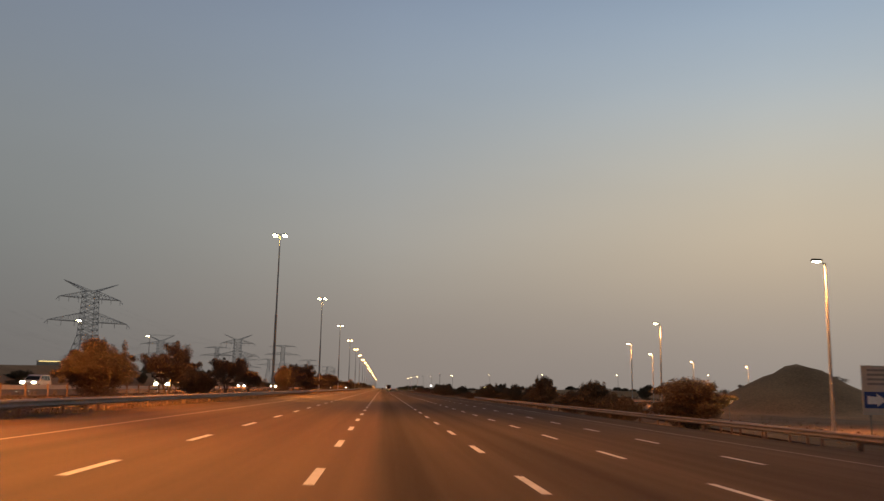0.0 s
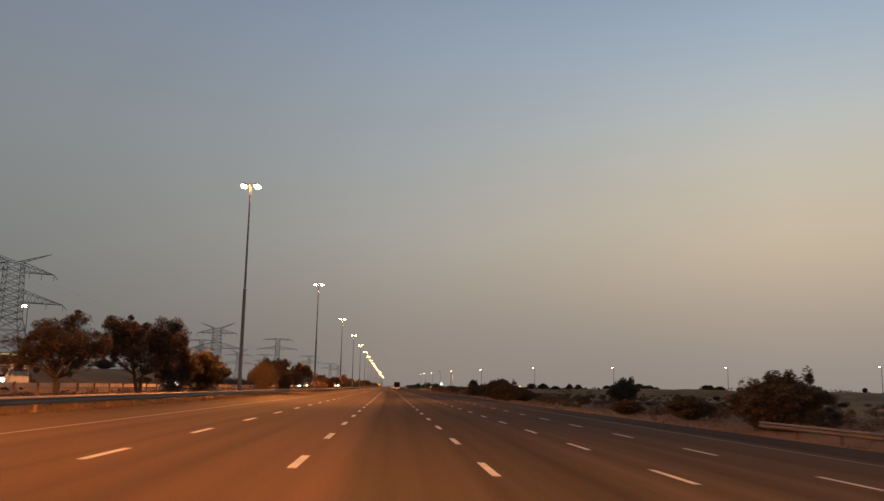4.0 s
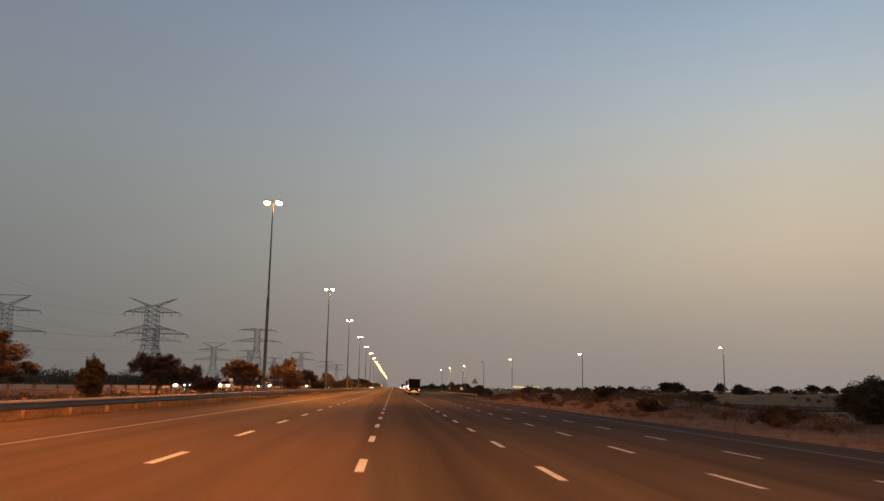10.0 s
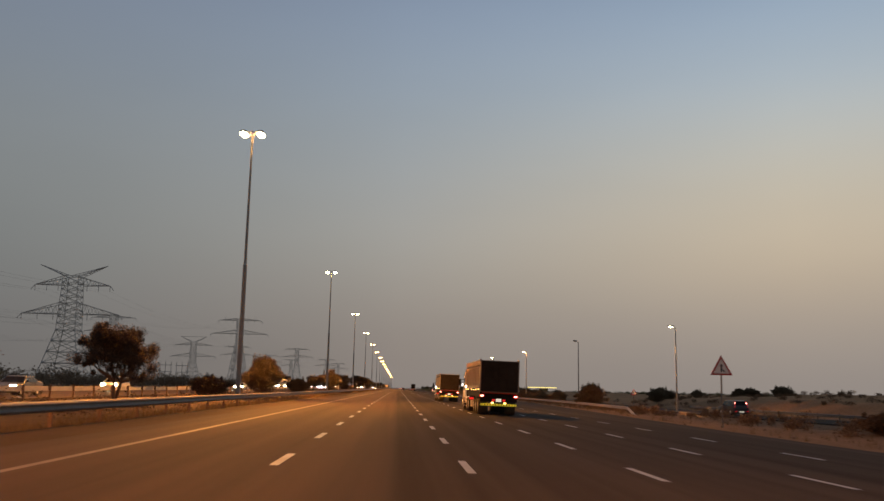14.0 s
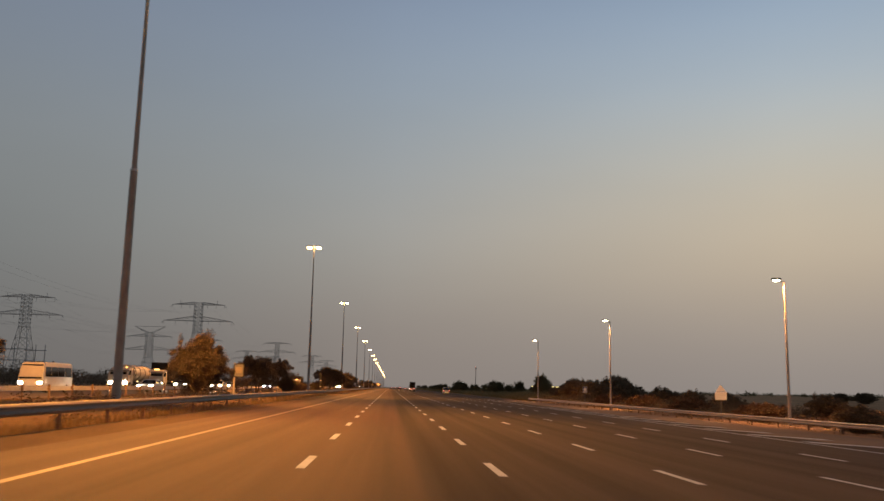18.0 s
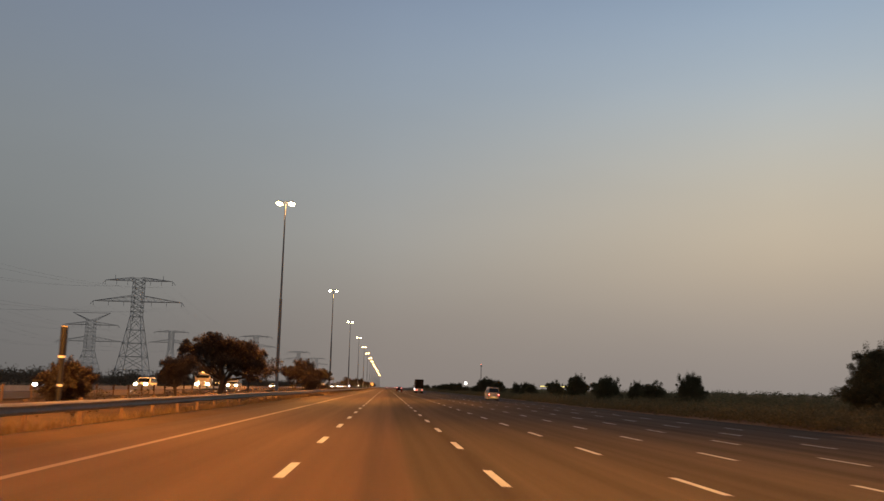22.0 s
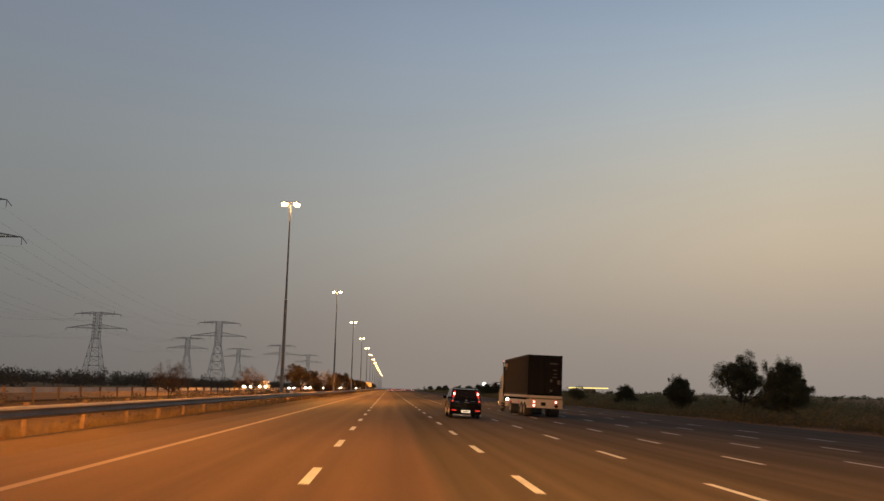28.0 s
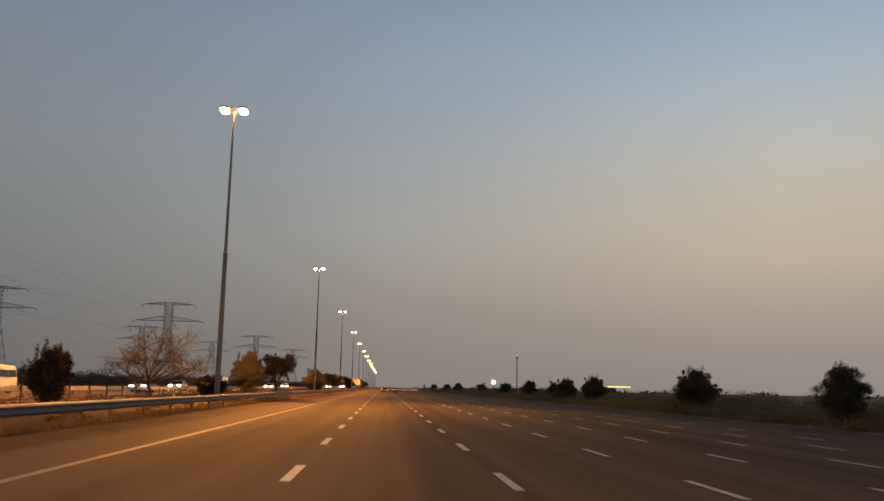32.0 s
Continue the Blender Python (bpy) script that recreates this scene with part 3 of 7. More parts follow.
def lamp_mast():
    m = thing("lamp_mast", "tall grey two-stage motorway lamp mast with twin lit lamps", "lamp mast", "median lamp masts")
    z0 = 0.0
    part("lower_pole", tube(bmesh.new(), (0, 0, z0), (0, 0, 12.51), 0.235, 0.19, 14, False), MAST_DARK, m, "dark lower pole section", True)
    b = bmesh.new()
    tube(b, (0, 0, 12.63), (0, 0, 25.23), 0.145, 0.085, 12, False)
    part("upper_pole", b, MAST_GREY, m, "slim upper pole section", True)
    # plate added below the light to keep its glare off the pole
    part("hub_shade", tube(bmesh.new(), (0, 0, 25.22), (0, 0, 25.32), 0.15, 0.14, 16), MAST_GREY, m)
    for s in (-0.13, 0.13):
        b = bmesh.new()
        box(b, s, 0, 25.5, 0.016, 0.03, 0.4)
        part("head_strap", b, LAMP_BODY, m)
    part("collar", tube(bmesh.new(), (0, 0, 12.51), (0, 0, 12.65), 0.215, 0.2, 14), COLLAR, m, "pale joint collar")
    b = bmesh.new()
    box(b, 0, 0, 0.03, 0.62, 0.62, 0.06)
    part("base_plate", b, MAST_DARK, m)
    b = bmesh.new()
    box(b, 0, -0.24, 1.0, 0.16, 0.03, 0.55, 0.005)
    part("service_door", b, MAST_DARK, m)
    b = bmesh.new()
    tube(b, (-0.95, 0, 25.7), (0.95, 0, 25.7), 0.038, None, 8)
    tube(b, (0, -0.5, 25.7), (0, 0.5, 25.7), 0.03, None, 8)
    part("cross_arm", b, MAST_GREY, m)
    for sx in (-0.82, 0.82):
        for sy in (-0.3, 0.3):
            b = bmesh.new()
            box(b, sx, sy, 25.62, 0.76, 0.54, 0.26, 0.05, (0.7, 0.7))
            lum = part("luminaire", b, LAMP_BODY, m)
            b = bmesh.new()
            bmesh.ops.create_uvsphere(b, u_segments=10, v_segments=6, radius=1, matrix=Matrix.Translation((sx, sy, 25.46)) @ Matrix.Diagonal((0.4, 0.29, 0.27, 1)))
            part("lamp_glass", b, LAMP_GLASS, lum, "glowing orange-white lamp glass", True)
    return m


SHIFT = {0: 1.34, 1: -2.51, 2: -2.5, 3: 2.2, 4: 1.33, 5: -1.8, 6: -1.24, 7: -4.2, 8: -2.21, 9: 0.1, 10: 1.82, 11: 1.08, 12: 0.82, 13: 2.68}
mast = lamp_mast()
for k in range(-1, 25):
    y = 137.08 + 104.058 * k + SHIFT.get(k, 0.0)
    at = pose(MAST_X, y, 0.30, 0, 0, random.uniform(-3, 3))
    if k == -1:
        mast.matrix_basis = at
    else:
        copy_thing(mast, at)
    if k < 16:
        for aim in (-18, 18):
            down_light("mast_light", MAST_X, y, 25.86, MAST_POWER, SODIUM if k < 4 else SODIUM_MIXED if k < 8 else SODIUM_YELLOW, 0.1, 130).rotation_euler = (math.radians(aim), 0, 0)


def ramp_lamp(lit=True):
    m = thing("ramp_lamp", "slender steel roadside lamp post with one %s arm lamp" % ("lit" if lit else "unlit"), "lamp post", "ramp lamps" if lit else "")
    part("pole", tube(bmesh.new(), (0, 0, -0.4), (0, 0, 11.4), 0.13, 0.065, 10, False), MAST_GREY, m, smooth=True)
    part("base_cover", tube(bmesh.new(), (0, 0, -0.3), (0, 0, 0.5), 0.19, 0.15, 10), MAST_DARK, m)
    part("arm", tube(bmesh.new(), (0, 0, 11.3), (-0.4, 0, 11.5), 0.045, 0.035, 8), MAST_GREY, m)
    b = bmesh.new()
    box(b, -0.6, 0, 11.6, 0.8, 0.3, 0.16, 0.04, (0.8, 0.7))
    lum = part("luminaire", b, LAMP_BODY, m)
    b = bmesh.new()
    bmesh.ops.create_uvsphere(b, u_segments=10, v_segments=6, radius=1, matrix=Matrix.Translation((-0.6, 0, 11.5)) @ Matrix.Diagonal((0.3, 0.13, 0.11, 1)))
    part("lamp_glass", b, POLE_GLASS if lit else DULL_GLASS, lum, "glowing warm lamp glass" if lit else "", True)
    return m


LIT = [(38.3, 55.5), (44.8, 110.2), (54.9, 157.6), (71.6, 197.1), (97.0, 239.7), (127.3, 272.2), (159.2, 387.7), (127.8, 429.3),
       (95.5, 461.2), (71.2, 499.4), (52.6, 539.2), (41.9, 582.9), (36.2, 675.2), (33.2, 717.9), (32.1, 765.4)]
post_lit = ramp_lamp(True)
for i, (x, y) in enumerate(LIT):
    z = min(ground_z(x, y), road_z(table(RIGHT_EDGE, y)) - 0.35) - (0.45 if 380 < y < 600 else 0.0)
    at = pose(x, y, z, 0, 0, random.uniform(-8, 8))
    if i == 0:
        post_lit.matrix_basis = at
    else:
        copy_thing(post_lit, at)
    if i in (0, 1, 2, 3, 4, 5, 11, 12, 13, 14):
        down_light("ramp_light", x - 0.75, y, z + 11.35, POLE_POWER, RAMP_WARM, 0.02, 165)
ramp_lamp(False).matrix_basis = pose(38.4, 626.8, ground_z(38.4, 626.8), 0, 0, 6)


# ---------------------------------------------------------------- vehicles
def leaf_material(name, dark, light, rough=0.75):
    m = mat(name, dark, rough, spec=0.2)
    n, l = m.node_tree.nodes, m.node_tree.links
    geo = n.new("ShaderNodeNewGeometry")
    mx = n.new("ShaderNodeMix")
    mx.data_type = "RGBA"
    mx.inputs[6].default_value, mx.inputs[7].default_value = (*dark, 1), (*light, 1)
    l.new(geo.outputs["Random Per Island"], mx.inputs[0])
    l.new(mx.outputs[2], n["Principled BSDF"].inputs["Base Color"])
    # thin leaves let light through
    tr = n.new("ShaderNodeBsdfTranslucent")
    l.new(mx.outputs[2], tr.inputs["Color"])
    both = n.new("ShaderNodeMixShader")
    both.inputs[0].default_value = 0.4
    l.new(n["Principled BSDF"].outputs[0], both.inputs[1])
    l.new(tr.outputs[0], both.inputs[2])
    l.new(both.outputs[0], n["Material Output"].inputs["Surface"])
    return m


RUBBER = mat("tyre_rubber", (0.03, 0.028, 0.026), 0.85, grain=(30.0, 4.0, 0.3))
DUSTY_RUBBER = mat("dusty_tyre", (0.048, 0.04, 0.033), 0.9, grain=(20.0, 3.0, 0.4))
RIM = mat("alloy_rim", (0.62, 0.60, 0.57), 0.35, 0.25, grain=(8.0, 2.0, 0.15))
DUSTY_RIM = mat("dusty_steel_rim", (0.34, 0.285, 0.23), 0.7, 0.2, grain=(9.0, 2.0, 0.3))
GLASS = mat("dark_tinted_glass", (0.010, 0.010, 0.011), 0.06, spec=0.4)
CHASSIS = mat("dark_chassis", (0.012, 0.011, 0.010), 0.8, spec=0.2, grain=(6.0, 1.0, 0.4))
# the plate itself emits, in place of a small lamp shining on it
PLATE = mat("lit_number_plate", (0.7, 0.68, 0.6), 0.5, emit=(1.0, 0.92, 0.72), strength=0.7)
PLATE_BAR = mat("plate_bar", (0.05, 0.05, 0.05), 0.6)
TAIL = mat("lit_tail_lamp", (0.5, 0.02, 0.02), 0.25, emit=(1.0, 0.03, 0.025), strength=0.7)
TAIL_CORE = mat("lit_tail_bulb", (0.8, 0.2, 0.15), 0.25, emit=(1.0, 0.30, 0.22), strength=14.0)
HEAD = mat("lit_head_lamp", (0.9, 0.88, 0.8), 0.2, emit=(1.0, 0.87, 0.62), strength=220.0)
HEAD_WHITE = mat("lit_cool_head_lamp", (0.9, 0.9, 0.9), 0.2, emit=(0.85, 0.92, 1.0), strength=240.0)
AMBER = mat("lit_amber_marker", (0.8, 0.4, 0.05), 0.3, emit=(1.0, 0.55, 0.16), strength=6.0)
CHROME = mat("chrome_trim", (0.6, 0.6, 0.6), 0.2, 1.0)


def paint_material(name, colour, rough=0.35, dust=0.25):
    return mat(name, colour, rough, 0.0, grain=(2.5, 0.7, dust), spec=0.5)


def shell(bm, profile, width, belt, lean):
    """A body from its side outline (y, z); above the belt its sides lean in."""
    rings = []
    for s in (-1, 1):
        rings.append([bm.verts.new((s * (width / 2 - max(0, z - belt) * lean), y, z)) for y, z in profile])
    n = len(profile)
    bm.faces.new(rings[0])
    bm.faces.new(list(reversed(rings[1])))
    for i in range(n):
        j = (i + 1) % n
        bm.faces.new((rings[0][j], rings[0][i], rings[1][i], rings[1][j]))
    bmesh.ops.recalc_face_normals(bm, faces=bm.faces[:])
    side = [e for e in bm.edges if abs(e.verts[0].co.x - e.verts[1].co.x) < 0.35 and e.verts[0].co.x * e.verts[1].co.x > 0]
    bmesh.ops.bevel(bm, geom=side, offset=0.085, segments=3, profile=0.55, affect="EDGES", clamp_overlap=True)
    return bm


def arch(cy, r, z0, n=7):
    """Points of a wheel arch from back to front along the sill."""
    return [(cy - r * math.cos(math.pi * i / n), z0 + r * 0.95 * math.sin(math.pi * i / n)) for i in range(n + 1)]


def pane(corners, parent, name="window", material=None, label=""):
    """A thin pane from its outline, given a little thickness inwards."""
    bm = bmesh.new()
    vs = [bm.verts.new(c) for c in corners]
    f = bm.faces.new(vs)
    bmesh.ops.recalc_face_normals(bm, faces=[f])
    r = bmesh.ops.extrude_face_region(bm, geom=[f])
    nrm = f.normal.copy()
    for v in r["geom"]:
        if isinstance(v, bmesh.types.BMVert):
            v.co += nrm * 0.008
    bmesh.ops.recalc_face_normals(bm, faces=bm.faces[:])
    return part(name, bm, material or GLASS, parent, label)


def wheel(parent, x, y, r, w, tyre=None, rim=None, double=False):
    bm = bmesh.new()
    s = 1 if x > 0 else -1
    inner = w * (2.1 if double else 1.0)
    tube(bm, (x - s * inner, y, r), (x, y, r), r, None, 20)
    bmesh.ops.bevel(bm, geom=[e for e in bm.edges if len(e.link_faces) == 2 and any(len(f.verts) > 4 for f in e.link_faces)], offset=r * 0.09, segments=2, affect="EDGES")
    wh = part("wheel", bm, tyre or RUBBER, parent)
    bm = bmesh.new()
    tube(bm, (x - s * 0.03, y, r), (x + s * 0.012, y, r), r * 0.62, r * 0.56, 16)
    for k in range(5):
        a = k * 2 * math.pi / 5
        box(bm, x + s * 0.015, y + math.cos(a) * r * 0.3, r + math.sin(a) * r * 0.3, 0.02, r * 0.12, r * 0.12)
    tube(bm, (x, y, r), (x + s * 0.04, y, r), r * 0.16, r * 0.12, 10)
    part("rim", bm, rim or RIM, wh)
    return wh


def glow_box(name, cx, cy, cz, sx, sy, sz, material, parent, label=""):
    b = bmesh.new()
    box(b, cx, cy, cz, sx, sy, sz, min(sx, sy, sz) * 0.3)
    return part(name, b, material, parent, label)


def car(label, category, paint, style, tail=True, head=True, group="", cool=False):
    """A passenger car that faces +y, standing on z = 0 with its middle at the origin."""
    spec = dict(
        sedan=dict(L=4.6, w=1.8, belt=0.92, lean=0.30, r=0.32, ax=(-1.35, 1.38), roof=1.45,
                   top=[(2.28, 0.45), (2.3, 0.62), (2.1, 0.74), (1.05, 0.93), (0.35, 1.40), (0.0, 1.45), (-0.75, 1.43), (-1.5, 1.08), (-2.15, 1.02), (-2.3, 0.9), (-2.3, 0.4)]),
        suv=dict(L=4.55, w=1.8, belt=1.02, lean=0.22, r=0.35, ax=(-1.3, 1.32), roof=1.70,
                 top=[(2.24, 0.5), (2.27, 0.78), (2.1, 0.92), (1.15, 1.05), (0.5, 1.58), (0.1, 1.69), (-1.5, 1.70), (-1.95, 1.64), (-2.2, 1.1), (-2.27, 0.92), (-2.27, 0.45)]),
        van=dict(L=5.2, w=1.9, belt=1.25, lean=0.13, r=0.34, ax=(-1.45, 1.62), roof=2.26,
                 top=[(2.56, 0.45), (2.6, 0.8), (2.45, 1.12), (1.75, 1.78), (1.25, 2.16), (0.8, 2.26), (-1.9, 2.26), (-2.4, 2.14), (-2.58, 1.3), (-2.6, 1.0), (-2.6, 0.42)]),
        bus=dict(L=7.0, w=2.1, belt=1.35, lean=0.08, r=0.40, ax=(-2.1, 2.1), roof=2.65,
                 top=[(3.42, 0.5), (3.48, 1.1), (3.3, 1.9), (3.05, 2.5), (2.8, 2.64), (-3.2, 2.65), (-3.45, 2.5), (-3.5, 1.2), (-3.5, 0.5)]))[style]
    sill = 0.24 if style != "van" else 0.26
    r = spec["r"]
    a0, a1 = spec["ax"]
    prof = [(spec["top"][-1][0] + 0.1, sill)] + arch(a0, r * 1.14, sill) + arch(a1, r * 1.14, sill) + [(spec["top"][0][0] - 0.1, sill)] + spec["top"]
    c = thing("car" if style in ("sedan", "suv") else "minibus", label, category, group)
    body = part("body", shell(bmesh.new(), prof, spec["w"], spec["belt"], spec["lean"]), paint, c, smooth=True)
    body.data.set_sharp_from_angle(angle=math.radians(38))
    b = bmesh.new()
    box(b, 0, 0, sill + 0.16, spec["w"] - 0.3, spec["L"] - 0.5, 0.36)
    part("underbody", b, CHASSIS, c)

    def sx(z):
        return spec["w"] / 2 - max(0, z - spec["belt"]) * spec["lean"] + 0.002
    belt, roof = spec["belt"], spec["roof"]
    spans = dict(sedan=[(0.78, 0.35, -0.28, -0.28), (-0.36, -0.36, -1.28, -0.78)],
                 suv=[(0.95, 0.42, -0.25, -0.25), (-0.33, -0.33, -1.2, -1.2), (-1.28, -1.28, -1.95, -1.78)],
                 van=[(1.78, 1.3, 0.80, 0.80), (0.72, 0.72, -0.82, -0.82), (-0.88, -0.88, -2.36, -2.32)],
                 bus=[(2.95, 2.8, 1.6, 1.6), (1.5, 1.5, 0.1, 0.1), (0.0, 0.0, -1.5, -1.5), (-1.6, -1.6, -3.2, -3.2)])[style]
    zb, zt = belt + 0.05, roof - (0.12 if style in ("sedan", "suv") else 0.40 if style == "van" else 0.42)
    for s in (-1, 1):
        for yb0, yt0, yb1, yt1 in spans:
            pane([(s * sx(zb), yb0, zb), (s * sx(zt), yt0, zt), (s * sx(zt), yt1, zt), (s * sx(zb), yb1, zb)][::s], c)
    top = spec["top"]
    front = dict(sedan=(3, 4), suv=(3, 4), van=(2, 4), bus=(1, 3))[style]
    rear = dict(sedan=(6, 7), suv=(7, 8), van=(7, 8), bus=(6, 7))[style]

    def slope(i, j, t0, t1, name):
        (ya, za), (yb, zb_) = top[i], top[j]
        p = [(ya + (yb - ya) * t, za + (zb_ - za) * t) for t in (t0, t1)]
        out = 0.012 if name == "windscreen" else -0.012
        q = [(-(sx(p[0][1]) - 0.1), p[0][0] + out, p[0][1]), (sx(p[0][1]) - 0.1, p[0][0] + out, p[0][1]),
             (sx(p[1][1]) - 0.1, p[1][0] + out, p[1][1]), (-(sx(p[1][1]) - 0.1), p[1][0] + out, p[1][1])]
        pane(q, c, name)
    slope(*front, 0.06, 0.94, "windscreen")
    slope(*rear, 0.08, 0.9, "rear_window")
    hwid = spec["w"] / 2
    yr, yf = min(p[0] for p in top), max(p[0] for p in top)
    for s in (-1, 1):
        for ya in (a0, a1):
            wheel(c, s * (hwid - 0.01), ya, r, 0.22)
        if style == "suv":
            for zc, hgt, kind in ((1.35, 0.38, "lit"), (1.08, 0.15, "clear"), (0.965, 0.07, "low")):
                steep = 0.463 if zc > 1.1 else 0.39
                back = yr + 0.07 + (zc - 1.1) * steep
                bm = bmesh.new()
                box(bm, s * (hwid - 0.14 - max(0, zc - belt) * 0.24), back + 0.045, zc, 0.10, 0.14, hgt, 0.02)
                for v in bm.verts:
                    v.co.y += (v.co.z - zc) * steep
                    v.co.x -= s * (v.co.z - zc) * 0.22
                lens = part("tail_lamp", bm, CHROME if kind == "clear" else TAIL if tail else mat_lens, c, "clear lower lens" if kind == "clear" else "")
                if kind == "lit" and tail:
                    ball = bmesh.new()
                    bmesh.ops.create_uvsphere(ball, u_segments=12, v_segments=8, radius=1.0, matrix=pose(s * (hwid - 0.225), back - 0.02, zc + 0.03) @ Matrix.Diagonal((0.045, 0.03, 0.065, 1)))
                    part("bulb", ball, TAIL_CORE, lens, "bright lit bulb", True)
            # unlit reflectors given the emissive tail material, so their reflection is a glow
            glow_box("rear_reflector", s * (hwid - 0.22), yr - 0.06, 0.46, 0.24, 0.03, 0.045, TAIL, c)
        else:
            zc = dict(sedan=0.88, van=1.0, bus=0.9)[style]
            lens = glow_box("tail_lamp", s * (hwid - 0.13), yr + 0.02, zc, 0.22, 0.1, 0.34 if style != "sedan" else 0.16, TAIL if tail else mat_lens, c)
            if tail:
                glow_box("bulb", s * (hwid - 0.13), yr - 0.03, zc, 0.12, 0.03, 0.1, TAIL_CORE, lens, "bright lit bulb")
        zc = dict(sedan=0.66, suv=0.80, van=0.86, bus=0.85)[style]
        glow_box("head_lamp", s * (hwid - 0.24), yf - 0.07, zc, 0.38, 0.16, 0.22, (HEAD_WHITE if cool else HEAD) if head else mat_lens, c, "lit round head lamp" if head else "")
        bm = bmesh.new()
        box(bm, s * (hwid + 0.12), a1 - 0.62 + (0.45 if style in ("van", "bus") else 0), belt + 0.14, 0.2, 0.12, 0.17, 0.03)
        part("mirror", bm, paint if style != "bus" else CHASSIS, c)
        for yh in (-0.15, -1.05):
            bm = bmesh.new()
            box(bm, s * (hwid + 0.012), yh, belt - 0.1, 0.03, 0.18, 0.035)
            part("door_handle", bm, paint, body)
    pl = glow_box("number_plate", 0.0, yr - 0.06, 0.62 if style != "suv" else 0.40, 0.50, 0.02, 0.13, PLATE, c, "pale lit number plate with a dark bar")
    bm = bmesh.new()
    box(bm, 0, yr - 0.073, 0.62 if style != "suv" else 0.40, 0.36, 0.006, 0.045)
    part("plate_bar", bm, PLATE_BAR, pl)
    bm = bmesh.new()
    box(bm, 0, yr + 0.03, sill + 0.2, spec["w"] - 0.1, 0.16, 0.22, 0.04)
    part("rear_bumper", bm, paint, c)
    bm = bmesh.new()
    box(bm, 0, yf - 0.04, sill + 0.2, spec["w"] - 0.12, 0.16, 0.22, 0.04)
    part("front_bumper", bm, paint, c)
    return c


mat_lens = mat("dull_lens", (0.25, 0.05, 0.04), 0.25)
BLACK_PAINT = mat("black_car_paint", (0.004, 0.0038, 0.0038), 0.12, spec=0.25, grain=(2.5, 0.7, 0.15))
WHITE_CAR = paint_material("white_car_paint", (0.48, 0.47, 0.46), 0.3, 0.1)
SILVER_CAR = paint_material("silver_car_paint", (0.38, 0.38, 0.38), 0.3, 0.12)
DARK_CAR = paint_material("dark_car_paint", (0.05, 0.052, 0.06), 0.28, 0.2)
TRUCK_SAND = mat("sand_truck_paint", (0.345, 0.298, 0.24), 0.6, spec=0.25, grain=(1.6, 0.5, 0.22), bump=0.004)
TRUCK_WHITE = mat("cream_truck_paint", (0.46, 0.41, 0.34), 0.5, grain=(1.6, 0.5, 0.18))
CONTAINER = mat("container_brown_black", (0.009, 0.0068, 0.0062), 0.65, spec=0.15, grain=(2.0, 0.4, 0.3))
DARK_TARP = mat("dark_dusty_tailgate", (0.036, 0.028, 0.021), 0.85, spec=0.15, grain=(3.0, 0.4, 0.35))
# weak emission stands in for the light the tape throws back
YELLOW_TAPE = mat("yellow_reflective_tape_glow", (0.85, 0.66, 0.05), 0.4, emit=(0.95, 0.85, 0.05), strength=0.3)
STAIN = mat("rust_stain", (0.20, 0.13, 0.085), 0.8, grain=(5.0, 1.0, 0.4))
RED_BAR = mat("red_stripe", (0.45, 0.05, 0.03), 0.5)
YELLOW_MARK = mat("yellow_container_mark", (0.45, 0.25, 0.06), 0.6)
PALE_MARK = mat("pale_container_mark", (0.10, 0.095, 0.09), 0.6)


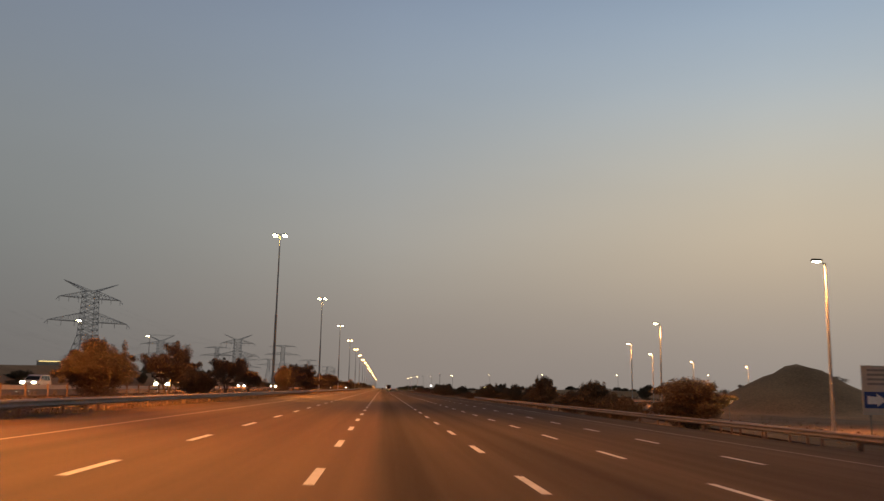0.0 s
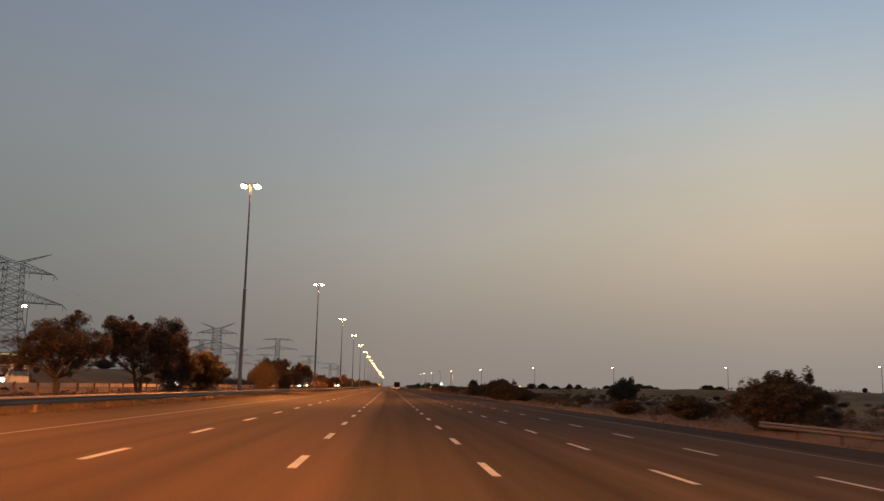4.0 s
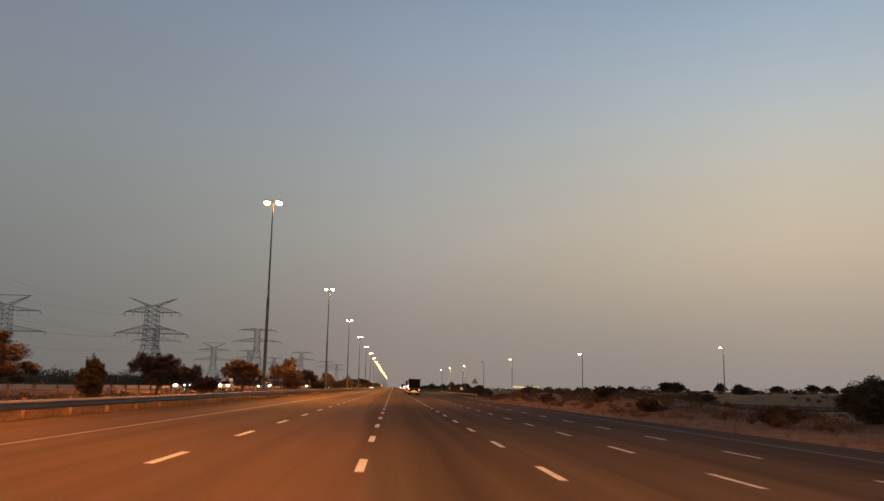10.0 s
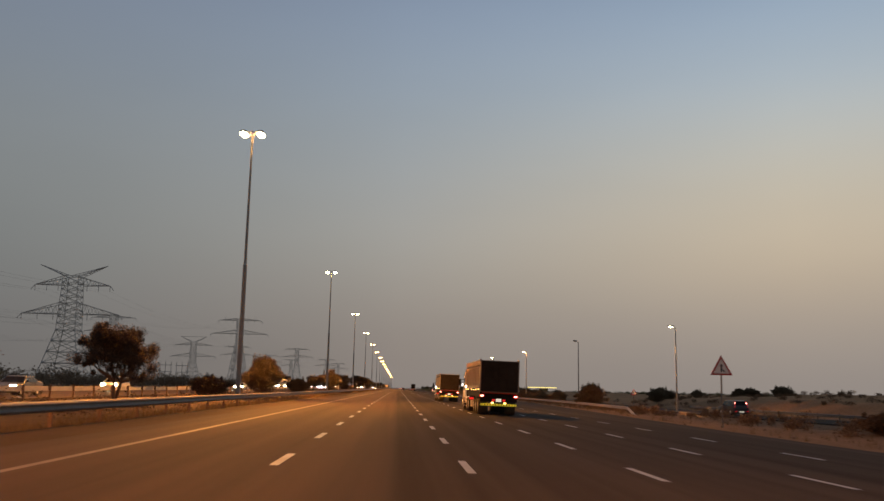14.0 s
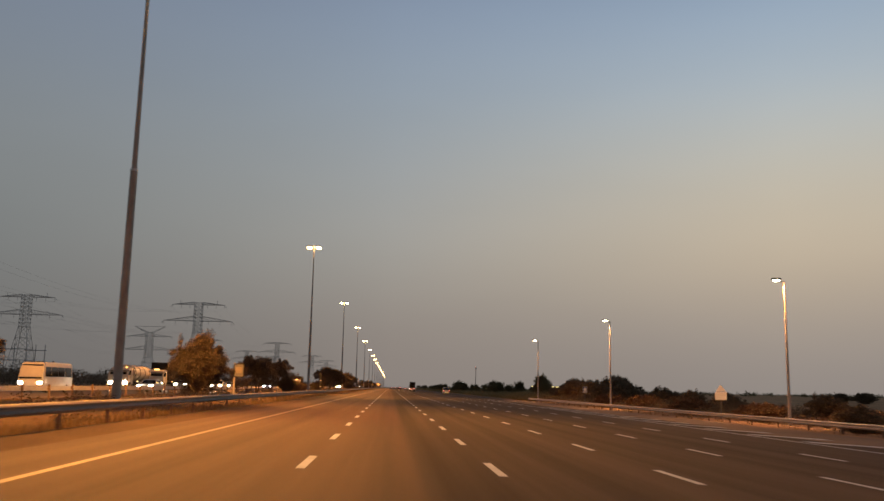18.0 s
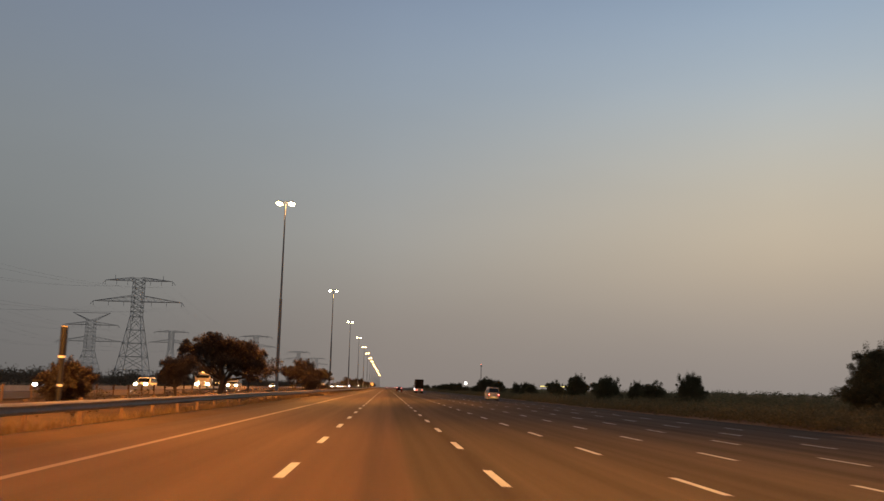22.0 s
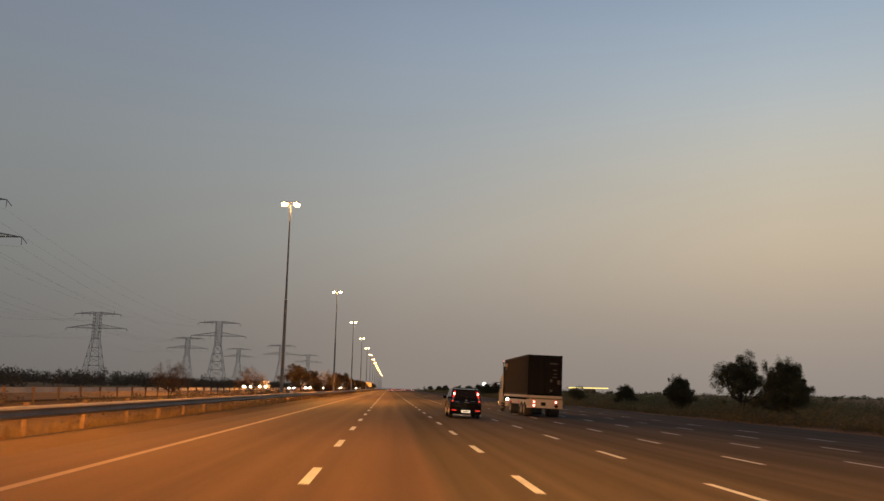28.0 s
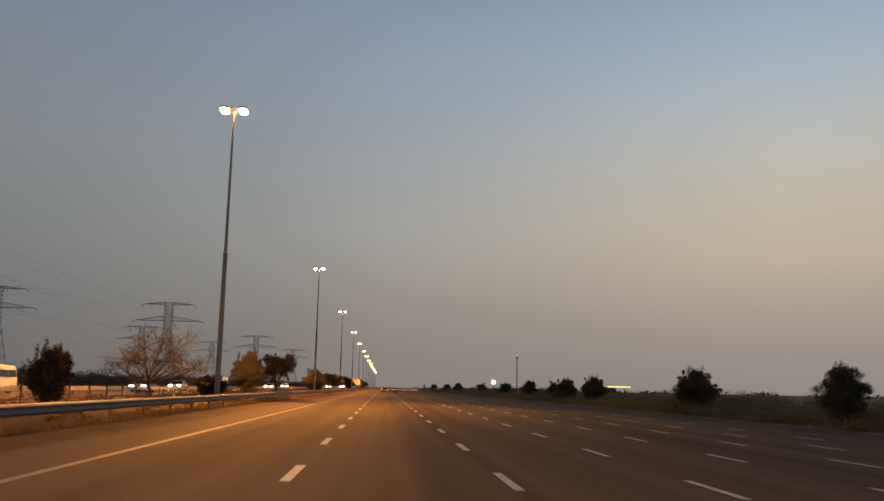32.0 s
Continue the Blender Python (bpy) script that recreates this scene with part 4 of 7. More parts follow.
def lorry_cab(t, y0, paint, high=3.2, depth=2.2, w=2.5):
    """A forward-control cab with a domed roof, whose back is at y0."""
    f = y0 + depth
    prof = [(y0, 1.0), (y0, high - 0.05), (y0 + 0.6, high + 0.05), (y0 + 1.15, high), (y0 + 1.6, high - 0.16), (f - 0.22, high - 0.46), (f - 0.02, 1.95), (f, 1.6), (f, 0.55), (f - 0.12, 0.45), (f - 0.3, 0.5)]
    prof += [(f - 0.42 - 0.56 + 0.56 * math.cos(math.pi * i / 6), 0.55 + 0.5 * math.sin(math.pi * i / 6)) for i in range(7)]
    cab = part("cab", shell(bmesh.new(), prof, w, 1.7, 0.05), paint, t, smooth=True)
    cab.data.set_sharp_from_angle(angle=math.radians(32))
    for s in (-1, 1):
        x = s * (w / 2)
        z0, z1 = 1.92, min(2.62, high - 0.5)
        pane([(x - s * 0.012, y0 + 1.02, z0 + 0.02), (x - s * 0.047, y0 + 1.02, z1), (x - s * 0.047, f - 0.36, z1), (x - s * 0.014, f - 0.14, z0 + 0.1), (x - s * 0.012, f - 0.2, z0 - 0.06)][::-s], cab, "side_window")
        b = bmesh.new()
        box(b, s * (w / 2 + 0.27), f + 0.10, 2.2, 0.2, 0.14, 0.56, 0.04)
        house = part("mirror", b, CHASSIS, cab, "black mirror on two arms")
        for z in (2.44, 1.98):
            b = bmesh.new()
            tube(b, (s * (w / 2 - 0.06), f - 0.18, z + 0.02), (s * (w / 2 + 0.24), f + 0.06, z), 0.028)
            part("arm", b, CHASSIS, house)
        b = bmesh.new()
        for yy in (y0 + 0.95, ):
            box(b, s * (w / 2 - 0.002), yy, 1.75, 0.008, 0.02, 1.4)
        box(b, s * (w / 2 + 0.002), y0 + 1.15, 1.62, 0.02, 0.2, 0.05)
        part("door_seam", b, CHASSIS, cab, "dark door seam and handle")
        b = bmesh.new()
        box(b, s * (w / 2 - 0.04), y0 + 1.1, 1.18, 0.1, 2.1, 0.04, 0.01)
        part("side_trim", b, paint, cab)
        b = bmesh.new()
        box(b, s * (w / 2 - 0.14), y0 + 0.12, 0.80, 0.26, 0.5, 0.1, 0.02)
        for k in range(3):
            box(b, s * (w / 2 - 0.08), y0 + 0.1, 0.36 + k * 0.22, 0.14, 0.5, 0.05)
        part("step", b, paint, t)
        glow_box("marker_lamp", s * (w / 2 - 0.06), f - 0.02, 0.72, 0.16, 0.16, 0.14, AMBER, t, "lit amber corner lamp")
        b = bmesh.new()
        box(b, s * (w / 2 - 0.2), f + 0.02, 0.56, 0.36, 0.1, 0.2, 0.04)
        part("bumper_corner", b, CHASSIS, t)
    pane([(-1.05, f - 0.0, 1.98), (1.05, f - 0.0, 1.98), (1.0, f - 0.2, high - 0.52), (-1.0, f - 0.2, high - 0.52)], cab, "windscreen")
    b = bmesh.new()
    box(b, 0, f - 0.08, high - 0.44, w - 0.1, 0.32, 0.07, 0.02)
    part("sun_visor", b, CHASSIS, cab)
    b = bmesh.new()
    box(b, 0, y0 - 0.12, 1.85, w * 0.88, 0.2, 1.9, 0.03)
    tube(b, (-0.8, y0 - 0.3, 1.1), (-0.8, y0 - 0.3, 2.9), 0.09, None, 12)
    part("cab_back", b, CHASSIS, t, "dark rear wall with air pipes")
    return cab


def frame_beams(t, y0, y1, z, w=0.8):
    for s in (-1, 1):
        b = bmesh.new()
        box(b, s * w / 2, (y0 + y1) / 2, z, 0.1, y1 - y0, 0.28)
        part("frame_beam", b, CHASSIS, t)


def dump_truck(at):
    t = thing("dump_truck", "sand-coloured articulated dump truck with a high ribbed tipper body", "truck", at=at)
    w = 2.56
    # tipper body: sloped floor end, ribbed sides, top rail
    b = bmesh.new()
    prof = [(-0.64, 1.5), (-0.64, 3.59), (11.0, 3.68), (11.0, 1.84), (10.6, 1.74), (0.1, 1.70), (-0.3, 1.5)]
    rings = [[b.verts.new((s * w / 2, y, z)) for y, z in prof] for s in (-1, 1)]
    n = len(prof)
    b.faces.new(rings[0])
    b.faces.new(rings[1][::-1])
    for i in range(n):
        j = (i + 1) % n
        b.faces.new((rings[0][j], rings[0][i], rings[1][i], rings[1][j]))
    bmesh.ops.recalc_face_normals(b, faces=b.faces[:])
    body = part("tipper_body", b, TRUCK_SAND, t)
    for s in (-1, 1):
        for k in range(9):
            y = 0.55 + k * 1.2
            b = bmesh.new()
            ring = []
            for z, dy, wide, out in ((1.78, -0.16, 0.11, 0.02), (1.95, -0.13, 0.1, 0.075), (3.12, 0.12, 0.15, 0.085), (3.24, 0.14, 0.17, 0.03)):
                ring.append([b.verts.new((s * (w / 2 + q), y + dy + e * wide, z)) for e, q in ((-1, -0.02), (-0.45, out), (0.45, out), (1, -0.02))])
            for lo, hi in zip(ring, ring[1:]):
                for i in range(4):
                    b.faces.new((lo[i], lo[(i + 1) % 4], hi[(i + 1) % 4], hi[i]))
            b.faces.new(ring[0])
            b.faces.new(ring[-1])
            bmesh.ops.recalc_face_normals(b, faces=b.faces[:])
            part("side_rib", b, TRUCK_SAND, body)
        for k in range(9):
            b = bmesh.new()
            box(b, s * (w / 2 + 0.004), 0.12 + k * 1.2, 3.24, 0.02, 0.72 + 0.06 * (k % 3), 0.13, 0.005)
            part("slot", b, CHASSIS, body, "dark slot below the top rail")
        for k in range(7):
            b = bmesh.new()
            box(b, s * (w / 2 + 0.001), 1.2 + k * 1.44, 2.3 + 0.16 * (k % 3), 0.012, 0.12 + 0.1 * (k % 2), 0.55, 0.004)
            part("rust_streak", b, STAIN, body, "brown rust streak")
        b = bmesh.new()
        box(b, s * (w / 2 + 0.005), 5.17, 3.49, 0.07, 11.6, 0.26, 0.015)
        box(b, s * (w / 2 + 0.015), 5.17, 3.545, 0.07, 11.65, 0.03, 0.008)
        box(b, s * (w / 2 - 0.02), -0.3, 3.64, 0.1, 0.36, 0.1, 0.03, (1, 0.6))
        part("top_rail", b, TRUCK_SAND, body)
        b = bmesh.new()
        box(b, s * (w / 2 + 0.02), 5.4, 1.76, 0.08, 11.1, 0.1, 0.02)
        part("bottom_rail", b, TRUCK_SAND, body)
        b = bmesh.new()
        box(b, s * (w / 2 + 0.005), -0.56, 2.54, 0.06, 0.2, 2.08, 0.02)
        part("corner_post", b, TRUCK_SAND, body)
        b = bmesh.new()
        for k in range(6):
            box(b, s * (w / 2 + 0.1), 10.5, 1.8 + k * 0.25, 0.03, 0.4, 0.035)
        for yy in (10.3, 10.7):
            box(b, s * (w / 2 + 0.1), yy, 2.45, 0.03, 0.03, 1.5)
        part("ladder", b, TRUCK_SAND, body)
        for k, y in enumerate((0.36, 2.3, 4.1, 5.7, 8.8, 10.4)):
            glow_box("marker_lamp", s * (w / 2 + 0.02), y, 1.64, 0.05, 0.11, 0.07, AMBER, t, "lit amber marker lamp")
        for y, dbl in ((1.0, True), (2.5, True), (4.0, True), (8.6, True), (10.1, True), (13.2, False)):
            wheel(t, s * 1.25, y, 0.52, 0.3, DUSTY_RUBBER, DUSTY_RIM, dbl)
        b = bmesh.new()
        box(b, s * 1.16, 6.0, 0.62, 0.2, 1.5, 0.46, 0.03)
        part("tool_box", b, TRUCK_SAND, t)
        b = bmesh.new()
        box(b, s * 1.16, 7.75, 0.75, 0.2, 0.06, 0.75)
        part("mudguard", b, CHASSIS, t)
        b = bmesh.new()
        tube(b, (s * 0.95, 11.1, 0.8), (s * 0.95, 12.7, 0.8), 0.28, None, 14)
        part("fuel_tank", b, TRUCK_WHITE, t)
        lens = glow_box("tail_lamp", s * 1.13, -0.5, 1.25, 0.3, 0.08, 0.13, TAIL, t)
        glow_box("bulb", s * 1.12, -0.55, 1.25, 0.2, 0.03, 0.06, TAIL_CORE, lens, "bright lit bulb")
        glow_box("side_tail_lamp", s * 1.13, 7.4, 0.98, 0.3, 0.1, 0.15, TAIL, t, "lit red lamps behind the tractor wheels")
        lens = glow_box("lower_lamp", s * 0.35, -0.48, 0.98, 0.18, 0.06, 0.13, TAIL, t)
        glow_box("reversing_lamp", s * 0.42, -0.48, 0.80, 0.16, 0.05, 0.09, AMBER, t)
    b = bmesh.new()
    box(b, 0, -0.67, 2.54, w - 0.1, 0.07, 2.0, 0.02)
    gate = part("tailgate", b, DARK_TARP, t, "dark dusty tailgate")
    for k in range(5):
        b = bmesh.new()
        box(b, -1.0 + k * 0.5, -0.72, 2.48, 0.06, 0.03, 1.6)
        part("gate_rib", b, DARK_TARP, gate)
    b = bmesh.new()
    box(b, 0, -0.54, 1.45, w - 0.3, 0.14, 0.08, 0.02)
    part("rear_ledge", b, RED_BAR, t)
    b = bmesh.new()
    box(b, 0, -0.38, 1.12, w - 0.1, 0.12, 0.5, 0.02)
    part("lamp_board", b, CHASSIS, t)
    bar = glow_box("underrun_bar", 0, -0.45, 0.68, w - 0.16, 0.1, 0.14, YELLOW_TAPE, t, "yellow reflective bumper bar")
    for k in range(13):
        b = bmesh.new()
        box(b, -1.1 + k * 0.183, -0.506, 0.68, 0.05, 0.006, 0.1)
        part("chevron", b, PLATE_BAR, bar)
    glow_box("number_plate", 0, -0.47, 0.98, 0.36, 0.03, 0.2, PLATE, t, "pale lit number plate")
    frame_beams(t, -0.5, 14.6, 1.05)
    b = bmesh.new()
    box(b, 0, 5.2, 1.42, 2.44, 10.4, 0.5)
    part("sub_frame", b, CHASSIS, t)
    b = bmesh.new()
    box(b, 0, 11.1, 3.66, w, 0.3, 0.08, 0.02)
    box(b, 0, 11.2, 3.34, w - 0.2, 0.06, 0.7, 0.02)
    part("cab_guard", b, TRUCK_SAND, t)
    lorry_cab(t, 12.45, TRUCK_WHITE, 3.25)
    glow_box("work_lamp", -1.3, 11.1, 1.86, 0.1, 0.16, 0.14, HEAD_WHITE, t, "small white work lamp")
    return t


def container_truck(at):
    t = thing("container_truck", "cream flatbed lorry carrying a dark corrugated shipping container", "truck", at=at)
    w = 2.5
    b = bmesh.new()
    box(b, 0, 6.1, 1.4, w, 12.4, 0.18, 0.02)
    part("flatbed", b, TRUCK_WHITE, t)
    b = bmesh.new()
    box(b, 0, -0.1, 0.92, w + 0.06, 0.06, 0.62, 0.015)
    board = part("rear_board", b, TRUCK_WHITE, t, "cream rear board with lamps")
    for s in (-1, 1):
        for zc in (1.05, 0.78):
            if s > 0 and zc < 0.9:
                b = bmesh.new()
                tube(b, (s * 0.82, -0.16, zc), (s * 0.82, -0.12, zc), 0.16, None, 4)
                part("warning_diamond", b, CHASSIS, board)
                continue
            b = bmesh.new()
            tube(b, (s * 0.78, -0.2, zc), (s * 0.78, -0.12, zc), 0.12, None, 14)
            lens = part("tail_lamp", b, TAIL, board)
            b = bmesh.new()
            tube(b, (s * 0.78, -0.215, zc), (s * 0.78, -0.2, zc), 0.06, None, 10)
            part("bulb", b, TAIL_CORE, lens, "bright lit bulb")
        b = bmesh.new()
        box(b, s * 1.15, 6, 0.98, 0.06, 11.4, 0.35)
        part("side_skirt", b, TRUCK_WHITE, t)
        for y, dbl in ((1.3, True), (2.65, True), (8.2, True), (13.9, False)):
            wheel(t, s * 1.24, y, 0.5, 0.3, DUSTY_RUBBER, DUSTY_RIM, dbl)
        for y in (7.4, 3.8):
            glow_box("side_lamp", s * 1.27, y, 0.95, 0.04, 0.3, 0.1, TAIL, t)
        b = bmesh.new()
        box(b, s * 1.1, 10.6, 0.75, 0.3, 1.6, 0.5, 0.05)
        part("fuel_tank", b, TRUCK_WHITE, t)
    b = bmesh.new()
    box(b, -0.1, -0.14, 0.9, 0.34, 0.03, 0.24)
    part("plate_holder", b, CHASSIS, board)
    # corrugated container
    con = part("container", bmesh.new(), CONTAINER, t, "dark brown corrugated steel container")
    z0, z1, L = 1.5, 4.33, 12.19
    for s in (-1, 1):
        b = bmesh.new()
        pts = []
        y = 0.12
        k = 0
        while y < L - 0.12:
            d = 0.0 if k % 4 in (0, 3) else 0.036
            pts.append((s * (1.215 - d), y))
            y += (0.07, 0.068, 0.104, 0.068)[k % 4]
            k += 1
        lo = [b.verts.new((x, y, z0 + 0.1)) for x, y in pts]
        hi = [b.verts.new((x, y, z1 - 0.1)) for x, y in pts]
        for i in range(len(pts) - 1):
            b.faces.new((lo[i], lo[i + 1], hi[i + 1], hi[i]))
        part("side_wall", b, CONTAINER, con)
        for zc in (z0 + 0.06, z1 - 0.05):
            b = bmesh.new()
            box(b, s * 1.18, L / 2, zc, 0.09, L, 0.12)
            part("rail", b, CONTAINER, con)
        for yy in (0.06, L - 0.06):
            b = bmesh.new()
            box(b, s * 1.18, yy, (z0 + z1) / 2, 0.09, 0.13, z1 - z0)
            part("corner_post", b, CONTAINER, con)
        b = bmesh.new()
        box(b, s * 0.595, 0.02, (z0 + z1) / 2, 1.16, 0.05, z1 - z0 - 0.2, 0.01)
        door = part("door", b, CONTAINER, con)
        for k in range(5):
            b = bmesh.new()
            box(b, s * 0.595, -0.01, z0 + 0.35 + k * 0.55, 1.1, 0.03, 0.2, 0.008)
            part("door_rib", b, CONTAINER, door)
        for xx in (0.3, 0.85):
            b = bmesh.new()
            tube(b, (s * xx, -0.05, z0 + 0.12), (s * xx, -0.05, z1 - 0.12), 0.018)
            part("locking_bar", b, CHASSIS, door)
        b = bmesh.new()
        box(b, s * 1.222, 11.35, 3.86, 0.012, 1.15, 0.3)
        part("company_mark", b, YELLOW_MARK, con, "yellow plain mark")
        b = bmesh.new()
        box(b, s * 1.222, 11.4, 3.55, 0.012, 0.9, 0.08)
        part("number_bar", b, PALE_MARK, con)
    b = bmesh.new()
    box(b, 0, L / 2, z1 - 0.03, 2.4, L, 0.05)
    box(b, 0, L - 0.03, (z0 + z1) / 2, 2.4, 0.05, z1 - z0 - 0.1)
    part("roof", b, CONTAINER, con)
    for k, (x, z, ww, hh) in enumerate(((0.62, 3.75, 0.62, 0.09), (0.72, 3.3, 0.3, 0.07), (0.75, 3.02, 0.25, 0.06), (0.7, 2.8, 0.35, 0.06), (0.45, 2.55, 0.14, 0.2), (0.98, 2.45, 0.2, 0.3), (0.45, 1.85, 0.18, 0.16))):
        b = bmesh.new()
        box(b, x, -0.035, z, ww, 0.01, hh)
        part("door_mark", b, PALE_MARK, con)
    frame_beams(t, 0, 15.4, 0.95)
    b = bmesh.new()
    box(b, 0, 12.85, 2.55, w, 0.14, 2.5, 0.03)
    for k in range(5):
        box(b, -1 + k * 0.5, 12.76, 2.5, 0.08, 0.06, 2.3)
    part("headboard", b, CHASSIS, t, "dark headboard behind the cab")
    lorry_cab(t, 13.3, TRUCK_WHITE, 3.1)
    glow_box("work_lamp", -1.2, 10.2, 1.1, 0.1, 0.16, 0.14, HEAD_WHITE, t, "small white work lamp")
    return t


def box_lorry():
    t = thing("box_lorry", "oncoming box lorry with a dark high body and lit head lamps", "truck")
    b = bmesh.new()
    box(b, 0, 3.6, 2.65, 2.5, 8.2, 2.7, 0.05)
    body = part("box_body", b, DARK_TARP, t, "dark brown box body")
    for s in (-1, 1):
        for k in range(7):
            b = bmesh.new()
            box(b, s * 1.265, 0.1 + k * 1.15, 2.65, 0.03, 0.08, 2.5)
            part("side_rib", b, DARK_TARP, body)
        for y in (1.2, 2.5, 8.9):
            wheel(t, s * 1.2, y, 0.5, 0.3, DUSTY_RUBBER, DUSTY_RIM, y < 5)
        for y in (2.4, 5.0):
            glow_box("marker_lamp", s * 1.27, y, 1.2, 0.04, 0.3, 0.1, AMBER, t, "lit amber marker lamp")
        glow_box("head_lamp", s * 0.9, 10.12, 0.95, 0.4, 0.12, 0.24, HEAD, t, "lit head lamp")
    lorry_cab(t, 7.9, TRUCK_WHITE, 2.85)
    glow_box("roof_marker", 0, 9.1, 2.95, 0.7, 0.1, 0.12, AMBER, t, "row of lit roof markers")
    frame_beams(t, -0.4, 9.6, 0.95)
    return t


def tank_lorry():
    t = thing("tank_lorry", "oncoming lorry with a pale rounded tank and lit head lamps", "truck")
    b = bmesh.new()
    tube(b, (0, -0.4, 2.2), (0, 7.2, 2.2), 1.05, None, 24)
    for v in b.verts:
        v.co.x *= 1.15
    tank = part("tank", b, TRUCK_WHITE, t, "pale oval tank", True)
    tank.data.set_sharp_from_angle(angle=math.radians(40))
    for y in (0.2, 2.3, 4.5, 6.6):
        b = bmesh.new()
        tube(b, (0, y, 2.2), (0, y + 0.12, 2.2), 1.08, None, 24)
        for v in b.verts:
            v.co.x *= 1.15
        part("hoop", b, CHASSIS, tank)
    for s in (-1, 1):
        for y in (1.2, 2.5, 8.9):
            wheel(t, s * 1.2, y, 0.5, 0.3, DUSTY_RUBBER, DUSTY_RIM, y < 5)
        for y in (0.8, 3.4, 6.0):
            glow_box("marker_lamp", s * 1.24, y, 1.15, 0.04, 0.3, 0.1, AMBER, t, "lit amber marker lamp")
        glow_box("head_lamp", s * 0.9, 10.12, 0.95, 0.4, 0.12, 0.24, HEAD, t, "lit head lamp")
    lorry_cab(t, 7.9, TRUCK_WHITE, 2.85)
    for x in (-0.7, 0, 0.7):
        glow_box("roof_marker", x, 9.1, 2.92, 0.22, 0.1, 0.1, AMBER, t, "lit roof marker")
    frame_beams(t, -0.4, 9.6, 0.95)
    return t


def on_road(x, y, turn=0.0, opposite=False):
    z = 0.46 + (x + 26) * -0.008 if opposite else road_z(x)
    tilt = 0.0 if opposite else math.degrees(math.atan(CROSSFALL))
    return pose(x, y, z + 0.005, 0, tilt, turn)


dump_truck(on_road(12.74, 588.2))
dump_truck(on_road(12.6, 531.0))
container_truck(on_road(15.88, 1021.0))
suv = car("shiny black compact estate car with red tail lamps lit", "car", BLACK_PAINT, "suv", head=True)
suv.matrix_basis = on_road(9.31, 1011.91)
glow_box("badge", 0.02, -2.265, 1.02, 0.1, 0.03, 0.09, CHROME, suv, "small chrome badge on the hatch")
glow_box("hatch_trim", 0.04, -2.285, 0.9, 0.3, 0.03, 0.03, CHROME, suv, "bright trim strip under the badge")
for x, z, wide in ((-0.52, 0.93, 0.26), (-0.5, 0.79, 0.14)):
    glow_box("name_bar", x, -2.285, z, wide, 0.02, 0.03, CHROME, suv, "plain chrome lettering bar")
bm = bmesh.new()
box(bm, 0, -2.285, 0.72, 1.3, 0.03, 0.3, 0.012)
part("hatch_recess", bm, BLACK_PAINT, suv)
for s in (-1, 1):
    bm = bmesh.new()
    tube(bm, (s * 0.62, -1.5, 1.76), (s * 0.62, 0.2, 1.76), 0.02)
    for yy in (-1.5, -0.6, 0.2):
        tube(bm, (s * 0.62, yy, 1.68), (s * 0.62, yy, 1.76), 0.016)
    part("roof_rail", bm, CHROME, suv, "chrome roof rail")
    glow_box("side_moulding", s * 0.905, -0.05, 0.56, 0.02, 2.0, 0.04, CHROME, suv, "bright side moulding")
bm = bmesh.new()
box(bm, 0, -1.98, 1.70, 1.2, 0.26, 0.05, 0.015)
part("roof_spoiler", bm, BLACK_PAINT, suv)
glow_box("hatch_handle", 0.38, -2.30, 0.98, 0.24, 0.03, 0.03, CHROME, suv)
bm = bmesh.new()
tube(bm, (0.1, -2.22, 1.16), (-0.32, -2.16, 1.34), 0.012)
part("rear_wiper", bm, CHASSIS, suv)
van = car("white high-roof passenger minibus with dark windows", "minibus", WHITE_CAR, "van", head=True)
van.matrix_basis = on_road(23.85, 897.7)
glow_box("reflective_strip", 0, -2.68, 0.5, 1.2, 0.02, 0.09, YELLOW_TAPE, van, "yellow reflective strip on the bumper")
bm = bmesh.new()
box(bm, 0, -0.4, 2.28, 1.3, 3.6, 0.05, 0.02)
part("roof_panel", bm, WHITE_CAR, van)

# the pool of the head lamps on the road ahead of the two vehicles
for vx, vy in ((23.85, 900.4), (9.31, 1014.3)):
    beam = down_light("head_beam", vx, vy, road_z(vx) + 0.8, 1500.0, (1.0, 0.86, 0.62), 0.1, 70)
    beam.rotation_euler = (math.radians(84), 0, 0)

